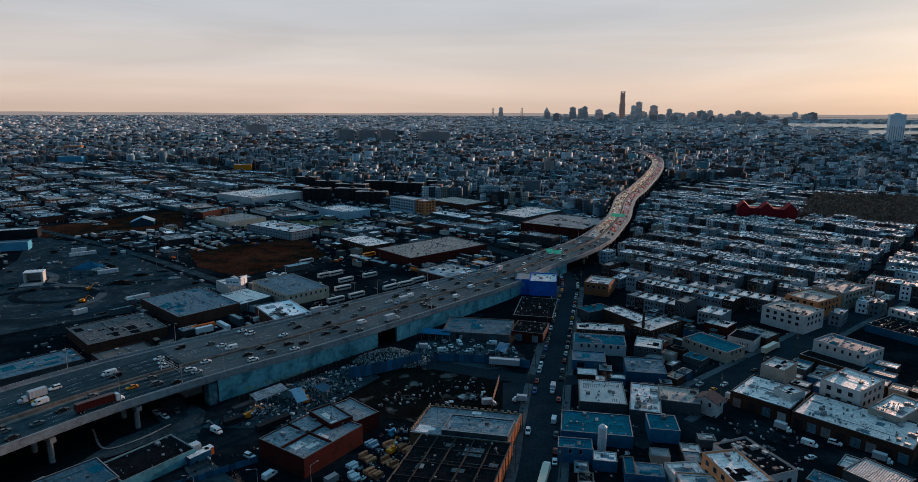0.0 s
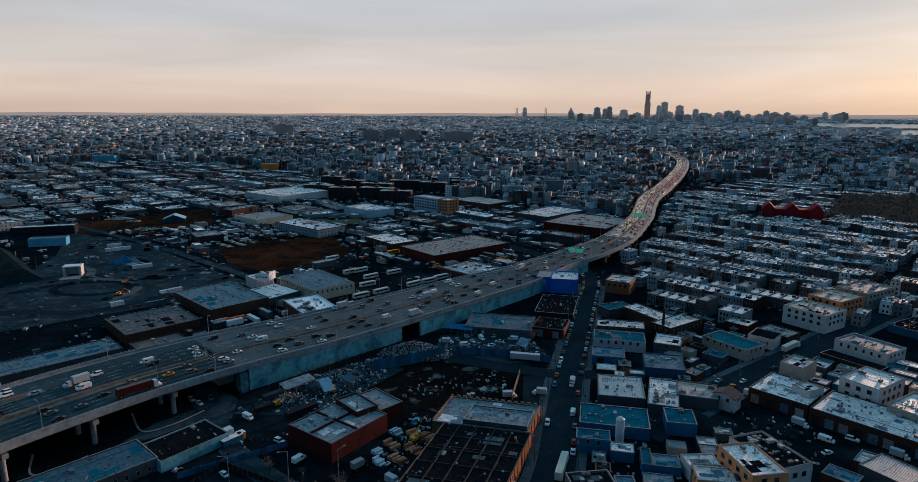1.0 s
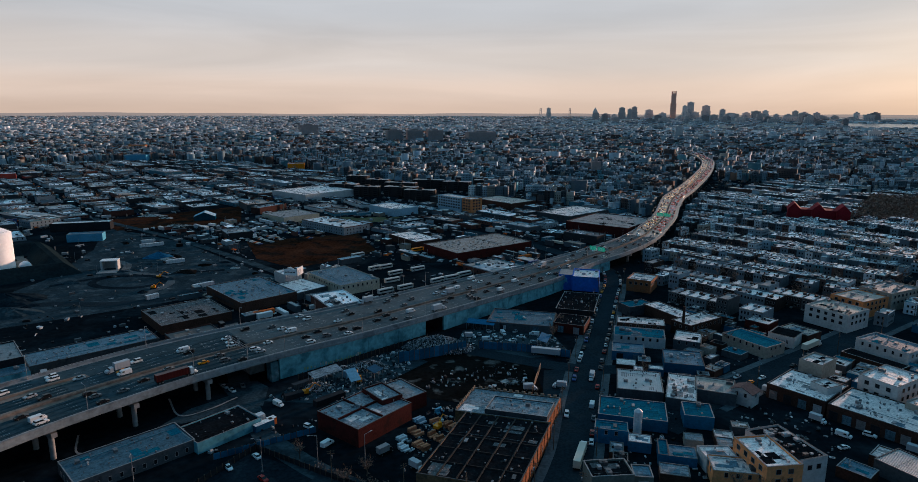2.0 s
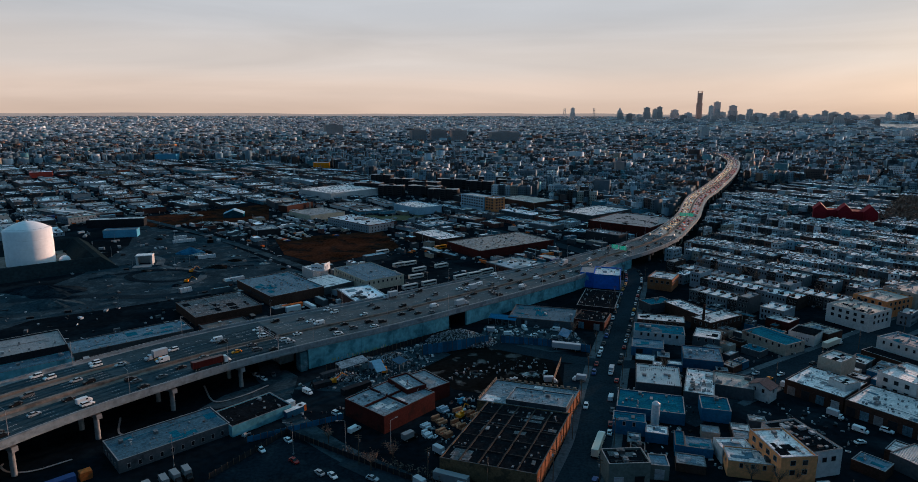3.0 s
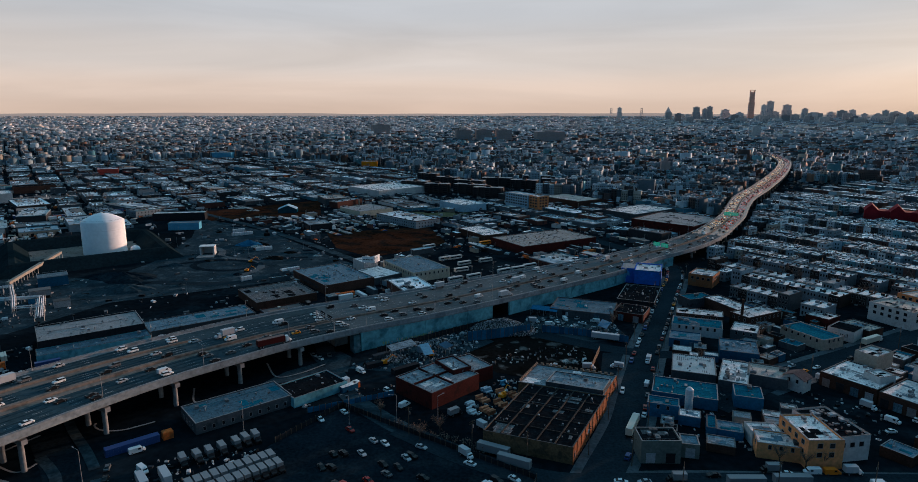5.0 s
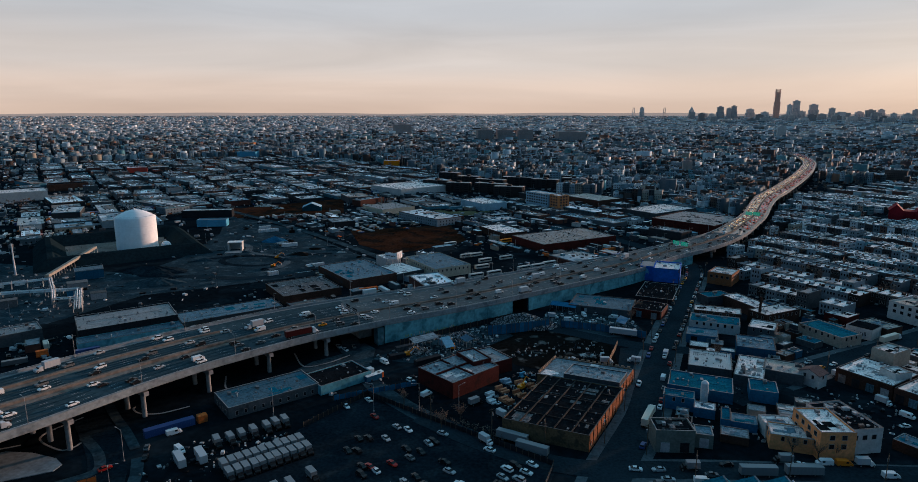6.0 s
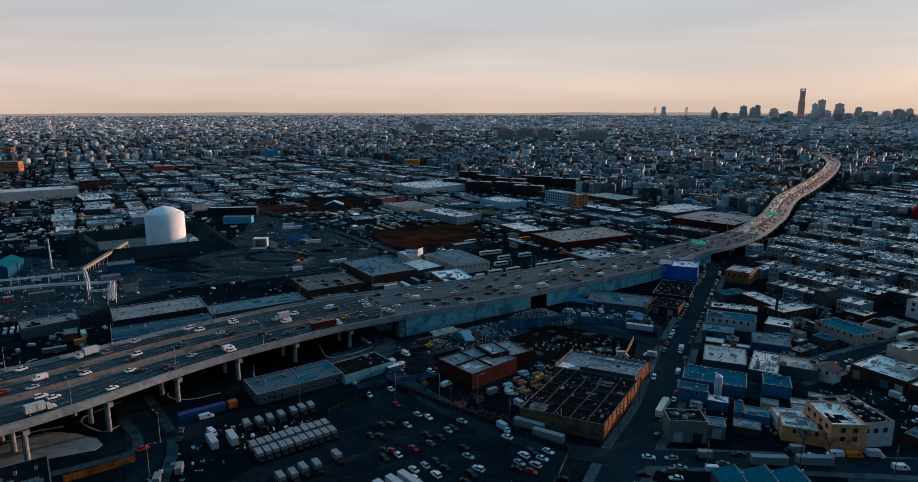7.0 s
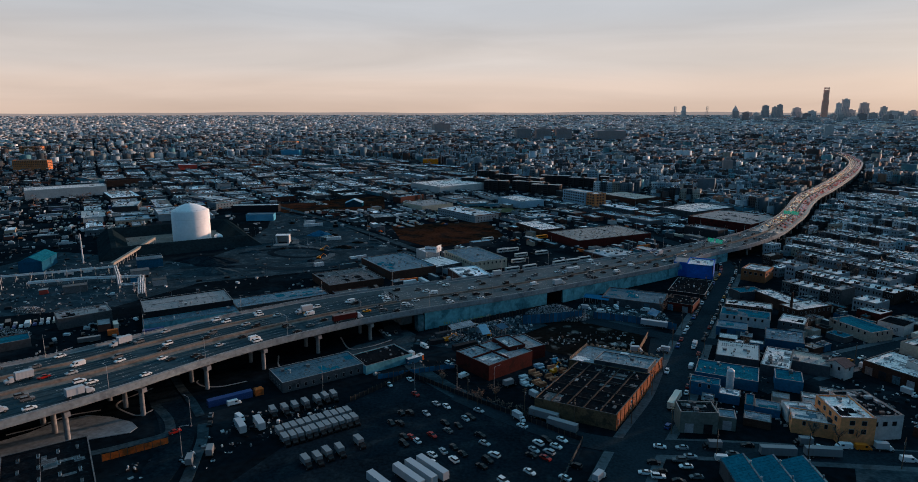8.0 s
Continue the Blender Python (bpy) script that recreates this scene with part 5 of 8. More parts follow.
# evening sunlight on this one is carried by the orange wall colour
block("warehouse", -1179.4, 1945.1, 50, 30, 14, 15, "render_orange", "felt_tan", "sunlit orange brick building", "building")
block("warehouse", -910.3, 1490, 49, 30, 14, 15, "paint_cyan", "felt_blue", "blue-clad hall with low parapet walls", "hall")
block("warehouse", -895.5, 1049.2, 36, 25, 10, 38, "paint_red", "felt_white", "red-fronted store with a white canopy", "store")
# both apartment blocks have the sun's orange in the wall colour itself
block("apartment_building", -1198.4, 954.2, 70, 18, 20, 20, "render_orange", "felt_tan", "sunlit orange brick apartment block", "building", win=1)
block("apartment_building", -1658.4, 1348, 60, 18, 20, 20, "render_orange", "felt_tan", "sunlit brick apartment block", "building", win=1)
block("warehouse", 7.5, 212.6, 24, 12.6, 7.4, -11.3, "render_grey", "felt_slate", "raised block of the warehouse with sprayed lettering", "warehouse", units=1, lean=5.6, spray=1)
block("depot", 247, 333, 27, 28, 4, -58, "paint_blue", "tar", "wide depot with a ribbed black roof and blue wall", "depot", ribs=1, units=2)
block("shop", 266, 353, 20, 14, 6, -70, "render_white", "felt_pale", "white low shop with small windows", "shop", win=1, units=2)
ob = tagged(empty("warehouse", 57.5, 126.5, 0, 12), "wide low warehouse with a teal roof of shallow ridges", "warehouse")
TAKEN.append((57.5, 126.5, 15, 16, radians(12)))
part("wall", shell(Geo(), 29, 31, -0.1, 5.6, 0.4), "render_grey", ob)
for k in range(3):
    x0, x1 = -14.6 + 9.7 * k, -14.6 + 9.7 * (k + 1)
    g = Geo().add([(x0, -15.6, 5.5), (x0 + 7.2, -15.6, 7.6), (x1, -15.6, 5.5), (x0, 15.6, 5.5), (x0 + 7.2, 15.6, 7.6), (x1, 15.6, 5.5)], [(0, 1, 4, 3), (1, 2, 5, 4), (0, 2, 1), (3, 4, 5), (0, 3, 5, 2)])
    part("roof", g, "felt_teal", ob, "teal ridged roof sheet")
    part("ridge_cap", Geo().box(x0 + 6.9, -15.6, 7.55, x0 + 7.5, 15.6, 7.72), "felt_blue", ob)
    for y0 in (-9, 0, 9):
        part("roof_unit", UNITS[5], None, ob, m=pose(x0 + 7.2, y0 + k, 7.6))

# the blue-clad building on the avenue
ob = tagged(empty("storage_building", 57.3, 412.5, 0, -9), "tall storage building clad in deep blue", "building")
TAKEN.append((55, 412, 16, 13, radians(-9)))
part("base", shell(Geo(), 17.6, 22.6, -0.1, 0.8, 0.4), "render_dark", ob)
part("cladding", shell(Geo(), 18, 23, 0.8, 10.8, 0.5), "paint_deepblue", ob, "deep blue painted cladding")
part("roof", Geo().box(-8.5, -11, 9.6, 8.5, 11, 10.0), "felt_pale", ob, "pale patched roof")
part("side_wing", Geo().box(-18.4, -7.6, -0.1, -9.05, 8, 10.6), "paint_deepblue", ob, "deep blue side wing")
part("wing_roof", Geo().box(-18.1, -7.3, 10.6, -9.3, 7.7, 10.68), "felt_grey", ob)
part("emblem", Geo().prism([(-15.9, 0), (-14.6, -1.6), (-13.8, 0.2), (-12.2, -0.8), (-12.6, 1.8), (-13.8, 3.6), (-15.2, 2.2)], 0, 0.06, m=pose(0, -7.66, 5.6, 90)), "paint_cyan", ob, "pale blue emblem")
part("parapet_strip", Geo().box(-9, -11.56, 10.3, 9, -11.5, 10.8), "paint_blue", ob)
for k in range(7):
    part("roof_unit", UNITS[k % 6], None, ob, m=pose(-6 + 2.1 * k, 7 - (k % 3) * 4.5, 10.0))

# ---- row houses ----
def row_house(w, d, storeys, roof):
    """A narrow flat-roofed row house facing -y."""
    h = 3.15 * storeys + 0.8
    ob = tagged(empty("row_house", 0, 0), "narrow flat-roofed row house with a bracketed cornice", "house")
    part("wall", shell(Geo(), w - 0.02, d, -0.1, h + 0.5, 0.3), "house_wall", ob)
    part("roof", Geo().box(-w / 2 + 0.3, -d / 2 + 0.3, h - 0.25, w / 2 - 0.3, d / 2 - 0.3, h), roof, ob, "pale felt roof")
    g = Geo().box(-w / 2 + 0.02, -d / 2 - 0.45, h + 0.1, w / 2 - 0.02, -d / 2, h + 0.6)
    for k in range(5):
        x = -w / 2 + 0.5 + (w - 1) * k / 4
        g.box(x - 0.09, -d / 2 - 0.35, h - 0.35, x + 0.09, -d / 2, h + 0.1)
    part("cornice", g, "cornice", ob)
    part("bulkhead", Geo().box(w * 0.1, d * 0.1, h, w * 0.34, d * 0.25, h + 1.2), "house_wall", ob)
    part("chimney", Geo().box(-w / 2 + 0.3, 1.0, h, -w / 2 + 0.9, 1.9, h + 1.3), "brick_dark", ob)
    n = 3 if w > 6 else 2
    for side, r, k in product((0, 2), range(storeys), range(n)):
        if side == 2 and r == 0:
            continue
        if side == 0 and r == 0 and k == 0:
            part("door", Geo().box(-0.5, -0.05, 0, 0.5, 0.02, 2.2), "render_dark", ob, m=pose(-(n - 1) / 2 * 1.9, -d / 2 - 0.02, 0.7))
            part("stoop", Geo().box(-0.8, -1.6, 0, 0.8, 0, 0.35).box(-0.8, -1.0, 0.35, 0.8, 0, 0.7), "concrete", ob, m=pose(-(n - 1) / 2 * 1.9, -d / 2, 0))
            continue
        part("window", WIN_SMALL, None, ob, m=pose(0, 0, 0, 0, 0, 90 * side) @ pose((k - (n - 1) / 2) * 1.9, -d / 2 - 0.01, 1.2 + 3.15 * r))
    return stock(ob)


HOUSES = [row_house(6.2, 14, 2, "felt_pale"), row_house(6.8, 15, 2, "felt_white"), row_house(6.2, 13, 2, "felt_slate"), row_house(7.4, 15, 3, "felt_grey")]
HOUSE_W = [6.2, 6.8, 6.2, 7.4]
rng = random.Random(5)
# rows by V, with the run in U and the way they face (0: towards the camera side, 180: away)
for v, u0, u1, face in ((356, -190, -131, 0), (388, -208, -140, 180), (405, -238, -110, 0), (443, -236, -100, 180)):
    u = u0
    while u < u1:
        k = rng.choice((0, 0, 1, 1, 2, 2, 3, 0))
        w = HOUSE_W[k]
        if rng.random() > 0.06:
            x, y = to_xy(u + w / 2, v)
            place(HOUSES[k], x, y, 0, math.degrees(GRID) + face, "row houses")
            TAKEN.append((x, y, w / 2, 7.5, GRID))
        u += w

def inside(x, y, ring):
    hit = False
    for (ax, ay), (bx, by) in zip(ring, ring[1:] + ring[:1]):
        if (ay > y) != (by > y) and x < (bx - ax) * (y - ay) / (by - ay) + ax:
            hit = not hit
    return hit


def in_plot(x, y):
    """The near quarter between the avenue and the terraces."""
    u, v = to_uv(x, y)
    if inside(x, y, [(95, 250), (112, 262), (128, 232), (140, 210), (165, 192), (128, 175), (108, 200), (86, 221)]):
        return False
    return v < 352 and -170 < u < 60 and y > 175


# small sheds and lean-tos that fill the plots between the larger buildings
DIAGONAL = smooth([(62, 214), (85, 238), (109, 258), (157, 297), (198, 331), (246, 370), (314, 422)])
CROSS = smooth([(-60, 172), (-30, 156), (0, 148), (30, 152.5), (70, 160), (130, 170), (190, 181)])


def near_clear(x, y, hw, hd, rot):
    for line, gap in ((smooth(AVENUE[:9]), 10.5), (DIAGONAL, 9.5), (CROSS, 8)):
        if min((p.x - x) ** 2 + (p.y - y) ** 2 for p in line) < (gap + max(hw, hd)) ** 2:
            return False
    for bx, by, bw, bd, a in TAKEN:
        dx, dy = x - bx, y - by
        reach = max(hw, hd) * 0.8
        if abs(dx * math.cos(a) + dy * math.sin(a)) < bw + reach and abs(dy * math.cos(a) - dx * math.sin(a)) < bd + reach:
            return False
    return True


rng = random.Random(19)
made = 0
for trial in range(9000):
    x, y = rng.uniform(40, 330), rng.uniform(170, 440)
    w, d = rng.uniform(3.5, 11), rng.uniform(3.5, 9)
    rot = -10 if x < 95 else -46
    if made < 115 and in_plot(x, y) and near_clear(x, y, w / 2, d / 2, rot):
        roof = rng.choice(("felt_blue", "felt_pale", "felt_teal", "tar", "felt_slate", "rust", "felt_pale", "felt_slate"))
        look_of = {"felt_pale": "pale", "felt_blue": "blue-grey", "felt_teal": "teal", "tar": "black tar", "felt_slate": "slate-grey", "rust": "rust-streaked", "felt_tan": "tan"}[roof]
        block("shed", x, y, w, d, rng.uniform(2.4, 3.8), rot, rng.choice(("render_grey", "brick_dark", "brick_dark", "paint_blue", "render_tan")), roof,
              "small flat shed with a " + look_of + " roof", "shed", units=rng.choice((0, 0, 0, 1)))
        made += 1

# ---- the joined quarters farther off ----
OPEN = [
    [(-470, 640), (-335, 790), (-270, 660), (-395, 575)], [(-250, 545), (-148, 610), (-100, 515), (-162, 440), (-215, 470)],
    [(-245, 700), (-225, 640), (-125, 655), (-108, 710)], [(-500, 480), (-440, 300), (-270, 380), (-180, 440), (-430, 630)],
    [(-140, 380), (-120, 500), (-20, 460), (20, 420), (-60, 350)], [(385, 715), (475, 640), (660, 870), (510, 900)],
    [(-330, 200), (-290, 300), (-500, 420), (-600, 300), (-430, 160)], [(300, 690), (395, 690), (395, 770), (300, 770)],
    [(-300, 880), (-120, 770), (0, 980), (-240, 1110)], [(-780, 600), (-690, 640), (-700, 770), (-820, 760)], [(-40, 120), (300, 120), (180, 420), (20, 420)],
    [(30, 430), (120, 430), (140, 500), (40, 480)], [(-330, 200), (-215, 240), (-185, 335), (-235, 410), (-330, 430), (-450, 300)],
]
OPEN.append([(200, 318), (222, 345), (300, 395), (330, 380), (250, 295)])
OPEN.append([(-440, 645), (-300, 550), (-165, 440), (-140, 400), (-205, 395), (-225, 340), (-330, 300), (-350, 450)])
AVE = smooth(AVENUE)
CAUSEWAY = smooth([(-470, 662), (-430, 634), (-305, 548), (-182, 446)], 8)


def clear(x, y, half):
    for ring in OPEN:
        if inside(x, y, ring):
            return False
    if x < -150 and 400 < y < 700 and min((p.x - x) ** 2 + (p.y - y) ** 2 for p in CAUSEWAY) < (half + 8) ** 2:
        return False
    for bx, by, hw, hd, a in TAKEN:
        dx, dy = x - bx, y - by
        if abs(dx * math.cos(a) + dy * math.sin(a)) < hw + half and abs(dy * math.cos(a) - dx * math.sin(a)) < hd + half:
            return False
    if y > 380 and min((p.x - x) ** 2 + (p.y - y) ** 2 for p in AVE) < (half + 9) ** 2:
        return False
    return off_road(x, y, half + 5)


def in_view(x, y):
    """The quarter that lies ahead of the flight, with a margin."""
    a = math.degrees(math.atan2(x, y + 40))
    return -58 < a < 42


def bar(wall, roof, glass, x, y, w, d, h, rot, base=0.0, lip=0.6, windows=0, top=True):
    """One plain building of a joined quarter."""
    m = pose(x, y, base, 0, 0, rot)
    wall.box(-w / 2, -d / 2, -2, w / 2, d / 2, h, m, bottom=False)
    roof.box(-w / 2 + 0.35, -d / 2 + 0.35, h, w / 2 - 0.35, d / 2 - 0.35, h + 0.12, m, bottom=False)
    if lip:
        wall.box(-w / 2, -d / 2, h, w / 2, -d / 2 + 0.35, h + lip, m, bottom=False)
        wall.box(-w / 2, d / 2 - 0.35, h, w / 2, d / 2, h + lip, m, bottom=False)
        if max(w, d) > 9:
            wall.box(-w / 2, -d / 2 + 0.35, h, -w / 2 + 0.3, d / 2 - 0.35, h + lip, m, bottom=False)
            wall.box(w / 2 - 0.3, -d / 2 + 0.35, h, w / 2, d / 2 - 0.35, h + lip, m, bottom=False)
    if windows:
        gap, tall = windows, 3.2
        for side in (0, 1, 2, 3):
            length, depth = (w, d) if side % 2 == 0 else (d, w)
            mm = m @ pose(0, 0, 0, 0, 0, 90 * side)
            n = int((length - 1) / gap)
            for k in range(n):
                for r in range(max(1, int(h / tall))):
                    xx = (k - (n - 1) / 2) * gap
                    z = r * tall + 1.1
                    glass.add([(xx - 0.5, -depth / 2 - 0.06, z), (xx + 0.5, -depth / 2 - 0.06, z), (xx + 0.5, -depth / 2 - 0.06, z + 1.5), (xx - 0.5, -depth / 2 - 0.06, z + 1.5)], [(0, 1, 2, 3)], mm)


def topping(wall, roof, r, x, y, w, d, h, rot, n, base=0.0):
    """Felt patches, hatches, vents and curbs on a roof."""
    m = pose(x, y, base, 0, 0, rot)
    for k in range(max(1, n // 3)):
        pw, pd = w * r.uniform(0.15, 0.55), d * r.uniform(0.15, 0.5)
        px, py = r.uniform(-w / 2 + 0.5, w / 2 - 0.5 - pw), r.uniform(-d / 2 + 0.5, d / 2 - 0.5 - pd)
        roof.box(px, py, h + 0.1, px + pw, py + pd, h + 0.2 + 0.02 * k, m, bottom=False)
    for k in range(n):
        q = r.choice((0.25, 0.35, 0.5, 0.7, 1.0))
        px, py = r.uniform(-w * 0.44, w * 0.44), r.uniform(-d * 0.44, d * 0.44)
        ge = wall if r.random() < 0.5 else roof
        ge.box(px - q, py - q * r.uniform(0.5, 1.4), h, px + q, py + q, h + r.uniform(0.4, 1.5), m, bottom=False)


def quarter(name, label, cells, material_wall="works_wall", material_roof="works_roof"):
    ob = tagged(empty(name, 0, 0), label, "buildings", kind="stuff")
    wall, roof, glass = Geo(), Geo(), Geo()
    cells(wall, roof, glass)
    tagged(part("wall", wall, material_wall, ob), kind="stuff")
    tagged(part("roof", roof, material_roof, ob), kind="stuff")
    if glass.f:
        tagged(part("window", glass, "glass", ob), kind="stuff")
    return ob


DEG = math.degrees(GRID)


def rows_right(wall, roof, glass):
    """Terraces beyond the near rows, on the camera's right of the expressway."""
    r = random.Random(11)
    v = 356.0
    k = 0
    while v < 1250:
        u = -420.0
        h = 10.0
        left = 0
        while u < 900:
            if (u + 92) % 190 > 174:      # cross street
                u += 6
                left = 0
                continue
            if left <= 0:
                h = r.choice((6.4, 7.2, 7.4, 7.6, 9.6, 10.2))
                left = r.randint(3, 9)
            left -= 1
            w = r.uniform(5.8, 7.5) if v < 800 else r.uniform(7, 14)
            x, y = to_xy(u + w / 2, v)
            if in_view(x, y) and clear(x, y, w / 2 + 1) and right_of_road(x, y) and r.random() > 0.05:
                hh = h + r.uniform(-0.35, 0.35)
                bar(wall, roof, glass, x, y, w - 0.05, r.uniform(13, 15.5), hh, DEG, lip=0.4, windows=2.2 if v < 820 else 0)
                topping(wall, roof, r, x, y, w, 13, hh, DEG, r.randint(3, 7) if v < 900 else 2)
                if r.random() < 0.35:      # rear extension
                    xx, yy = to_xy(u + w / 2, v + r.choice((-9.2, 9.2)))
                    bar(wall, roof, glass, xx, yy, w * r.uniform(0.5, 0.95), 4, r.uniform(3, 7), DEG, lip=0)
                if r.random() < 0.6:
                    xx, yy = to_xy(u + w * 0.6, v + r.uniform(-3, 3))
                    bar(wall, roof, glass, xx, yy, 1.6, 2.2, hh + r.uniform(0.8, 1.6), DEG, lip=0)
                if r.random() < 0.4:
                    xx, yy = to_xy(u + w * 0.1, v + r.uniform(-5, 5))
                    bar(wall, roof, glass, xx, yy, 0.7, 1.2, hh + r.uniform(0.8, 1.4), DEG, lip=0)
            u += w
        v += (32, 17, 38, 19)[k % 4]
        k += 1


def right_of_road(x, y):
    best = min(range(0, len(LINE), 3), key=lambda i: (LINE[i].x - x) ** 2 + (LINE[i].y - y) ** 2)
    p, d, left = along(RUN[best])
    return (x - p.x) * left.x + (y - p.y) * left.y < 0


def works_left(wall, roof, glass):
    """Sheds, workshops and halls on the other side of the expressway, with lean-tos and huts in the gaps."""
    r = random.Random(23)
    taken = set()

    def cells(x, y, w, d, turn):
        c, q = math.cos(radians(turn)), math.sin(radians(turn))
        nu, nv = max(1, int(w / 4)), max(1, int(d / 4))
        return {(int((x + u * c - v * q) // 5), int((y + u * q + v * c) // 5))
                for u in [(k / nu - 0.5) * w for k in range(nu + 1)] for v in [(k / nv - 0.5) * d for k in range(nv + 1)]}

    v = -60.0
    while v < 1300:
        dv = r.choice((r.uniform(16, 28), r.uniform(22, 40), r.uniform(36, 62)))
        u = -1700.0
        while u < 60:
            du = r.choice((r.uniform(10, 22), r.uniform(16, 36), r.uniform(30, 60), r.uniform(50, 100)))
            if (u % 210) < 13:
                u += 13
                continue
            w, d = du * r.uniform(0.72, 0.99), dv * r.uniform(0.55, 0.92)
            turn = DEG + r.choice((0, 0, 0, 0, 0, 6, -9, 18))
            x, y = to_xy(u + du / 2, v + dv / 2)
            if in_view(x, y) and y > 120 and math.hypot(x, y) < works_reach(math.degrees(math.atan2(x, y))) and not right_of_road(x, y) and clear(x, y, max(w, d) * 0.42) and r.random() > 0.08:
                h = r.choice((3.0, 3.4, 3.8, 4.4, 5.0, 6.0, 7.5)) + r.uniform(-0.4, 0.6)
                bar(wall, roof, glass, x, y, w, d, h, turn, lip=0.7, windows=4.0 if r.random() < 0.35 and y < 800 else 0)
                taken |= cells(x, y, w, d, turn)
                topping(wall, roof, r, x, y, w, d, h, turn, int(r.uniform(4, 9) + w * d / 110))
                for k in range(r.randint(1, 5)):
                    xx, yy = to_xy(u + du / 2 + r.uniform(-w, w) * 0.4, v + dv / 2 + r.uniform(-d, d) * 0.4)
                    q = r.uniform(1.0, 3.2)
                    bar(wall, roof, glass, xx, yy, q, q * r.uniform(0.6, 1.6), h + r.uniform(0.5, 1.8), DEG, lip=0)
            u += du
        v += dv + (10 if r.random() < 0.5 else 2)
    for k in range(9000):      # what stands in the gaps
        a = r.uniform(-56, 10)
        q = r.uniform(330, works_reach(a))
        x, y = q * math.sin(radians(a)), q * math.cos(radians(a))
        w, d = r.choice(((r.uniform(5, 12), r.uniform(4, 8)), (r.uniform(10, 26), r.uniform(5, 10)), (r.uniform(8, 16), r.uniform(2.4, 3))))
        turn = DEG + r.choice((0, 90, 0, 8))
        mine = cells(x, y, w + 3, d + 3, turn)
        if y < 200 or mine & taken or right_of_road(x, y) or not in_view(x, y) or not clear(x, y, max(w, d) * 0.5) or inside(x, y, [(-700, 420), (-520, 640), (-420, 640), (-520, 420)]):
            continue
        taken |= mine
        bar(wall, roof, glass, x, y, w, d, r.uniform(2.4, 4.6), turn, lip=0.3)
        if w > 9:
            topping(wall, roof, r, x, y, w, d, 3.2, turn, 2)


class Blocks:
    """Very many plain houses gathered for one mesh: four walls with a parapet, or a roof sheet."""

    def __init__(self):
        self.rows = []

    def add(self, x, y, z0, z1, w, d, rot):
        self.rows.append((x, y, z0, z1, w / 2, d / 2, rot))

    def corners(self):
        r = np.array(self.rows)
        c, q = np.cos(np.radians(r[:, 6])), np.sin(np.radians(r[:, 6]))
        ring = []
        for sx, sy in ((-1, -1), (1, -1), (1, 1), (-1, 1)):
            ring.append((r[:, 0] + sx * r[:, 4] * c - sy * r[:, 5] * q, r[:, 1] + sx * r[:, 4] * q + sy * r[:, 5] * c))
        return r, ring

    def mesh(self, name, material, sides):
        r, ring = self.corners()
        n = len(r)
        heights = (2, 3) if sides else (3,)
        co = np.stack([np.stack([px, py, r[:, k]], axis=1) for k in heights for px, py in ring], axis=1)      # house, corner, xyz
        per = co.shape[1]
        quads = [(0, 1, 5, 4), (1, 2, 6, 5), (2, 3, 7, 6), (3, 0, 4, 7)] if sides else [(0, 1, 2, 3)]
        idx = (np.arange(n)[:, None, None] * per + np.array(quads)[None]).reshape(-1)
        me = bpy.data.meshes.new(name)
        me.vertices.add(n * per)
        me.vertices.foreach_set("co", co.reshape(-1).astype(np.float32))
        me.loops.add(len(idx))
        me.loops.foreach_set("vertex_index", idx.astype(np.int32))
        me.polygons.add(len(idx) // 4)
        me.polygons.foreach_set("loop_start", np.arange(0, len(idx), 4, dtype=np.int32))
        me.materials.append(MATS[material])
        me.update(calc_edges=True)
        return me


def works_reach(a):
    """How far the industrial quarter reaches, by bearing."""
    return float(np.interp(a, [-60, -40, -30, -22, -14, -8, -2, 6, 12], [1650, 1750, 1750, 1550, 1150, 900, 860, 820, 760]))


def shrink(r):
    """The far land is drawn in towards the horizon; houses there are drawn in alike."""
    return 1.0 if r < 2000 else r / (2000 + (r - 2000) * (1 + ((r - 2000) / 1350) ** 2.2))


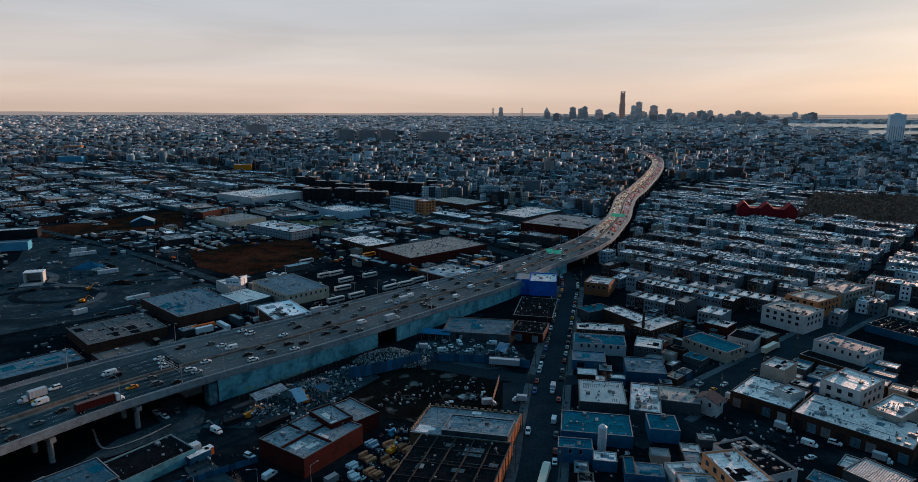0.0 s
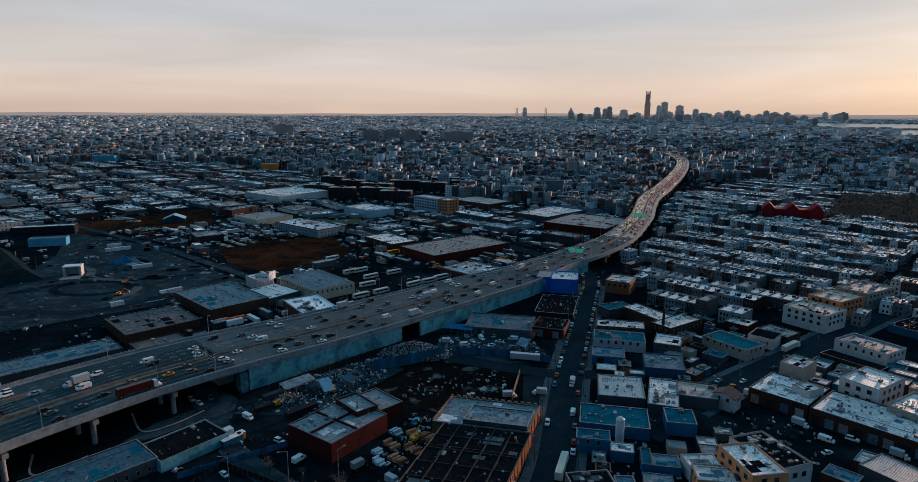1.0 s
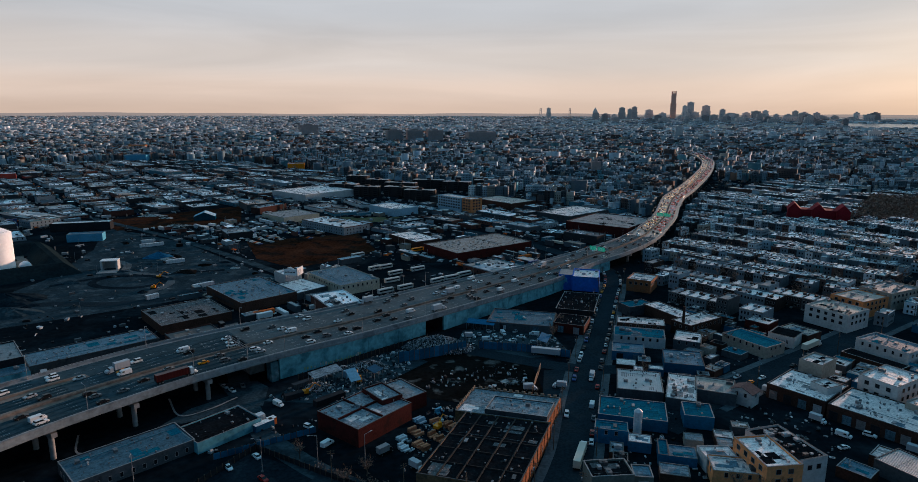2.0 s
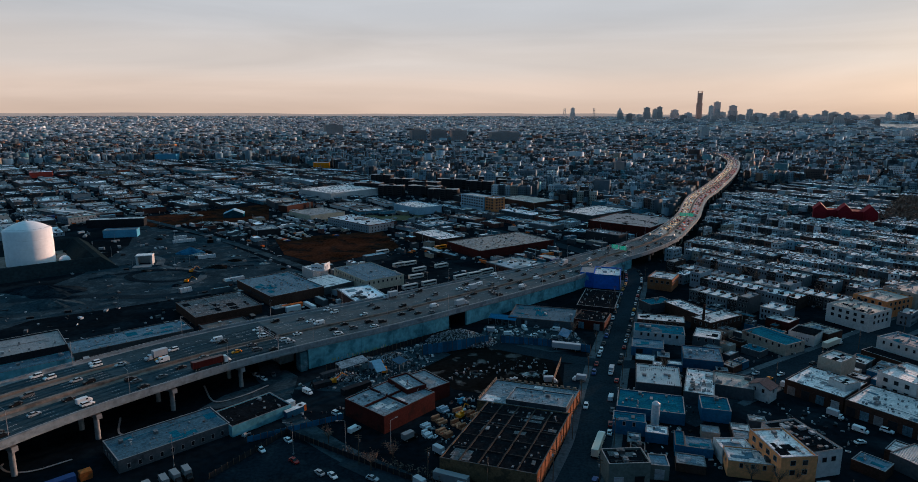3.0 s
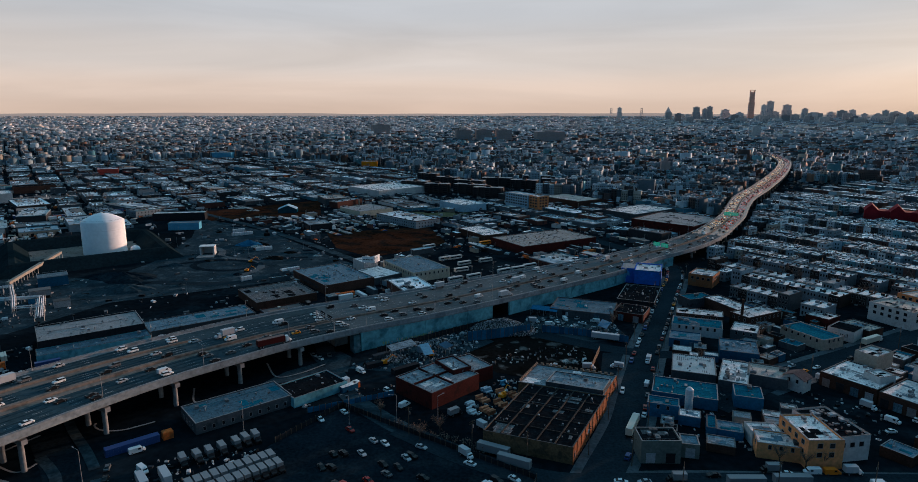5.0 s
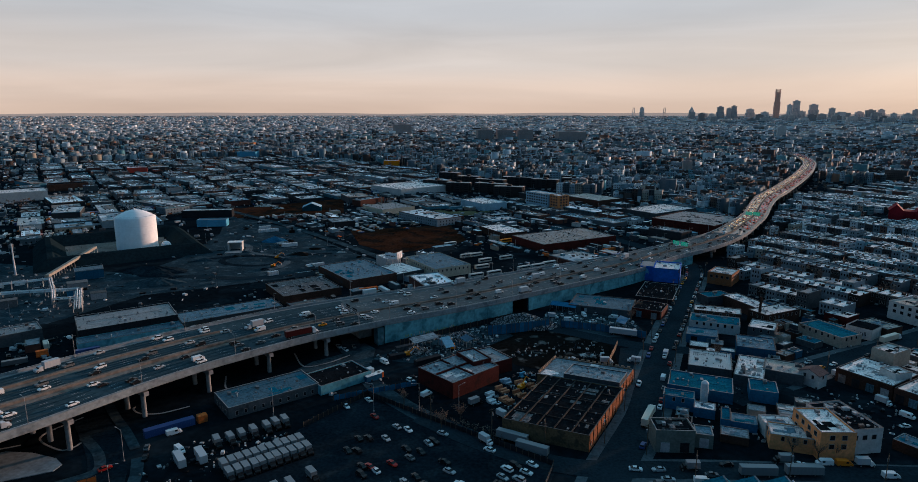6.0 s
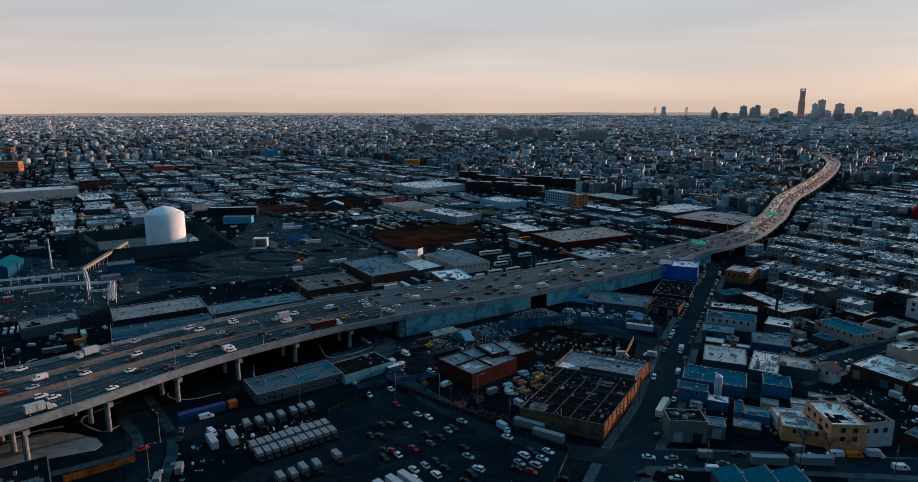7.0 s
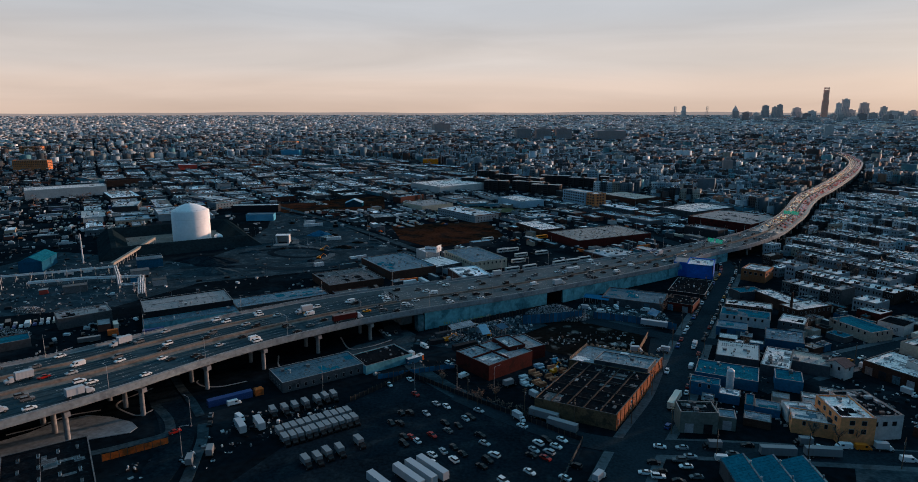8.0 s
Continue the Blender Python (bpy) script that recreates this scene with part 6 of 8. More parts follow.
def town(near_wall, near_roof, far_wall, far_roof, glass):
    """The dense town of three and four storeys from the works to the horizon, in districts with street grids of their own."""
    r = random.Random(31)
    step = 620.0
    seeds = {}
    for i, j in product(range(-9, 7), range(0, 9)):
        seeds[i, j] = ((i + r.uniform(0.15, 0.85)) * step, (j + r.uniform(0.15, 0.85)) * step, DEG + r.choice((0, 0, 0, 14, -22, 33, 8)))
    for (i, j), (sx, sy, turn) in seeds.items():
        far = math.hypot(sx, sy)
        if far > 5300 or far < 400 or not -66 < math.degrees(math.atan2(sx, sy + 40)) < 50:
            continue
        size, deep, back, street = (7.5, 14, 11, 15) if far < 1900 else (11, 15, 12, 17) if far < 2700 else (14, 14, 9, 13) if far < 3500 else (17, 13, 8, 13)
        near_seeds = [seeds[a, b] for a, b in product(range(i - 2, i + 3), range(j - 2, j + 3)) if (a, b) in seeds and (a, b) != (i, j)]
        cx, cy = math.cos(radians(turn)), math.sin(radians(turn))
        v, row = -620.0, 0
        while v < 620:
            u, left, h0 = -620.0, 0, 10.0
            while u < 620:
                if left <= 0:      # a run of like houses
                    left, h0 = r.randint(2, 8), r.choice((7.5, 9.5, 10.5, 10.5, 12.5, 13.5, 16))
                left -= 1
                w = size * r.uniform(0.75, 1.5)
                u += w
                x, y = sx + (u - w / 2) * cx - v * cy, sy + (u - w / 2) * cy + v * cx
                rr = math.hypot(x, y)
                if rr > 2300:      # looser lots far out
                    x, y = x + r.uniform(-9, 9), y + r.uniform(-9, 9)
                if y < 450 or rr > 4760 or rr < 700 or not in_view(x, y) or u % 190 < 15 or r.random() < 0.1:
                    continue
                d2 = (x - sx) ** 2 + (y - sy) ** 2
                if any((x - q[0]) ** 2 + (y - q[1]) ** 2 < d2 for q in near_seeds):
                    continue
                a = math.degrees(math.atan2(x, y))
                if rr < 1800:
                    right = right_of_road(x, y)
                    if right and to_uv(x, y)[1] < 1100 or not right and rr < works_reach(a) or not clear(x, y, w / 2):
                        continue
                if a > 26.5 and 3600 < rr < 4010 or a > 32.4 and 3230 < rr < 3540 or a > 33 and 2230 < rr < 2430 or a > 25.5 and rr > 4440:
                    continue
                k = shrink(rr)
                d = min(deep * r.uniform(0.8, 1.25), deep + back * 0.4)
                h = h0 + r.uniform(-1.2, 1.2)
                if r.random() < 0.012:      # an apartment slab
                    h, w, d = r.uniform(16, 23), w * r.uniform(1.8, 3.0), d * 1.15
                    u += w * 0.5
                h *= k
                base = land(rr)
                # the farthest houses get the coats paled for haze
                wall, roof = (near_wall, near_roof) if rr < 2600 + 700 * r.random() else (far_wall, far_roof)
                wall.add(x, y, base - 2, base + h + 0.8 * k, w - 0.15, d, turn)
                roof.add(x, y, 0, base + h, w - 0.4, d - 0.3, turn)
                if rr < 2700 and r.random() < 0.75:      # stair bulkheads, tanks and rear wings
                    o, p = r.uniform(-0.3, 0.3) * w, r.uniform(-0.3, 0.3) * d
                    e = h + r.uniform(1.5, 3.2)
                    b = r.uniform(1.6, 3.6)
                    wall.add(x + o * cx - p * cy, y + o * cy + p * cx, base + h - 0.5, base + e, b, b * r.uniform(0.7, 1.4), turn)
                    roof.add(x + o * cx - p * cy, y + o * cy + p * cx, 0, base + e - 0.05, b, b, turn)
                if rr < 1900 and r.random() < 0.5:
                    p = (d / 2 + 2.2) * (1 if row % 2 else -1)
                    e = h * r.uniform(0.35, 0.8)
                    wall.add(x - p * cy, y + p * cx, base - 1, base + e + 0.3, w * r.uniform(0.5, 0.9), 4.4, turn)
                    roof.add(x - p * cy, y + p * cx, 0, base + e, w * 0.5, 4.2, turn)
                if rr < 1500 and r.random() < 0.8:
                    m = pose(x, y, base, 0, 0, turn)
                    for side in (0, 1, 2, 3):
                        length, depth = (w, d) if side % 2 == 0 else (d, w - 0.15)
                        if side % 2 and r.random() < 0.6:
                            continue
                        mm = m @ pose(0, 0, 0, 0, 0, 90 * side)
                        n = max(2, int(length / 2.4))
                        for c, f in product(range(n), range(1, max(2, int(h / 3.2)))):
                            xx, z = (c - (n - 1) / 2) * length / n, f * 3.2 + 0.9
                            glass.add([(xx - 0.5, -depth / 2 - 0.05, z), (xx + 0.5, -depth / 2 - 0.05, z), (xx + 0.5, -depth / 2 - 0.05, z + 1.6), (xx - 0.5, -depth / 2 - 0.05, z + 1.6)], [(0, 1, 2, 3)], mm)
            v += deep + (back if row % 2 else street) * r.uniform(0.9, 1.15)
            row += 1


quarter("terraced_quarter", "streets of flat-roofed row houses in grey, brick and pale blue", rows_right, "terrace_wall", "terrace_roof")
quarter("works_quarter", "low industrial halls with pale and dark flat roofs", works_left)
near_wall, near_roof, far_wall, far_roof, far_glass = Blocks(), Blocks(), Blocks(), Blocks(), Geo()
town(near_wall, near_roof, far_wall, far_roof, far_glass)
ob = tagged(empty("distant_town", 0, 0), "endless low town of flat roofs in evening shade", "buildings", kind="stuff")
for k, me in (("wall", near_wall.mesh("wall", "town_wall", True)), ("roof", near_roof.mesh("roof", "town_roof", False)), ("window", far_glass.mesh("window", "glass"))):
    tagged(part(k, me, None, ob), kind="stuff")
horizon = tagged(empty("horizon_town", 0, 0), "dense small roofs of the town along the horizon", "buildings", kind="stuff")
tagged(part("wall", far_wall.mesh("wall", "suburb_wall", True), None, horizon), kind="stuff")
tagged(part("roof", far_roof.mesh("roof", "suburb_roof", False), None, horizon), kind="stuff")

# ---- skyline ----
def tower(x, y, w, top, steps=2, material="tower_wall", crown=0, name="tower", label="distant high-rise tower in haze"):
    base = land(math.hypot(x, y))
    ob = tagged(empty(name, x, y, base - 2, -math.degrees(math.atan2(x, y)) + 12), label, "tower")
    h = top - base + 2
    g = Geo()
    z = 0.0
    for k in range(steps):
        z1 = h if k == steps - 1 else h * (0.62 + 0.2 * k)
        s = w * (1 - 0.16 * k)
        g.box(-s / 2, -s * 0.35, z, s / 2, s * 0.35, z1)
        z = z1
    part("shaft", g, material, ob)
    wins = Geo()
    for side in (0, 1, 2, 3) if material not in ("render_white", "tower_brown") else (1, 3):
        mm = pose(0, 0, 0, 0, 0, 90 * side)
        length, depth = (w, w * 0.7) if side % 2 == 0 else (w * 0.7, w)
        n = max(2, int(length / 7))
        for k in range(n):
            xx = (k - (n - 1) / 2) * length / n
            wins.box(xx - 0.9, -depth / 2 - 0.25, 8, xx + 0.9, -depth / 2, h * 0.6, mm)
    tagged(part("window_strip", wins, "tower_band", ob), kind="stuff")
    if crown == 1:
        part("crown", Geo().add([(-w * 0.4, -w * 0.28, h), (w * 0.4, -w * 0.28, h), (w * 0.4, w * 0.28, h), (-w * 0.4, w * 0.28, h), (0, 0, h + w * 0.8)],
                                [(0, 1, 4), (1, 2, 4), (2, 3, 4), (3, 0, 4)]), material, ob)
    elif crown == 2:
        g = Geo()
        for sx, sy in product((-1, 1), (-1, 1)):
            g.box(sx * w * 0.38 - 1.2, sy * w * 0.26 - 1.2, h, sx * w * 0.38 + 1.2, sy * w * 0.26 + 1.2, h + 13)
        g.box(-w * 0.41, -w * 0.29, h + 5, w * 0.41, w * 0.29, h + 8)
        g.box(-w * 0.41, -w * 0.29, h + 11, w * 0.41, w * 0.29, h + 12.5)
        part("crown", g, material, ob)
    else:
        part("plant_room", Geo().box(-w * 0.2, -w * 0.12, h, w * 0.2, w * 0.12, h + 5), material, ob)
    return ob


tower(279, 4341, 28, 146)
tower(591, 4360, 36, 124, 2, crown=1)
tower(667, 4400, 52, 109, 1)
tower(745, 4235, 42, 149)
tower(795, 4223, 30, 140, 1)
tower(822, 4223, 36, 153)
tower(964, 4447, 52, 135)
tower(992, 4184, 41, 116, 1)
tower(1077, 4266, 33, 242, 2, "tower_brown", 2, label="slender brown supertall tower topped by an open frame")
tower(1121, 4151, 26, 161, 1)
tower(1193, 4287, 38, 185, 1)
tower(1313, 4356, 53, 163)
tower(1349, 4136, 37, 139)
tower(1452, 4259, 70, 114, 1)
tower(1563, 4326, 52, 118)
tower(1600, 4260, 51, 129, 1)
tower(1650, 4240, 40, 131)
tower(1617, 3985, 29, 110, 1)
tower(1754, 4144, 49, 109)
tower(1709, 3946, 30, 129, 1)
tower(1929, 4176, 52, 108)
tower(1932, 4064, 47, 94, 1)
tower(2025, 4130, 44, 101)
tower(2032, 3959, 61, 92, 1)
tower(2222, 4028, 39, 102)
tower(2262, 3832, 36, 59, 1)
tower(735, 2783, 32, 60, 1, "render_white", label="pale slab apartment tower")
tower(1162, 3456, 60, 56, 1, "tower_dark", label="dark brick apartment slab")
tower(1524, 3100, 61, 53, 1, "tower_dark", label="dark brick apartment slab")
tower(1479, 2676, 43, 51, 1)
tower(1610, 2364, 50, 116, 1, "tank_paint", label="white apartment tower by the river")
tower(-879, 2772, 77, 62, 1, "tower_dark", label="dark brick hospital block")
tower(-1414, 3473, 59, 59, 1, "tower_dark", label="dark distant apartment block")
for k in range(3):
    tower(-436 + 80 * k, 2440, 58, 51, 1, "tower_dark", label="dark brick apartment slab")
tower(-99, 2419, 105, 46, 1, "tower_dark", label="dark brick apartment slab")
tower(165, 1163, 16, 32, 1, "tower_dark", label="dark brick apartment tower")
# orange wall colour in place of sunlight on the tower
tower(-1647, 3449, 28, 43, 1, "render_orange", label="sunlit orange apartment tower")
tower(690, 1083, 9, 27, 1)
def bridge_tower(x, y, top):
    base = land(math.hypot(x, y))
    ob = tagged(empty("bridge_tower", x, y, base, -math.degrees(math.atan2(x, y)) + 25), "slender hazy suspension bridge tower", "bridge")
    h = top - base
    for s in (-1, 1):
        part("leg", Geo().add([(s * 7 - 1.6, -2, 0), (s * 7 + 1.6, -2, 0), (s * 7 + 1.6, 2, 0), (s * 7 - 1.6, 2, 0), (s * 5.5 - 1.1, -1.5, h), (s * 5.5 + 1.1, -1.5, h), (s * 5.5 + 1.1, 1.5, h), (s * 5.5 - 1.1, 1.5, h)],
                              [(0, 1, 5, 4), (1, 2, 6, 5), (2, 3, 7, 6), (3, 0, 4, 7), (4, 5, 6, 7)]), "tower_wall", ob)
    for q in (0.5, 0.75, 0.96):
        w = 7 - 1.5 * q
        part("crossbeam", Geo().box(-w, -1.2, h * q - 1.5, w, 1.2, h * q + 1.5), "tower_wall", ob)


bridge_tower(239, 4600, 147)
bridge_tower(443, 4580, 147)
# lower blocks crowding the foot of the skyline
r = random.Random(14)
for k in range(46):
    q = radians(r.choice((r.uniform(7, 29), r.uniform(12, 26))))
    d = r.uniform(3900, 4500)
    tower(d * math.sin(q), d * math.cos(q), r.uniform(26, 60), land(d) + r.uniform(16, 46), r.choice((1, 1, 2)), r.choice(("tower_wall", "tower_wall", "tower_dark")))
# brick housing estate
def estate(x, y, w, rot):
    ob = tagged(empty("housing_block", x, y, 0, rot), "dark brick housing estate block with a flat roof", "building", "housing estate")
    TAKEN.append((x, y, w / 2, 12, radians(rot)))
    part("wall", Geo().box(-w / 2, -6, -0.1, w / 2, 6, 14), "estate_brick", ob)
    for x0 in (-w / 2 + 5, 0, w / 2 - 5):
        part("stair_wing", Geo().box(x0 - 4, -9, -0.1, x0 + 4, 9, 14.05), "estate_brick", ob)
        part("wing_roof", Geo().box(x0 - 3.7, -8.7, 14.05, x0 + 3.7, 8.7, 14.2), "felt_grey", ob)
    part("roof", Geo().box(-w / 2 + 0.4, -5.6, 14, w / 2 - 0.4, 5.6, 14.12), "felt_grey", ob)
    g = Geo()
    for x0, z, s in product((-w / 2 + 5, 0, w / 2 - 5), range(5), (-1, 1)):
        g.box(x0 - 2.6, s * 9.03 - 0.03, 1 + 2.8 * z, x0 + 2.6, s * 9.03 + 0.03, 2.4 + 2.8 * z)
    tagged(part("window", g, "glass", ob), kind="stuff")
    part("bulkhead", Geo().box(-3, -3, 14.1, 3, 3, 16.5), "estate_brick", ob)


for k, (x, y) in enumerate(((-241, 913), (-200, 884), (-150, 884), (-118, 850), (-204, 982), (-122, 985), (-75, 960), (-31, 988), (-160, 940), (-60, 1030), (-250, 1040))):
    estate(x, y, (44, 38, 50)[k % 3], -12 + 8 * (k % 2))

# ---- gas tank in its bank ----
SCRUBS = [[(-450, 640), (-340, 770), (-290, 650), (-395, 590)], [(-240, 545), (-148, 600), (-110, 515), (-162, 450), (-205, 480)]]
tank = tagged(empty("storage_tank", -393.9, 426), "huge white domed storage tank", "tank")
R, H = 16.8, 27.9
g = Geo()
n = 64
prof = [(R, -0.2), (R, H)] + [(R * (1 - k / 10), H + 6.6 * (1 - (1 - k / 10) ** 1.8)) for k in range(1, 10)] + [(0.4, H + 6.6)]
for r, z in prof:
    for k in range(n):
        g.v.append((r * math.cos(2 * math.pi * k / n), r * math.sin(2 * math.pi * k / n), z))
for i in range(len(prof) - 1):
    for k in range(n):
        a, b = i * n + k, i * n + (k + 1) % n
        g.f.append((a, b, b + n, a + n))
g.f.append(tuple((len(prof) - 1) * n + k for k in range(n)))
ob = part("shell", g, "tank_paint", tank)
for p in ob.data.polygons:
    p.use_smooth = True
for z in (7, 14, 21):
    g = Geo()
    ring = [(math.cos(2 * math.pi * k / n), math.sin(2 * math.pi * k / n)) for k in range(n)]
    g.prism([(x * (R + 0.08), y * (R + 0.08)) for x, y in ring], z, z + 0.25)
    part("seam_ring", g, "tank_paint", tank)
g = Geo()
for k in range(n):
    a0, a1 = 2 * math.pi * k / n, 2 * math.pi * (k + 1) / n
    g.cone(((R - 1) * math.cos(a0), (R - 1) * math.sin(a0), H + 1.7), ((R - 1) * math.cos(a1), (R - 1) * math.sin(a1), H + 1.7), 0.06, 0.06, 4, False)
part("top_rail", g, "steel", tank)
part("vent", Geo().cone((0, 0, H + 6), (0, 0, H + 7.6), 0.9, 0.9, 10), "tank_paint", tank)
small = tagged(empty("small_tank", -370.4, 433), "small white domed tank beside the large one", "tank")
g = Geo()
for i, (r, z) in enumerate(((4.2, 0), (4.2, 2.2), (3.7, 3.8), (2.5, 5.0), (1.0, 5.6))):
    for k in range(20):
        g.v.append((r * math.cos(k * math.pi / 10), r * math.sin(k * math.pi / 10), z))
for i in range(4):
    for k in range(20):
        g.f.append((i * 20 + k, i * 20 + (k + 1) % 20, i * 20 + 20 + (k + 1) % 20, i * 20 + 20 + k))
g.f.append(tuple(80 + k for k in range(20)))
part("shell", g, "tank_paint", small)
# earth bank round the tank
bank = tagged(empty("earth_bank", -400, 424, 0, 46), "dark grassed containment bank round the tank", "bank", kind="structure")
g = Geo()
out, crest, inner = (78, 62), (66, 50), (54, 38)
for (hx, hy), z in ((out, 0), ((crest[0] + 2, crest[1] + 2), 8.2), ((crest[0] - 2, crest[1] - 2), 8.2), (inner, 0.05)):
    g.v += [(-hx + 5, -hy, z), (hx - 21, -hy, z), (hx - 21, hy, z), (-hx + 5, hy, z)]
for i in range(3):
    for k in range(4):
        a, b = 4 * i + k, 4 * i + (k + 1) % 4
        g.f.append((a, b, b + 4, a + 4))
part("slope", g, "grass_bank", bank)
part("floor", Geo().box(-48.9, -37.9, -0.1, 32.9, 37.9, 0.12), "concrete_worn", bank, "pale concrete floor inside the bank")
# conveyor walkway, its tan colour standing for sunlight on it, and pipe racks
def bridge(name, a, b, z0, z1, w, material, label):
    """A covered walkway on trestles from a to b."""
    a3, b3 = Vector((*a, z0)), Vector((*b, z1))
    d = b3 - a3
    rot = math.degrees(math.atan2(d.y, d.x))
    ob = tagged(empty(name, a[0], a[1], 0, rot), label, "walkway")
    L = math.hypot(d.x, d.y)
    g = Geo().add([(0, -w / 2, z0), (L, -w / 2, z1), (L, w / 2, z1), (0, w / 2, z0), (0, -w / 2, z0 + 2), (L, -w / 2, z1 + 2), (L, w / 2, z1 + 2), (0, w / 2, z0 + 2)],
                  [(0, 1, 2, 3), (4, 5, 6, 7), (0, 1, 5, 4), (3, 2, 6, 7), (0, 3, 7, 4), (1, 2, 6, 5)])
    part("gallery", g, material, ob)
    k = int(L / 7)
    for i in range(k + 1):
        x = L * i / k
        z = z0 + (z1 - z0) * i / k
        part("trestle", Geo().box(x - 0.15, -w / 2, 0, x + 0.15, -w / 2 + 0.3, z).box(x - 0.15, w / 2 - 0.3, 0, x + 0.15, w / 2, z), "steel", ob)
    return ob


bridge("conveyor", (-378, 313), (-400, 384), 2.5, 8.0, 2.6, "render_tan", "long tan conveyor gallery rising to the bank")


def rack(points, z, pipes, label):
    """Pipes side by side on portal frames."""
    ob = tagged(empty("pipe_rack", 0, 0), label, "pipe rack")
    for p in range(pipes):
        g = Geo()
        for (ax, ay), (bx, by) in zip(points, points[1:]):
            d = Vector((bx - ax, by - ay, 0)).normalized()
            o = Vector((-d.y, d.x, 0)) * (p - (pipes - 1) / 2) * 1.1
            zz = z + 0.8 * (p % 2)
            g.cone((ax + o.x, ay + o.y, zz), (bx + o.x, by + o.y, zz), 0.34, 0.34, 8)
        part("pipe", g, "pipe_white", ob, "pale insulated pipe")
    for (ax, ay), (bx, by) in zip(points, points[1:]):
        L = math.hypot(bx - ax, by - ay)
        d = Vector(((bx - ax) / L, (by - ay) / L, 0))
        s = Vector((-d.y, d.x, 0))
        for i in range(int(L / 9) + 1):
            c = Vector((ax, ay, 0)) + d * min(L, i * 9)
            g = Geo()
            for k in (-1, 1):
                q = c + s * k * pipes * 0.6
                g.box(q.x - 0.15, q.y - 0.15, 0, q.x + 0.15, q.y + 0.15, z + 1.3)
            a, b = c - s * pipes * 0.6, c + s * pipes * 0.6
            g.cone((a.x, a.y, z - 0.4), (b.x, b.y, z - 0.4), 0.14, 0.14, 4)
            part("frame", g, "steel", ob)
    return ob


rack([(-421, 258), (-396, 277), (-366, 304)], 4.5, 3, "pale pipes on steel frames across the gas works")
rack([(-392, 254), (-364, 275), (-330, 290), (-298, 255)], 3.0, 4, "bundle of pale pipes on steel frames")
rack([(-366, 304), (-340, 280), (-322, 262), (-310, 268)], 5.0, 2, "raised pale pipes at the gas works")
rack([(-425, 240), (-400, 240), (-385, 225)], 6.0, 2, "tall pipe loop at the gas works")
for x, y, w, d, h, m, l in ((-340, 300, 12, 8, 5, "machine", "grey process cabin at the works"), (-332, 288, 8, 5, 3.5, "paint_blue", "blue container at the works"), (-310, 285, 9, 6, 4, "machine", "grey process cabin at the works"),
                            (-395, 290, 6, 4, 3, "felt_white", "small white site hut"), (-388, 300, 6, 3, 3, "felt_white", "small white site hut"), (-352, 255, 14, 6, 4.5, "machine", "grey plant cabin at the works"), (-368, 245, 5, 4, 3, "paint_red", "small red plant hut")):
    ob = tagged(empty("plant_cabin", x, y, 0, 46), l, "cabin")
    part("body", Geo().box(-w / 2, -d / 2, 0, w / 2, d / 2, h), m, ob)
    part("roof", Geo().box(-w / 2 - 0.2, -d / 2 - 0.2, h, w / 2 + 0.2, d / 2 + 0.2, h + 0.25), "coping", ob)

def digger(x, y, rot, label):
    ob = tagged(empty("excavator", x, y, 0, rot), label, "excavator")
    for s in (-1, 1):
        part("track", Geo().box(-2, s * 1.1 - 0.3, 0, 2, s * 1.1 + 0.3, 0.8), "rubber", ob)
    part("cab", Geo().box(-1.6, -1.2, 0.85, 1.2, 1.2, 2.0).box(0, -1.1, 2.0, 1.3, 0.0, 2.9), "car_yellow", ob)
    part("boom", Geo().cone((1.0, 0.4, 1.8), (3.8, 0.4, 4.6), 0.28, 0.22, 6).cone((3.8, 0.4, 4.6), (6.2, 0.4, 3.0), 0.22, 0.16, 6), "car_yellow", ob)
    part("bucket", Geo().box(5.9, -0.1, 1.9, 6.6, 0.9, 2.9), "steel", ob)


# the works yard: gravel, tracks, loading house, heaps and trailers
def mound(name, x, y, rx, ry, h, material, label, seed):
    r = random.Random(seed)
    ge = Geo()
    rings, n = 7, 28
    for i in range(rings + 1):
        q = i / rings
        for k in range(n):
            a = 2 * math.pi * k / n
            wob = 1 + 0.16 * math.sin(3 * a + seed) + 0.08 * math.sin(7 * a) + r.uniform(-0.05, 0.05)
            ge.v.append((x + rx * q * wob * math.cos(a), y + ry * q * wob * math.sin(a), max(0.02, h * (1 - q) ** 0.8 + (r.uniform(-0.25, 0.25) if 0 < i < rings else 0)) if i < rings else 0.0))
    for i in range(rings):
        for k in range(n):
            ge.f.append((i * n + k, (i + 1) * n + k, (i + 1) * n + (k + 1) % n, i * n + (k + 1) % n))
    return tagged(part(name, ge, material), label, "heap")


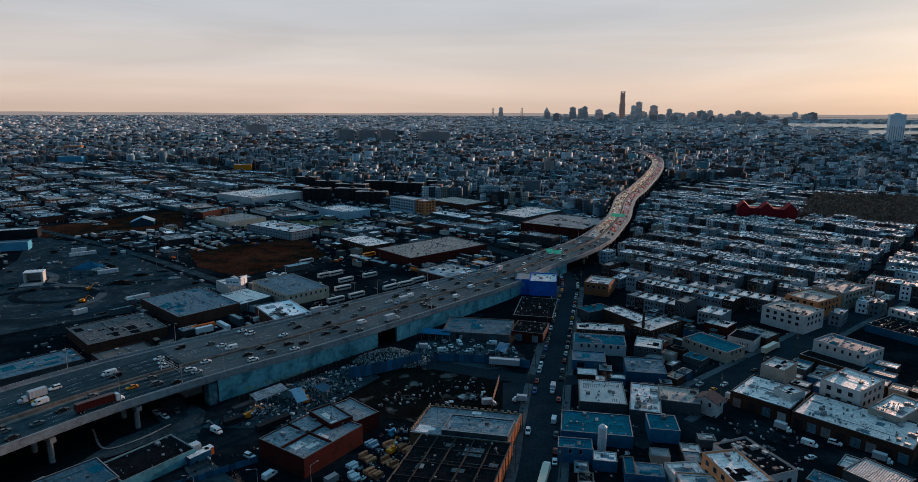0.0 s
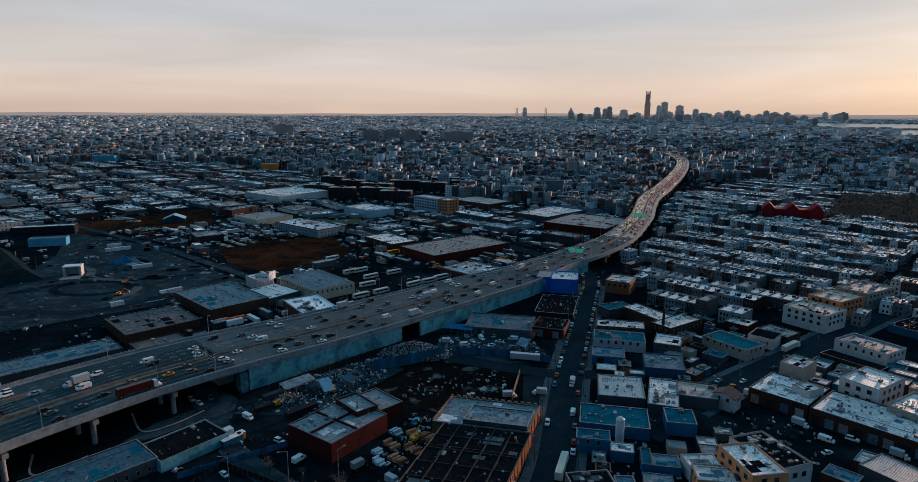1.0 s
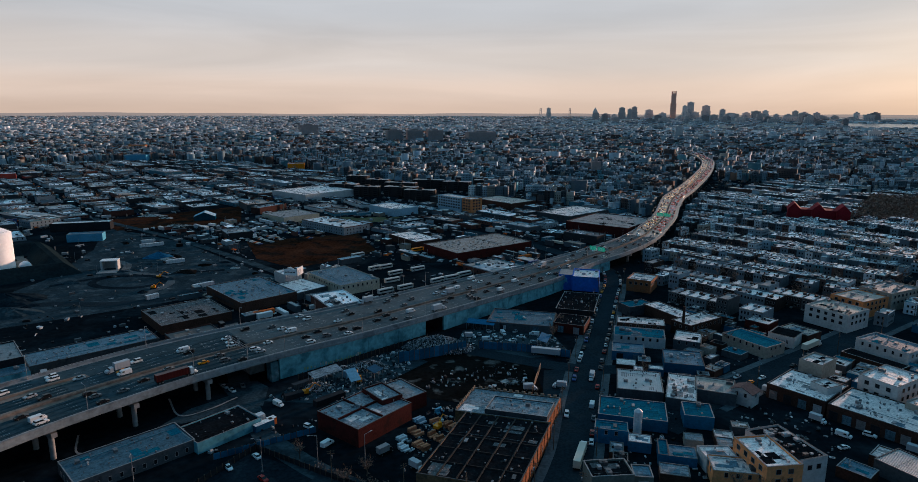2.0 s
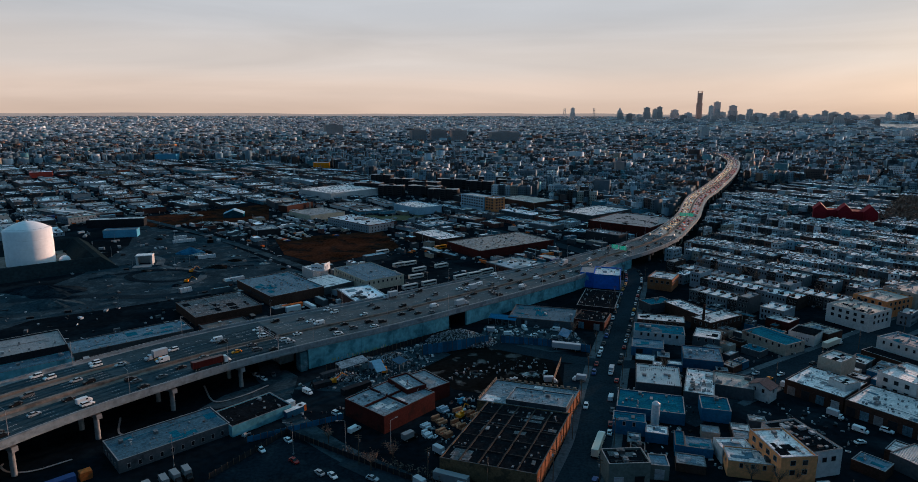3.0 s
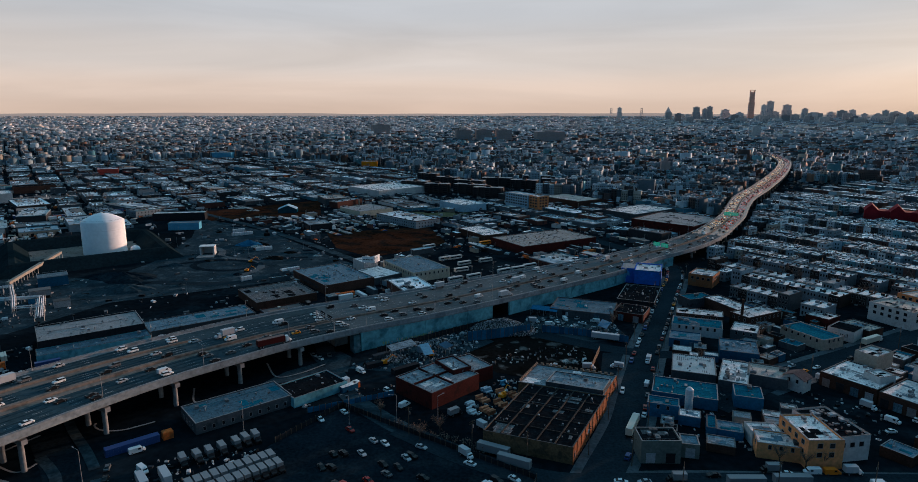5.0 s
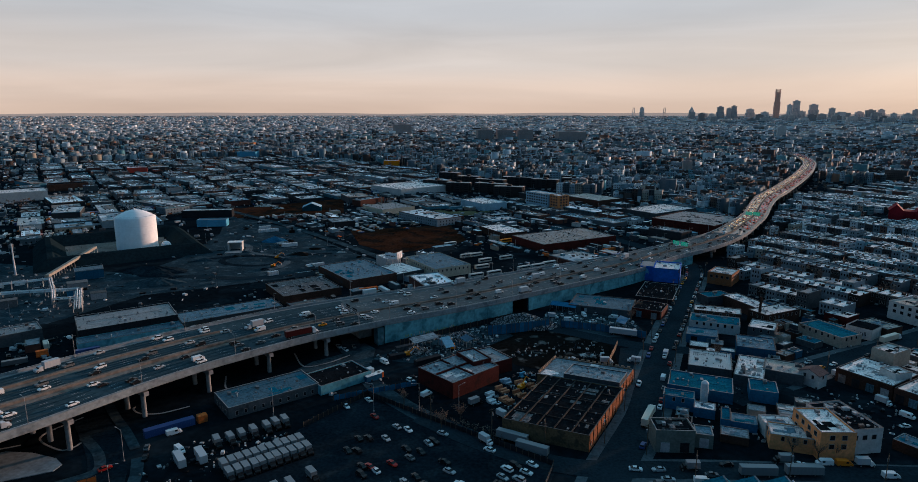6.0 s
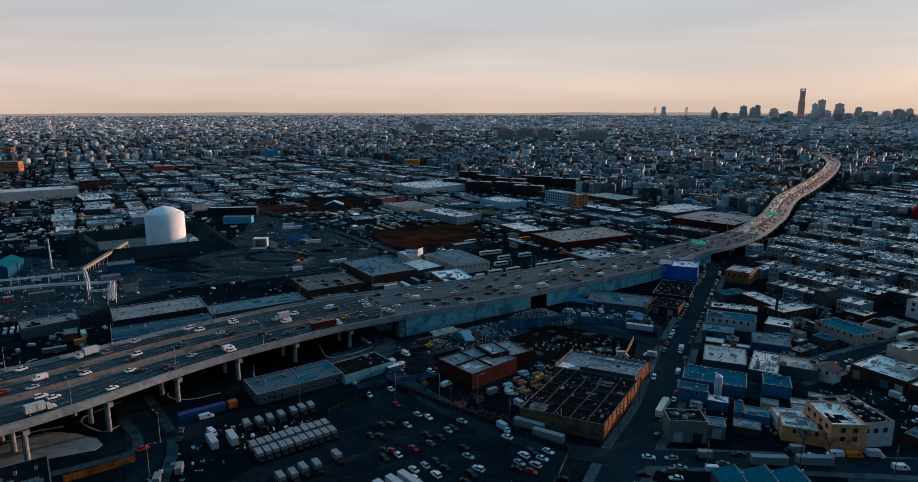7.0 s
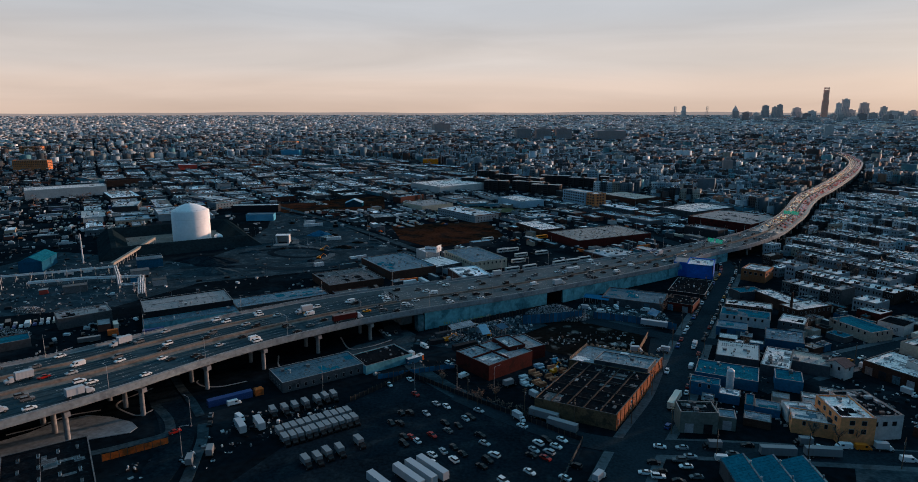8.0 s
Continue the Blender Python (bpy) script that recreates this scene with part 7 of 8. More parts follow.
sheet("ground_lot", [(-420, 610), (-300, 540), (-195, 445), (-160, 418), (-215, 355), (-300, 285), (-330, 300), (-330, 400), (-360, 500)], 0.04, "gravel", "blue-grey gravel yard of the works", "yard")
sheet("ground_lot", [(-470, 190), (-470, 350), (-335, 345), (-285, 300), (-300, 235), (-380, 180)], 0.035, "gravel", "blue-grey gravel of the gas works", "yard")
ribbon("road", [(-330, 330), (-290, 345), (-240, 352), (-190, 384), (-150, 416)], 9, 0.1, "asphalt", "worn works road")
loop = [(-268 + 25 * math.cos(radians(k * 30)), 402 + 17 * math.sin(radians(k * 30))) for k in range(13)]
ribbon("road", loop, 5.5, 0.12, "asphalt_dark", "dark oval haul track")
ribbon("road", [(-330, 470), (-300, 452), (-286, 430), (-256, 420), (-236, 400), (-240, 370)], 6, 0.11, "pavement", "pale dusty haul track")
rr = random.Random(55)
for k in range(9):      # crossing haul tracks
    x, y, a = rr.uniform(-380, -230), rr.uniform(340, 540), rr.uniform(0, 360)
    line = []
    for i in range(6):
        if not inside(x, y, [(-430, 625), (-300, 540), (-190, 445), (-165, 420), (-215, 360), (-300, 300), (-320, 380), (-345, 480)]):
            break
        line.append((x, y))
        a += rr.uniform(-35, 35)
        x, y = x + 24 * math.cos(radians(a)), y + 24 * math.sin(radians(a))
    if len(line) > 2:
        ribbon("road", line, rr.uniform(3.5, 6), 0.06 + 0.006 * k, rr.choice(("asphalt_dark", "asphalt_worn", "asphalt_dark")), "rutted haul track across the works yard")
k = 0
while k < 34:
    x, y = rr.uniform(-420, -170), rr.uniform(320, 600)
    if inside(x, y, [(-430, 625), (-300, 540), (-190, 445), (-165, 420), (-215, 360), (-300, 300), (-320, 380), (-345, 480)]):
        mound("earth_mound", x, y, rr.uniform(2, 7), rr.uniform(1.5, 4), rr.uniform(0.5, 1.8), rr.choice(("rubble_pale", "dirt", "gravel", "asphalt_dark", "dirt")), "small heap of stone and earth in the yard", k)
        k += 1
ob = tagged(empty("loading_house", -303, 436, 0, 20), "white loading house with a dark open bay", "hut")
part("wall", Geo().box(-6, -4, 0, -4.6, 4, 7).box(4.6, -4, 0, 6, 4, 7).box(-4.6, 3.2, 0, 4.6, 4, 7), "render_white", ob)
part("roof", Geo().box(-6.2, -4.2, 7, 6.2, 4.2, 7.6), "felt_white", ob)
part("slab", Geo().box(-6.5, -15, 0, 7, -4.3, 0.5), "concrete", ob, "pale loading slab")
mound("earth_mound", -288, 478, 12, 8, 5, "paint_blue", "heap under a deep blue tarpaulin", 2)
mound("earth_mound", -274, 470, 10, 5, 2.5, "rubble_pale", "low heap of pale rubble", 3)
mound("earth_mound", -320, 352, 26, 14, 5, "asphalt_dark", "long dark heap of crushed stone", 5)
mound("earth_mound", -296, 326, 18, 10, 4, "gravel", "dark heap of crushed stone", 6)
mound("earth_mound", -346, 622, 15, 9, 2.0, "rubble_pale", "low spread of pale rubble", 7)
mound("earth_mound", -411, 684, 16, 10, 2.2, "rubble_pale", "low spread of pale rubble", 8)
mound("earth_mound", -385, 668, 8, 6, 1.8, "rubble_pale", "low spread of pale rubble", 9)
mound("rubble_mound", -3, 239, 6, 3, 0.5, "rubble_pale", "low spread of pale rubble in the dirt lot", 11)
mound("rubble_mound", 4, 252, 5, 3, 0.6, "rubble_pale", "low spread of pale rubble in the dirt lot", 12)
mound("earth_mound", -240, 432, 9, 6, 2.0, "dirt", "low heap of dark earth", 10)
ob = tagged(empty("teal_shed", -338, 665, 0, 20), "gabled shed of teal corrugated metal", "shed")
part("wall", Geo().prism([(-11, 0), (11, 0), (11, 4.5), (0, 9), (-11, 4.5)], -8, 8, m=pose(0, 0, 0, 90, 0, 0)), "felt_teal", ob)
part("roof", Geo().add([(-11.4, -8.4, 4.5), (-11.4, 8.4, 4.5), (0, 8.4, 9.2), (0, -8.4, 9.2), (11.4, -8.4, 4.5), (11.4, 8.4, 4.5)], [(0, 3, 2, 1), (3, 4, 5, 2)]), "paint_paleblue", ob)
for x, y, rot, ln in ((-208, 393, 50, 14.5), (-228, 363, 52, 8), (-316, 610, -40, 30), (-296, 626, -40, 24), (-262, 650, -40, 26), (-264, 460, 38, 14), (-318, 520, 40, 20), (-330, 535, 40, 12)):
    ob = tagged(empty("storage_container", x, y, 0, rot), "long pale steel container in the works yard", "container")
    part("body", Geo().box(-ln / 2, -1.3, 0.15, ln / 2, 1.3, 3.0), "pipe_white", ob)
    for k in range(int(ln / 2.4) + 1):
        part("rib", Geo().box(-ln / 2 + 2.4 * k * 0.98, -1.36, 0.15, -ln / 2 + 2.4 * k * 0.98 + 0.12, 1.36, 3.06), "machine", ob)
for x, y, rot in ((-252, 414, 30), (-240, 386, 10)):
    digger(x, y, rot, "excavator standing in the works yard")
ob = tagged(empty("works_mast", -415, 322), "tall white steel mast at the gas works", "mast")
part("mast", Geo().cone((0, 0, 0), (0, 0, 24), 0.8, 0.4, 10), "pipe_white", ob)
part("base", Geo().box(-1.5, -1.5, 0, 1.5, 1.5, 0.6), "concrete", ob)
ob = tagged(empty("pump_house", -356, 328, 0, 46), "blue-grey pump house with a roof rail", "cabin")
part("wall", Geo().box(-9, -6, 0, 9, 6, 6.5), "paint_blue", ob)
part("roof", Geo().box(-9.2, -6.2, 6.5, 9.2, 6.2, 6.9), "felt_blue", ob)
g = Geo()
for x0, y0, x1, y1 in ((-9, -6, 9, -6), (9, -6, 9, 6), (-9, 6, 9, 6), (-9, -6, -9, 6)):
    g.cone((x0, y0, 7.9), (x1, y1, 7.9), 0.07, 0.07, 4).cone((x0, y0, 6.9), (x0, y0, 7.9), 0.07, 0.07, 4)
part("roof_rail", g, "steel", ob)

# ---- traffic on the expressway ----
rng = random.Random(77)
RED_AT = near_run(-128, 215) + 5
busy = []


def set_on_road(ob, s, o, back, group="traffic on the expressway"):
    p, d, left = along(s)
    q = p + left * o
    rot = math.degrees(math.atan2(d.y, d.x)) + (180 if back else 0)
    busy.append((s, o))
    return place(ob, q.x, q.y, rise(s) + 0.03, rot, group, math.degrees(math.atan2(rise(s - 2) - rise(s + 2), 4)) * (-1 if back else 1))


for ob, s, lane in ((TRUCK_RED, RED_AT, LANES_OUT[0]), (VAN_WHITE, 212, LANES_OUT[1]), (TRUCK_BOX, 136, LANES_OUT[0]), (CARS[0], 160, LANES_OUT[0]), (CARS[1], 184, LANES_OUT[0]), (CARS[0], 118, LANES_OUT[0])):
    set_on_road(ob, s, lane(s), False)
for ob, s, lane in ((TRUCK_BOX, 172, LANES_RAMP[1]), (VAN_WHITE, 148, LANES_BACK[3]), (TRUCK_BOX, 380, LANES_BACK[3]), (CARS[9], 250, LANES_BACK[1]), (CARS[9], 275, LANES_OUT[2])):
    set_on_road(ob, s, lane(s), True)
for lanes, back, s_end in ((LANES_OUT, False, 720), (LANES_BACK, True, 720), (LANES_RAMP, True, 235)):
    for lane in lanes:
        s = rng.uniform(8, 26)
        while s < s_end:
            o = lane(s)
            if not any(abs(s - b) < 15 and abs(o - q) < 3 for b, q in busy):
                c = VAN_WHITE if rng.random() < 0.06 else TRUCK_BOX if rng.random() < 0.03 else rng.choice(CARS[:8] if rng.random() < 0.93 else CARS)
                if c is TRUCK_BOX and any(abs(s - b) < 22 and abs(o - q) < 3 for b, q in busy):
                    c = CARS[2]
                if s > 260 and c in CARS:
                    c = CARS_FAR[CARS.index(c)]
                set_on_road(c, s, o + rng.uniform(-0.3, 0.3), back)
            s += rng.choice((9, 12, 17, 24, 36)) * rng.uniform(0.8, 1.25)
# far traffic, too small to tell apart
far_cars = {k: Geo() for k in ("car_white", "car_black", "car_silver", "car_red", "head_lamp", "tail_lamp")}
for lane in range(6):
    s = 722 + rng.uniform(0, 10)
    while s < END - 5:
        p, d, left = along(s)
        w, mid = widths(s)
        o = 2.6 + (mid - 4.2) * (lane + 0.5) / 3 if lane < 3 else mid + 1.4 + (w - mid - 3.0) * (lane - 2.5) / 3
        q = p + left * o
        m = pose(q.x, q.y, rise(s), 0, 0, math.degrees(math.atan2(d.y, d.x)))
        g = far_cars[rng.choice(("car_white", "car_white", "car_black", "car_silver", "car_silver", "car_black", "car_black", "car_white", "car_silver", "car_red"))]
        g.box(-2.2, -0.9, 0.3, 2.2, 0.9, 0.95, m)
        g.box(-1.5, -0.75, 0.95, 0.9, 0.75, 1.45, m)
        for y in (-0.62, 0.62):
            far_cars["tail_lamp" if lane < 3 else "head_lamp"].box(-2.27, y - 0.2, 0.55, -2.2, y + 0.2, 0.85, m)
        s += rng.uniform(7.5, 15)
far = tagged(empty("distant_traffic", 0, 0), "dense distant cars queueing on the viaduct", "cars", kind="stuff")
for k, g in far_cars.items():
    tagged(part("lamp" if "lamp" in k else "car", g, k, far), kind="stuff")

# small things scattered over yards, lots and back gardens: crates, skips, parked plant, huts
r = random.Random(87)
scatter, tall = Geo(), Geo()
n = 0
while n < 11000:
    q, a = 170 + 1500 * r.random() ** 1.35, r.uniform(-56, 40)
    x, y = q * math.sin(radians(a)), q * math.cos(radians(a)) - 30
    if y < 120 or q < 520 and right_of_road(x, y) or not off_road(x, y, 1.5) or y > 115 and min((p.x - x) ** 2 + (p.y - y) ** 2 for p in AVE) < 100:
        continue
    if any(abs((x - b[0]) * math.cos(b[4]) + (y - b[1]) * math.sin(b[4])) < b[2] + 1.5 and abs((y - b[1]) * math.cos(b[4]) - (x - b[0]) * math.sin(b[4])) < b[3] + 1.5 for b in TAKEN):
        continue
    n += 1
    if (inside(x, y, OPEN[3]) or inside(x, y, OPEN[-1])) and r.random() < 0.6:
        continue
    if inside(x, y, SCRUBS[0]) or inside(x, y, SCRUBS[1]) or inside(x, y, [(-103, 152), (-89, 183), (-60, 172), (-5, 145), (-12, 100), (-120, 60)]):
        continue
    m = pose(x, y, 0, 0, 0, DEG + r.choice((0, 90)) + r.gauss(0, 12))
    if q < 520 and r.random() < 0.55:
        continue
    w, d, h = r.choice(((0.4, 0.5, 0.6), (0.3, 1.5, 0.5), (0.6, 0.7, 0.8), (0.9, 2.0, 1.3), (0.2, 2.5, 0.4)) if q < 620 else ((0.5, 0.5, 0.8), (0.9, 0.6, 0.9), (1.0, 2.2, 1.4), (1.0, 2.2, 1.4), (1.2, 3.0, 2.4), (2.5, 0.4, 0.8), (0.4, 4.0, 0.5), (1.6, 2.4, 2.2), (0.3, 6.0, 2.0)))
    scatter.box(-w, -d, 0, w, d * r.uniform(0.5, 1), h * r.uniform(0.6, 1.2), m, bottom=False)
    if r.random() < 0.05:
        tall.cone((x, y, 0), (x, y, r.uniform(6, 10)), 0.13, 0.09, 4, False)
crowd = tagged(empty("yard_goods", 0, 0), "crates skips huts and plant scattered over yards and gardens", "clutter", kind="stuff")
tagged(part("item", scatter, "litter", crowd), kind="stuff")
tagged(part("pole", tall, "steel", crowd), kind="stuff")

# parked vehicles and containers that crowd the yards beyond the expressway
yard = {k: Geo() for k in ("car_white", "car_black", "car_silver", "car_grey", "car_blue", "paint_rust", "car_cream")}
r = random.Random(41)
PALETTE = ("car_white", "car_white", "car_white", "car_black", "car_silver", "car_silver", "car_grey", "car_blue", "paint_rust", "car_cream")


def parked(x, y, rot, size):
    m = pose(x, y, 0.04, 0, 0, rot)
    ge = yard[r.choice(PALETTE)]
    if size == 0:
        ge.box(-2.2, -0.9, 0.3, 2.2, 0.9, 0.95, m)
        ge.box(-1.5, -0.75, 0.95, 0.9, 0.75, 1.45, m)
    else:
        length = r.uniform(5, 13)
        ge.box(-length / 2, -1.25, 0.5, length / 2, 1.25, r.uniform(2.4, 3.7), m)


n = 0
while n < 1500:
    q, a = r.uniform(240, 1250), r.uniform(-56, 12)
    x, y = q * math.sin(radians(a)), q * math.cos(radians(a))
    if y > 130 and not right_of_road(x, y) and clear(x, y, 2.0):
        parked(x, y, DEG + r.choice((0, 90, 90, 0, 20)) + r.uniform(-5, 5), 0 if r.random() < 0.74 else 1)
        n += 1
# ranks of cars in the great lots
for x0, y0, rot, nx, ny, dx, dy in ((-640, 470, 38, 46, 3, 3.0, 14), (-600, 540, 38, 36, 3, 3.0, 11), (-560, 420, 38, 30, 2, 3.0, 12), (-300, 600, -40, 26, 3, 4.0, 12), (-250, 620, -40, 22, 2, 4.0, 14), (-330, 180, 46, 14, 2, 3.2, 7)):
    cx, cy = math.cos(radians(rot)), math.sin(radians(rot))
    for i, j in product(range(nx), range(ny)):
        if r.random() < 0.8:
            parked(x0 + i * dx * cx - j * dy * cy, y0 + i * dx * cy + j * dy * cx, rot + 90 + r.uniform(-4, 4), 0 if r.random() < 0.9 else 1)
lots = tagged(empty("parked_vehicles", 0, 0), "countless parked cars trucks and containers in the yards", "vehicles", kind="stuff")
for k, ge in yard.items():
    tagged(part("vehicle", ge, k, lots), kind="stuff")

# ---- lot, yards and streets ----
LOT_A = [(-92.3, 173.0), (-85.5, 180.7), (-77.9, 167.2), (-66.8, 161.1), (-61.8, 159.8), (-77.8, 149.5), (-74.4, 150.4), (-67.9, 151.7), (-78.6, 140.7), (-75.3, 141.1), (-58.4, 146.3), (-52.8, 145.5), (-51.6, 151.7), (-55.6, 140.9), (-70.1, 132.3), (-67.4, 132.6), (-64.4, 130.6), (-68.2, 127.1), (-60.3, 135.9), (-50.2, 130.0), (-53.0, 126.3), (-56.1, 123.0), (-54.0, 118.1), (-47.8, 121.8), (-45.9, 126.4)]
LOT_A_C = [0, 0, 8, 3, 0, 1, 2, 3, 1, 2, 1, 7, 3, 6, 1, 8, 0, 2, 8, 1, 3, 0, 0, 5, 1]
LOT_B = [(-50.1, 153.1), (-48.2, 159.8), (-29.1, 152.1), (-43.0, 140.8), (-40.0, 135.5), (-34.9, 128.6), (-36.3, 124.6), (-37.6, 120.4), (-13.1, 145.6), (-18.7, 143.6), (-21.2, 140.9), (-14.6, 140.4), (-21.9, 135.8), (-16.5, 135.7), (-22.4, 132.0), (-17.2, 131.5), (-21.1, 121.4), (-28.4, 113.6), (-6.7, 129.1), (-9.3, 121.1)]
LOT_B_C = [2, 3, 0, 1, 3, 5, 2, 7, 0, 2, 5, 0, 3, 10, 1, 8, 0, 5, 2, 0]
LOT_C = [(21.4, 150.1), (29.0, 151.4), (19.1, 138.6), (27.5, 142.5), (16.2, 131.2), (20.4, 130.0), (21.1, 133.4), (31.6, 146.0), (29.6, 138.9), (32.5, 133.2), (26.8, 129.1)]
LOT_C_C = [0, 3, 1, 4, 0, 5, 1, 3, 0, 6, 1]
rng = random.Random(3)
for spots, which, turn in ((LOT_A, LOT_A_C, -40), (LOT_B, LOT_B_C, -28), (LOT_C, LOT_C_C, 8)):
    for (x, y), k in zip(spots, which):
        place(CARS[k], x, y, 0.07 if turn != 8 else 0.2, turn + rng.uniform(-8, 8) + rng.choice((0, 180)), "parked cars")
# box trailers in a double row
for k in range(11):
    for j in range(2):
        x, y = -113.8 + 1.75 * k + 4.9 * j, 119.6 + 2.1 * k - 4.3 * j
        place(TRAILER, x + rng.uniform(-0.2, 0.2), y, 0.06, -41 + rng.uniform(-1.2, 1.2), "parked trailers")
for x, y in ( (-125.4, 133.4), (-121.7, 136.5), (-119.0, 139.5), (-116.2, 143.2), (-113.0, 147.1),
             (-111.0, 150.4), (-108.6, 153.0), (-89.6, 110.9), (-86.4, 113.9), (-94.3, 104.2), (-91.3, 106.9), (-82.3, 121.2)):
    place(TRAILER, x, y, 0.06, -41 + rng.uniform(-3, 3), "parked trailers")
for x, y in ((-58.4, 105.5), (-55.4, 109.0), (-52.5, 112.4), (-65, 99)):
    place(TRAILER_LONG, x, y, 0.06, -33, "parked trailers")
place(TRAILER_MID, -131.5, 120, 0.06, -41, "parked trailers")
place(TRAILER_MID, -126, 124, 0.06, -41, "parked trailers")
place(TRUCK_LONG, 29.8, 193.5, 0.18, 74, "trucks on the avenue")
place(TRUCK_SMALL, 40.9, 256, 0.18, 256, "trucks on the avenue")
place(VAN_WHITE, 37.8, 230, 0.18, 76, "trucks on the avenue")
place(TRUCK_SMALL, -30.3, 156, 0.16, -38, "trucks on the service road")
place(TRAILER_BLUE, -14, 153.5, 0.16, -17, "trucks on the service road")
place(TRAILER_BLUE, -22, 160, 0.16, -17, "trucks on the service road")
place(TRUCK_SMALL, 2.2, 124.5, 0.18, 66, "trucks on the avenue")
for ob, x, y, r in ((TRAILER, 38, 154, 190), (VAN_WHITE, 42.4, 147, 8), (TRAILER_BLUE, 61, 155, 10), (TRAILER, 70, 165.5, 190), (CARS[0], 76.5, 165, 10), (TRAILER_BLUE, 76, 158.6, 10), (VAN_WHITE, 85, 167.5, 190),
                    (VAN_ORANGE, 91.5, 168.4, 10), (TRUCK_SMALL, 99.5, 169.6, 10), (VAN_WHITE, 104, 163.5, 10), (CARS[1], 52, 159.6, 190), (CARS[6], 46, 152, 10)):
    place(ob, x, y, 0.2, r, "vehicles on the cross street")
for ob, x, y, r in ((TRUCK_SMALL, 117, 247, -46), (TRUCK_SMALL, 128.6, 232, -46), (TRUCK_SMALL, 125.5, 222, -46), (TRUCK_SMALL, 134.5, 225.5, -46), (VAN_WHITE, 129, 212, -44), (CARS[0], 124.6, 203, 20), (CARS[5], 139, 213, -40),
                    (TRUCK_SMALL, 149.3, 200, -44), (TRUCK_LONG, 164, 309, 40), (CARS[0], 119, 264, 220), (CARS[9], 112, 258.5, 40), (CARS[3], 108, 264, 220), (CARS[1], 140, 280, 40), (CARS[2], 152, 293, 220)):
    place(ob, x, y, 0.18, r, "vehicles at the market")
for x, y in ((-4.1, 310), (0.5, 314), (5.6, 304), (-7.8, 317), (10, 310), (-12.5, 312), (-1.5, 322), (7.5, 318), (17.4, 314), (-16, 306), (-20, 311), (-8, 304)):
    place(rng.choice((VAN_WHITE, VAN_WHITE, CARS[0], CARS[3], TRUCK_SMALL)), x, y, 0.06, rng.uniform(0, 360), "vehicles in the yard")
place(TRAILER_LONG, 22, 285, 0.14, -10, "vehicles in the yard")
place(TRUCK_SMALL, 24.5, 247, 0.1, 170, "vehicles in the yard")
place(TRUCK_SMALL, 14, 243.5, 0.1, 10, "vehicles in the yard")
for side, o in (("r", -5.3), ("l", 5.3)):
    pts = AVE
    gone = 0.0
    nxt = 40.0
    for a, b in zip(pts, pts[1:]):
        L = (b - a).length
        while gone + L > nxt:
            p = a + (b - a) * ((nxt - gone) / L)
            d = (b - a).normalized()
            if p.y > 165 and p.y < 455:
                q = p + Vector((-d.y, d.x, 0)) * o
                if not (p.y < 260 and rng.random() < 0.6):
                    place(rng.choice(CARS), q.x, q.y, 0.18, math.degrees(math.atan2(d.y, d.x)) + (180 if o > 0 else 0), "cars parked on the avenue")
            nxt += rng.uniform(6.5, 13)
        gone += L
# coaches in the bus yard
for k, (x, y) in enumerate(((-123, 494.7), (-81.1, 437.8), (-79.6, 416.4), (-65.9, 451.2), (-47.3, 419.2), (-37.6, 428.1), (-29.3, 438.9), (-79, 388.9), (-67.4, 399.7), (-94.2, 406.2), (-76, 520), (-99, 451), (-95.5, 453.5), (-92, 456))):
    place(BUS_YELLOW if k == 10 else BUS_WHITE, x, y, 0.05, 44 + rng.uniform(-4, 4), "coaches in the bus yard")

# ---- lamps, gantries, billboard ----
def street_lamp(h=10.5, arm=2.4):
    ob = tagged(empty("street_lamp", 0, 0), "slim grey steel street lamp", "street lamp")
    part("pole", Geo().cone((0, 0, 0), (0, 0, h), 0.14, 0.08, 8), "steel", ob)
    part("arm", Geo().cone((0, 0, h), (0, arm, h + 0.35), 0.06, 0.05, 6), "steel", ob)
    part("lamp_head", Geo().box(-0.16, arm - 0.4, h + 0.25, 0.16, arm + 0.4, h + 0.42), "machine", ob)
    part("base", Geo().box(-0.25, -0.25, 0, 0.25, 0.25, 0.5), "concrete", ob)
    return stock(ob)


LAMP = street_lamp()
LAMP_TALL = street_lamp(12, 2.8)
for s in range(20, 720, 41):
    p, d, left = along(s)
    rot = math.degrees(math.atan2(d.y, d.x))
    q = p + left * 0.35
    place(LAMP, q.x, q.y, rise(s), rot, "expressway lamps")
    q = p + left * (widths(s)[0] - 0.35)
    place(LAMP, q.x, q.y, rise(s), rot + 180, "expressway lamps")


def utility_pole():
    ob = tagged(empty("utility_pole", 0, 0), "brown timber utility pole with crossarms", "utility pole")
    part("pole", Geo().cone((0, 0, 0), (0, 0, 11.5), 0.17, 0.12, 7), "timber_pole", ob)
    for z in (10.2, 11.0):
        part("crossarm", Geo().box(-1.2, -0.06, z, 1.2, 0.06, z + 0.12), "timber_pole", ob)
    part("transformer", Geo().cone((0.35, 0, 8.6), (0.35, 0, 9.6), 0.28, 0.28, 8), "machine", ob)
    return stock(ob)


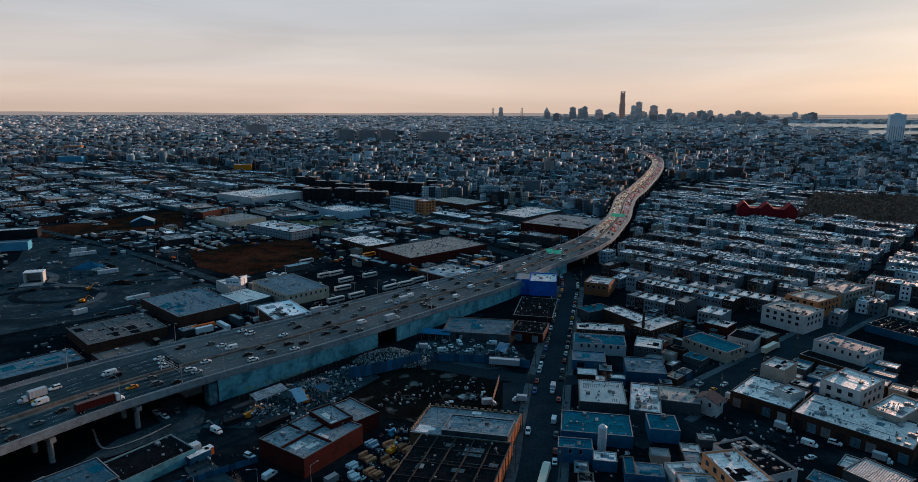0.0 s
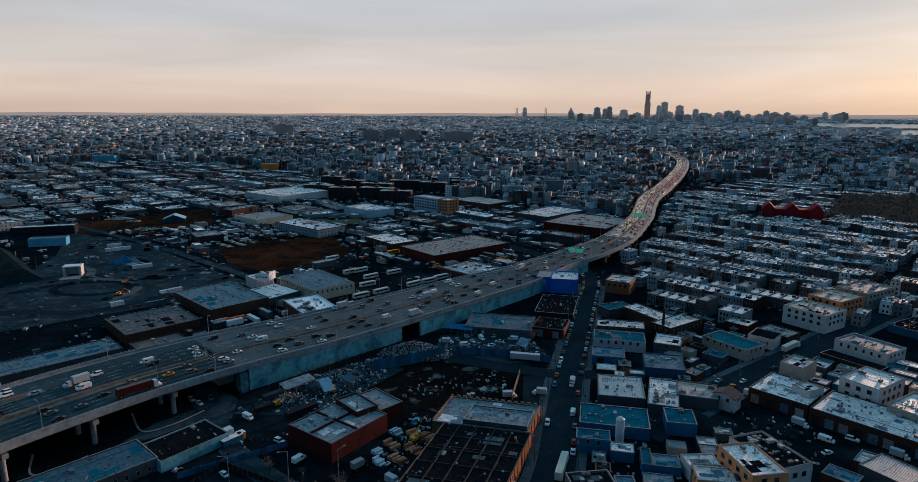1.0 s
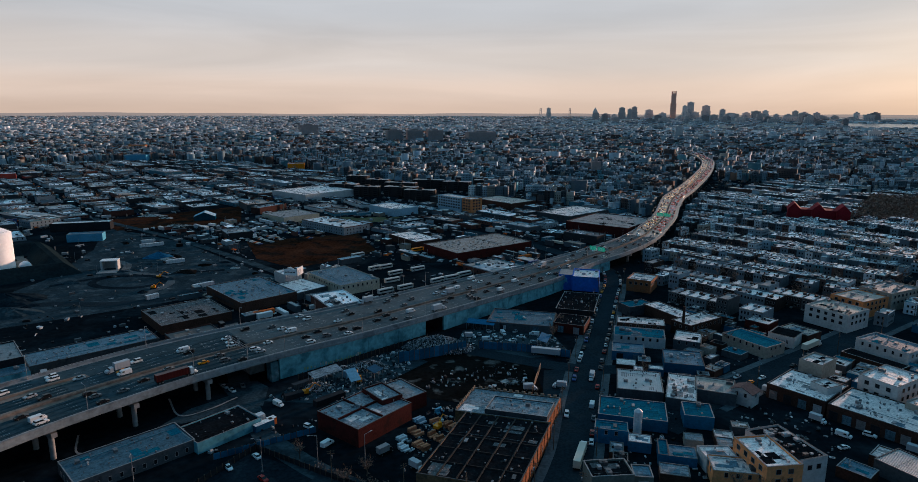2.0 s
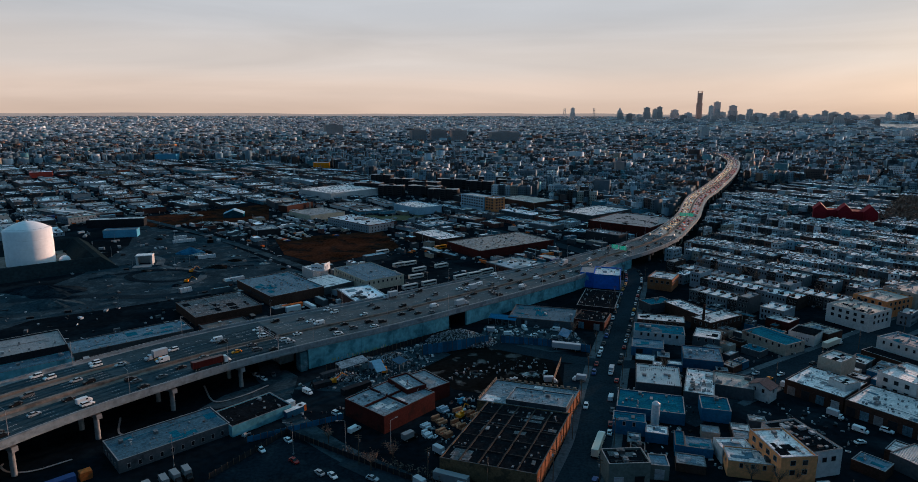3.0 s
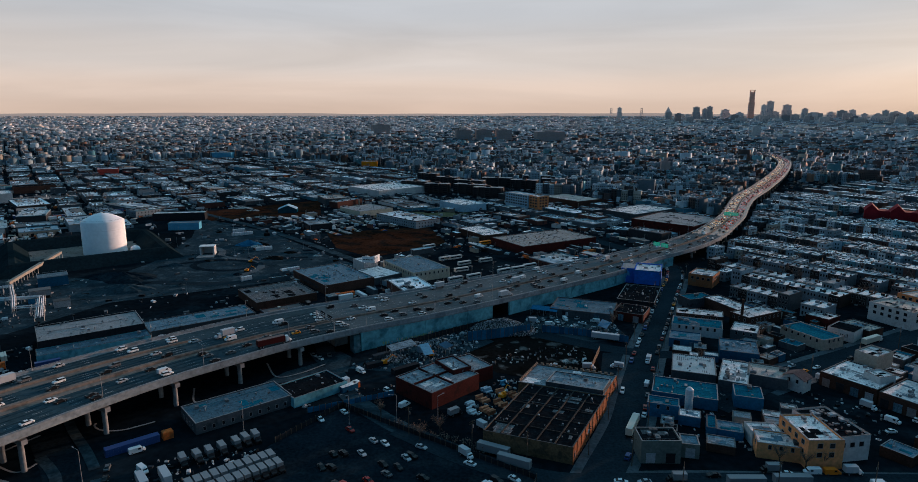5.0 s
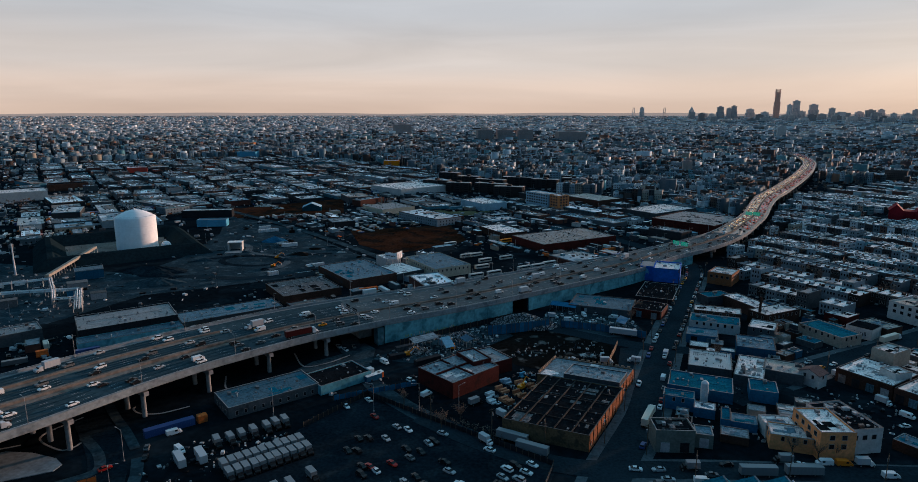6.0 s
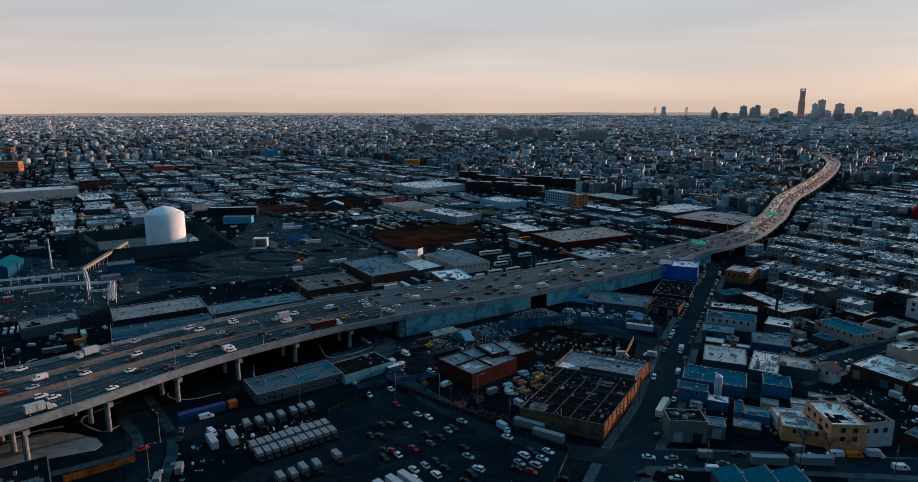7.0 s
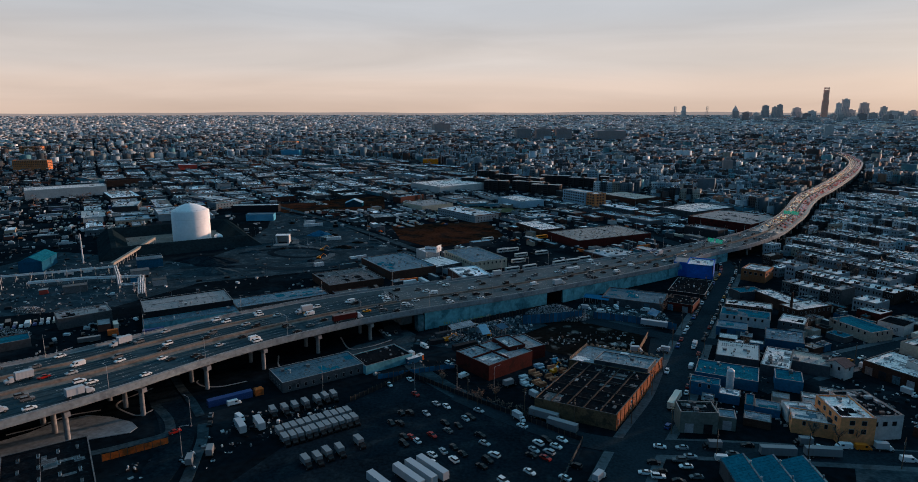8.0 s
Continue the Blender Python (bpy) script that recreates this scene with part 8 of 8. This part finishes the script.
POLE = utility_pole()
gone, nxt = 0.0, 45.0
for a, b in zip(AVE, AVE[1:]):
    L = (b - a).length
    while gone + L > nxt:
        p = a + (b - a) * ((nxt - gone) / L)
        d = (b - a).normalized()
        if p.y < 455:
            for o in (7.6, -7.6):
                q = p + Vector((-d.y, d.x, 0)) * o
                place(POLE, q.x, q.y, 0.1, math.degrees(math.atan2(d.y, d.x)) + 90, "poles on the avenue")
        nxt += 30
    gone += L
for x, y in ((-55, 168), (-30, 162), (-10, 158), (40, 147), (70, 153), (100, 158), (112, 251), (140, 272), (170, 300), (205, 325), (240, 355)):
    place(POLE, x, y, 0.1, rng.uniform(0, 90), "street poles")
for x, y in ((-46, 178), (-62, 176), (-80, 172), (-140, 98), (-152, 118), (-118, 160)):
    place(LAMP_TALL, x, y, 0.05, rng.uniform(0, 360), "lot lamps")


def gantry(s, o0, o1, panels, facing, label):
    """An overhead sign bridge across a carriageway."""
    p, d, left = along(s)
    ob = tagged(empty("sign_gantry", p.x, p.y, rise(s), math.degrees(math.atan2(d.y, d.x))), label, "sign gantry")
    for o in (o0, o1):
        part("post", Geo().cone((0, o, -0.4), (0, o, 7.4), 0.22, 0.2, 8), "steel", ob)
    g = Geo()
    for z in (6.2, 7.4):
        for x in (-0.5, 0.5):
            g.cone((x, o0, z), (x, o1, z), 0.07, 0.07, 5)
    k = int(abs(o1 - o0) / 1.6)
    for i in range(k):
        a, b = o0 + (o1 - o0) * i / k, o0 + (o1 - o0) * (i + 1) / k
        g.cone((-0.5, a, 6.2), (-0.5, b, 7.4), 0.05, 0.05, 4)
        g.cone((0.5, a, 7.4), (0.5, b, 6.2), 0.05, 0.05, 4)
    part("truss", g, "steel", ob)
    for c, w, h in panels:
        x = -0.75 * facing
        sign = part("sign_panel", Geo().box(x - 0.05, c - w / 2, 5.2, x + 0.05, c + w / 2, 5.2 + h), "sign_green" if facing > 0 else "render_dark", ob, "green road sign" if facing > 0 else "dark back of a road sign")
        if facing < 0:
            part("work_sign", Geo().box(0.8, c - 1.1, 5.3, 0.9, c + 1.1, 6.3), "car_orange", ob, "small orange sign")
            continue
        for r in range(3):
            for q in range(3):
                ww = w * (0.22 + 0.05 * ((r + q) % 2))
                y0 = c - w * 0.42 + q * w * 0.29
                part("lettering_bar", Geo().box(x - 0.07 * facing - 0.02, y0, 5.2 + h * (0.15 + 0.28 * r), x - 0.07 * facing + 0.02, y0 + ww, 5.2 + h * (0.27 + 0.28 * r)), "sign_white", sign)


gantry(near_run(172, 630), -0.2, 17, ((5.5, 6.5, 3.2), (12.5, 6.0, 3.2)), 1, "green road signs on a steel gantry over the viaduct")
gantry(near_run(84, 457), -0.2, 19, ((6, 6.0, 3.0), (13.5, 5.5, 3.0)), 1, "green road signs on a steel gantry")
gantry(near_run(-112, 234), 0.2, 20, ((6, 5.0, 3.0), (14, 5.0, 3.0)), -1, "steel gantry with signs seen from behind")

board = tagged(empty("billboard", -143, 391, 5.75, -10), "white billboard pair on a dark steel lattice", "billboard")
g = Geo()
for x, y in product((-5, -1.7, 1.7, 5), (-1.6, 1.6)):
    g.box(x - 0.12, y - 0.12, 0, x + 0.12, y + 0.12, 9)
for k in range(6):
    x0 = -5 + 10 * k / 6
    g.cone((x0, -1.6, 0), (x0 + 1.67, -1.6, 5), 0.07, 0.07, 4)
    g.cone((x0 + 1.67, 1.6, 0), (x0, 1.6, 5), 0.07, 0.07, 4)
for z in (2.5, 5.0, 8.8):
    for y in (-1.6, 1.6):
        g.cone((-5, y, z), (5, y, z), 0.08, 0.08, 4)
part("lattice", g, "steel", board)
part("panel", Geo().box(-6, -2.0, 5.0, 3.5, -1.75, 9.2), "sign_white", board, "white advertising panel")
part("panel", Geo().box(4.2, -2.0, 5.0, 4.45, 6, 10.2), "sign_white", board, "white advertising panel seen edge-on")
for k in range(4):
    part("lettering_bar", Geo().box(-5.2 + 2.1 * k, -2.04, 6.6 + 0.2 * (k % 2), -3.6 + 2.1 * k, -2.0, 7.3 + 0.2 * (k % 2)), "spray_black", board)

# ---- scrap yard ----
heap = tagged(empty("scrap_heap", 0, 0), "tall heap of crushed pale scrap metal", "scrap", kind="stuff")
g = Geo()
r = random.Random(9)
for cx, cy, rx, ry, hh, n in ((-33, 291, 19, 10, 7, 3800), (-62, 262, 9, 6, 4.0, 700), (-80, 238, 7, 4, 3.0, 500), (-318, 178, 15, 8, 2.2, 900), (-345, 214, 12, 6, 1.6, 500)):
    for k in range(n):
        a, q = r.uniform(0, 2 * math.pi), math.sqrt(r.random())
        z = hh * (1 - q) ** 0.8 + r.uniform(-0.2, 0.3)
        m = pose(cx + rx * q * math.cos(a), cy + ry * q * math.sin(a), max(z, 0.1), r.uniform(0, 360), r.uniform(0, 360), r.uniform(0, 360))
        s = r.uniform(0.15, 0.48)
        g.box(-s, -s * r.uniform(0.3, 0.8), -0.12, s, s * 0.5, 0.12, m)
part("scrap_piece", g, "scrap", heap)
heap.children[0]["kind"] = "stuff"


# loose clutter in the yards
junk = tagged(empty("yard_clutter", 0, 0), "crates pallets drums and scrap strewn over the yards", "clutter", kind="stuff")
g = Geo()
r = random.Random(63)
for ring, n in (([(-100, 226), (-78, 262), (-48, 290), (-42, 262), (-62, 224)], 900), ([(-36, 186), (-28, 226), (-12, 226), (-26, 184)], 320), ([(-24, 292), (-20, 320), (0, 332), (28, 316), (34, 288)], 520), ([(-36, 240), (-30, 262), (10, 272), (14, 246)], 160),
                ([(-140, 96), (-142, 130), (-120, 148), (-104, 148), (-122, 110), (-128, 92)], 260), ([(-112, 182), (-96, 200), (-70, 212), (-92, 182)], 120), ([(-170, 62), (-150, 100), (-140, 92), (-146, 60)], 60),
                ([(38, 172), (44, 250), (84, 262), (70, 180)], 220), ([(84, 200), (96, 236), (130, 226), (120, 190)], 160), ([(-300, 180), (-270, 230), (-180, 330), (-160, 300), (-250, 190)], 420),
                ([(-130, 350), (-100, 380), (-20, 440), (10, 420), (-60, 360)], 260), ([(-460, 220), (-420, 330), (-300, 300), (-310, 200)], 500), ([(100, 262), (130, 330), (200, 345), (150, 300)], 160)):
    xs, ys = [p[0] for p in ring], [p[1] for p in ring]
    k = 0
    while k < n:
        x, y = r.uniform(min(xs), max(xs)), r.uniform(min(ys), max(ys))
        k += 1
        if not inside(x, y, ring) or any((x - b[0]) ** 2 + (y - b[1]) ** 2 < (max(b[2], b[3]) * 1.0) ** 2 for b in TAKEN):
            continue
        m = pose(x, y, 0, 0, 0, r.uniform(0, 360))
        q = r.choice((0.2, 0.25, 0.35, 0.5, 0.7, 0.9))
        hh = q * r.uniform(0.3, 1.1)
        if r.random() < 0.25:
            g.cone((x, y, 0), (x, y, 0.9), 0.35, 0.35, 7)
        else:
            g.box(-q, -q * r.uniform(0.3, 1), 0, q, q * r.uniform(0.3, 0.8), hh, m)
            if r.random() < 0.4:
                g.box(-q * 0.7, -q * 0.3, hh, q * 0.6, q * 0.3, hh * 1.7, m)
part("item", g, "clutter", junk)
junk.children[0]["kind"] = "stuff"


def fence(points, h, material, label):
    """Corrugated sheet fence with posts."""
    for (ax, ay), (bx, by) in zip(points, points[1:]):
        L = math.hypot(bx - ax, by - ay)
        ob = tagged(empty("fence", ax, ay, 0, math.degrees(math.atan2(by - ay, bx - ax))), label, "fence")
        n = max(2, int(L / 2.4))
        for i in range(n):
            part("panel", Geo().box(L * i / n + 0.03, -0.05, 0, L * (i + 1) / n - 0.03, 0.05, h - 0.15 * (i % 2)), material, ob)
        for i in range(n + 1):
            part("post", Geo().box(L * i / n - 0.1, -0.14, 0, L * i / n + 0.1, 0.14, h + 0.2), "timber_pole", ob)


fence([(-50, 270), (-38, 276), (-18, 288), (-20, 300)], 5.5, "paint_blue", "tall blue sheet-metal yard fence")
fence([(-12, 292), (10, 290), (34, 283)], 4.0, "paint_blue", "tall blue sheet-metal yard fence")
fence([(-92, 246), (-60, 282), (-40, 303)], 3.0, "render_dark", "dark sheet fence below the retaining wall")
fence([(13.5, 240), (15.5, 252), (18.5, 268)], 3.2, "brick_tan", "worn tan brick boundary wall")
fence([(-102, 154), (-88, 186), (-60, 172), (-6, 147)], 2.2, "render_dark", "dark fence round the parking lot")
fence([(-6, 147), (-12, 106)], 1.6, "pavement", "low wall round the parking lot")
fence([(-165.2, 88.5), (-151.6, 105)], 2.6, "paint_rust", "rusty orange sheet-metal fence")
fence([(-100, 178), (-70, 200)], 2.4, "paint_blue", "blue-grey sheet yard fence")


def pallets(x, y, rot, n, material, label):
    ob = tagged(empty("lumber_stack", x, y, 0, rot), label, "lumber")
    r = random.Random(int(x * 3 + y))
    for k in range(n):
        ln = r.uniform(1.2, 2.3)
        for j in range(r.randint(1, 3)):
            part("board_pack", Geo().box(-ln, k * 1.15, 0.08 + j * 0.62, ln * r.uniform(0.8, 1), k * 1.15 + 0.95, 0.62 + j * 0.62), material, ob)


for x, y, rr, n, m, l in ((-26, 190, 48, 6, "wood", "stacked packs of tan timber"), (-21, 197, 48, 6, "wood", "stacked packs of tan timber"), (-33, 189, 50, 4, "pipe_white", "timber packs wrapped in white sheet"),
                          (-30, 200, 46, 5, "wood", "stacked packs of tan timber"), (-17, 206, 50, 6, "wood", "stacked packs of tan timber"), (-13.5, 212, 50, 4, "wood", "stacked packs of tan timber"),
                          (-30, 210, 48, 4, "paint_paleblue", "stacked packs wrapped in blue"), (-24, 219, 48, 2, "paint_cyan", "stacked packs wrapped in blue"), (-24, 209, 40, 3, "wood", "stacked packs of tan timber"),
                          (-35, 196, 48, 3, "pipe_white", "timber packs wrapped in white sheet"), (-20, 183, 46, 3, "wood", "stacked packs of tan timber")):
    pallets(x, y, rr, n, m, l)
place(TRUCK_SMALL, -27, 176.5, 0.1, -38, "trucks in the timber yard")
place(TRAILER, -40, 188, 0.1, 50, "trucks in the timber yard")


digger(-84, 232, 20, "yellow excavator in the scrap yard")
digger(-64, 246, 110, "excavator with raised arm in the scrap yard")
digger(-24, 206, 60, "small yellow loader among timber")
for x, y, w, d, h, rr, m, l in ((-88, 239, 9, 2.6, 2.6, 48, "render_grey", "long grey yard hopper"), (-70, 251, 4, 3, 3.4, 48, "paint_paleblue", "pale blue shredder housing"), (-72, 226, 14, 3, 2.6, 48, "render_dark", "dark open steel skip"),
                                (-88, 228, 8, 3, 2.4, 40, "render_dark", "dark open steel skip"), (-100, 200, 7, 3, 2.8, 52, "paint_paleblue", "pale blue ribbed container"), (-96, 206, 7, 3, 2.8, 52, "pipe_white", "white ribbed metal container"),
                                (-151, 141, 18, 3, 2.8, 50, "car_blue", "blue container block under the viaduct"), (-143.2, 150, 3.6, 3, 2.8, 50, "paint_rust", "orange steel box under the viaduct"), (52, 209, 3.2, 3.2, 9, 0, "pipe_white", "tall white storage silo"), (44, 205, 2, 2, 3, 0, "pipe_white", "small upright white tank"), (47, 205, 2, 2, 3, 0, "pipe_white", "small upright white tank")):
    if "silo" in l or "small white" in l:
        ob = tagged(empty("silo", x, y), l, "silo")
        part("body", Geo().cone((0, 0, 0), (0, 0, h), w / 2, w / 2, 16), m, ob)
        part("dome", Geo().cone((0, 0, h), (0, 0, h + w * 0.3), w / 2, w / 5, 16), m, ob)
    else:
        ob = tagged(empty("container", x, y, 0, rr), l, "container")
        part("body", Geo().box(-w / 2, -d / 2, 0, w / 2, d / 2, h), m, ob)
        g = Geo()
        for k in range(int(w / 0.8)):
            for s in (-1, 1):
                g.box(-w / 2 + 0.2 + 0.8 * k, s * d / 2 - 0.05, 0.1, -w / 2 + 0.5 + 0.8 * k, s * d / 2 + 0.05, h - 0.1)
        tagged(part("rib", g, m, ob), kind="stuff")


def canopy(x, y, w, d, h, rot, material, label, slant=0.6):
    """A sloping sheet roof on posts over heaped goods."""
    ob = tagged(empty("canopy", x, y, 0, rot), label, "canopy")
    part("roof_sheet", Geo().add([(-w / 2, -d / 2, h - slant), (w / 2, -d / 2, h - slant), (w / 2, d / 2, h + slant), (-w / 2, d / 2, h + slant),
                                  (-w / 2, -d / 2, h - slant + 0.12), (w / 2, -d / 2, h - slant + 0.12), (w / 2, d / 2, h + slant + 0.12), (-w / 2, d / 2, h + slant + 0.12)],
                                 [(3, 2, 1, 0), (4, 5, 6, 7), (0, 1, 5, 4), (1, 2, 6, 5), (2, 3, 7, 6), (3, 0, 4, 7)]), material, ob)
    for k in range(max(2, int(w / 4)) + 1):
        xx = -w / 2 + 0.2 + (w - 0.4) * k / max(2, int(w / 4))
        for s in (-1, 1):
            part("post", Geo().box(xx - 0.1, s * (d / 2 - 0.2) - 0.1, 0, xx + 0.1, s * (d / 2 - 0.2) + 0.1, h + s * slant * (1 - 0.4 / d)), "steel", ob)
    return ob


canopy(-79, 245, 15, 5.5, 5.2, 49, "felt_slate", "long pale canopy roof over the scrap yard")
canopy(-66, 243.5, 5, 6, 4.6, 40, "paint_paleblue", "steep pale blue sheet hopper roof", 1.8)
canopy(-58, 252, 6, 5, 4.2, 60, "paint_blue", "blue sheet roof over a shredder")
canopy(-12, 322, 16, 5, 4.2, -12, "paint_blue", "blue sheet lean-to along the yard")
canopy(22, 300, 12, 5, 4.0, 76, "paint_blue", "blue sheet lean-to along the yard")


# yard below the viaduct
for ob, x, y, rot in ((VAN_WHITE, -147.2, 138.4, 50), (CARS[8], -154.5, 112, 60), (TRAILER, -135.5, 97, 118), (TRAILER, -132.6, 104, 118), (VAN_WHITE, -137, 127.6, -30), (CARS[1], -146, 121, 120), (CARS[6], -150, 127, 120)):
    place(ob, x, y, 0.2, rot, "vehicles on the underpass street")
for ob, x, y, rot in ((CARS[3], -121.6, 235.1, -40), (CARS[0], -116.7, 231.7, -40), (CARS[6], -114.0, 236.7, -60), (VAN_WHITE, -91.9, 220.2, -35), (CARS[5], -73.5, 202.5, -30), (VAN_WHITE, -62.9, 190.6, 60)):
    place(ob, x, y, 0.22, rot, "vehicles in the yard")
for x, y, ln, m, l in ((-96.7, 199.0, 9, "paint_paleblue", "pale blue ribbed container by the yard wall"), (-90.9, 201.3, 8, "paint_blue", "blue ribbed container by the yard wall"), (-89.1, 205.1, 3, "paint_rust", "orange steel box by the yard wall")):
    ob = tagged(empty("container", x, y, 0, 53), l, "container")
    part("body", Geo().box(-ln / 2, -1.3, 0, ln / 2, 1.3, 2.7), m, ob)
    part("roof", Geo().box(-ln / 2 - 0.05, -1.35, 2.7, ln / 2 + 0.05, 1.35, 2.8), "felt_white", ob)

# ---- trees, bare in winter ----
def bare_tree(seed, h):
    r = random.Random(seed)
    ob = tagged(empty("tree", 0, 0), "bare winter street tree with fine twigs", "tree")
    trunk, crown = Geo(), Geo()
    trunk.cone((0, 0, 0), (0, 0, h * 0.35), 0.22, 0.16, 7)
    for k in range(8):
        a = r.uniform(0, 2 * math.pi)
        z0 = h * r.uniform(0.25, 0.4)
        tip = Vector((math.cos(a) * h * r.uniform(0.18, 0.36), math.sin(a) * h * r.uniform(0.18, 0.36), h * r.uniform(0.65, 0.98)))
        trunk.cone((0, 0, z0), tip, 0.11, 0.03, 5)
        for j in range(22):
            t = r.uniform(0.3, 1.0)
            p = Vector((0, 0, z0)).lerp(tip, t)
            q = p + Vector((r.gauss(0, 0.09), r.gauss(0, 0.09), r.uniform(0.0, 0.14))) * h
            o = Vector((r.uniform(-1, 1), r.uniform(-1, 1), r.uniform(-1, 1))).normalized() * 0.07
            crown.add([p - o, p + o, q], [(0, 1, 2)])
            for i in range(2):
                e = q + Vector((r.gauss(0, 0.05), r.gauss(0, 0.05), r.gauss(0.02, 0.04))) * h
                crown.add([q - o * 0.7, q + o * 0.7, e], [(0, 1, 2)])
    part("trunk", trunk, "bark", ob)
    part("crown", crown, "twigs", ob)
    return stock(ob)


TREES = [bare_tree(1, 8), bare_tree(2, 10), bare_tree(3, 7)]
for x, y in ((76, 172), (84, 170.5), (90, 172), (130, 232), (152, 215), (66, 262), (104, 300), (118, 308), (27, 305), (32, 330), (-50, 165), (-44, 172), (-70, 181)):
    place(rng.choice(TREES), x, y, 0.05, rng.uniform(0, 360), "street trees")
for v in (372, 423.5, 481):
    for k in range(9):
        u = -225 + 15 * k + rng.uniform(-3, 3)
        x, y = to_xy(u, v + rng.uniform(-4, 4))
        if clear(x, y, 1.0):
            place(rng.choice(TREES), x, y, 0, rng.uniform(0, 360), "yard trees")
wood = tagged(empty("bare_woods", 0, 0), "brown bare trees massed in the park and between houses", "trees", kind="stuff")
g = Geo()
r = random.Random(4)


def thicket(x, y, h, base=0.0):
    for k in range(16):
        a, q = r.uniform(0, 6.283), r.uniform(0.05, 0.42) * h
        p = Vector((x + math.cos(a) * q, y + math.sin(a) * q, base + h * r.uniform(0.3, 1.0)))
        s = h * 0.16
        tri = [p + Vector((r.uniform(-s, s), r.uniform(-s, s), r.uniform(-s, s))) for _ in range(3)]
        g.add(tri, [(0, 1, 2)])
    g.add([(x - 0.2, y, base), (x + 0.2, y, base), (x, y, base + h * 0.6)], [(0, 1, 2)])


PARK = OPEN[5]
n = 0
while n < 1300:
    x, y = r.uniform(380, 665), r.uniform(635, 905)
    if inside(x, y, PARK):
        thicket(x, y, r.uniform(7, 12))
        n += 1
n = 0
while n < 2600:
    a, q = r.uniform(-56, 40), r.uniform(430, 2600)
    x, y = q * math.sin(radians(a)), q * math.cos(radians(a))
    if (q > 1300 or clear(x, y, 2.0)) and (right_of_road(x, y) or q > 900):
        thicket(x, y, r.uniform(6, 12), land(q))
        n += 1
for k in range(26):      # scrub along the fence of the car lot
    q = k / 25
    thicket(-62 + 40 * q + r.uniform(-1.5, 1.5), 174.5 - 15 * q + r.uniform(-1.5, 1.5), r.uniform(1.6, 3.4))
tagged(part("crown", g, "twigs", wood), kind="stuff")

# ---- the red church school ----
ch = tagged(empty("school_building", 350, 712, 0, -20), "red brick school with gabled red roofs", "school")
part("wall", Geo().box(-30, -9, -0.1, 30, 9, 14), "school_red", ch)
for x in (-24, 0, 24):
    g = Geo()
    g.add([(x - 7, -12, 14), (x + 7, -12, 14), (x + 7, 10, 14), (x - 7, 10, 14), (x, -12, 21), (x, 10, 21)], [(0, 1, 4), (2, 3, 5), (1, 2, 5, 4), (3, 0, 4, 5)])
    part("roof", g, "school_red", ch)
    part("wing", Geo().box(x - 6.6, -12, -0.1, x + 6.6, -9, 14), "school_red", ch)

# ---- the far shore along the horizon; its haze is an added glow ----
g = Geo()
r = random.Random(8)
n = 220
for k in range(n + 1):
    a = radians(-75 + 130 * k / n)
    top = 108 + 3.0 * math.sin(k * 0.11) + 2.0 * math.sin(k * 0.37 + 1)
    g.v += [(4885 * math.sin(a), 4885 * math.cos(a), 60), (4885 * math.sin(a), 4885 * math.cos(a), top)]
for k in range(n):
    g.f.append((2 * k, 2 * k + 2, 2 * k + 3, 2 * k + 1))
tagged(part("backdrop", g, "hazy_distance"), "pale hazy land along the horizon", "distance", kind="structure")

# ---- rivers and far shore ----
tagged(part("creek", Geo().prism([(-775, 690), (-705, 715), (-690, 780), (-760, 770)], 0.02, 0.15, bottom=False), "water"), "still grey water of an industrial creek", "water", kind="structure")
g = Geo()
for k in range(36):
    for first, r0, r1 in ((33.2, 2250, 2410), (32.6, 3270, 3520), (26.8, 3660, 3990), (25.8, 4560, 4880)):
        a0, a1 = first + 0.5 * k, first + 0.5 * (k + 1)
        g.add([(rr * math.sin(radians(q)), rr * math.cos(radians(q)), land(rr) + 1.2) for q, rr in ((a0, r0), (a1, r0), (a1, r1), (a0, r1))], [(3, 2, 1, 0)])
tagged(part("river", g, "water"), "pale evening water of the broad river", "water", kind="structure")
retire()
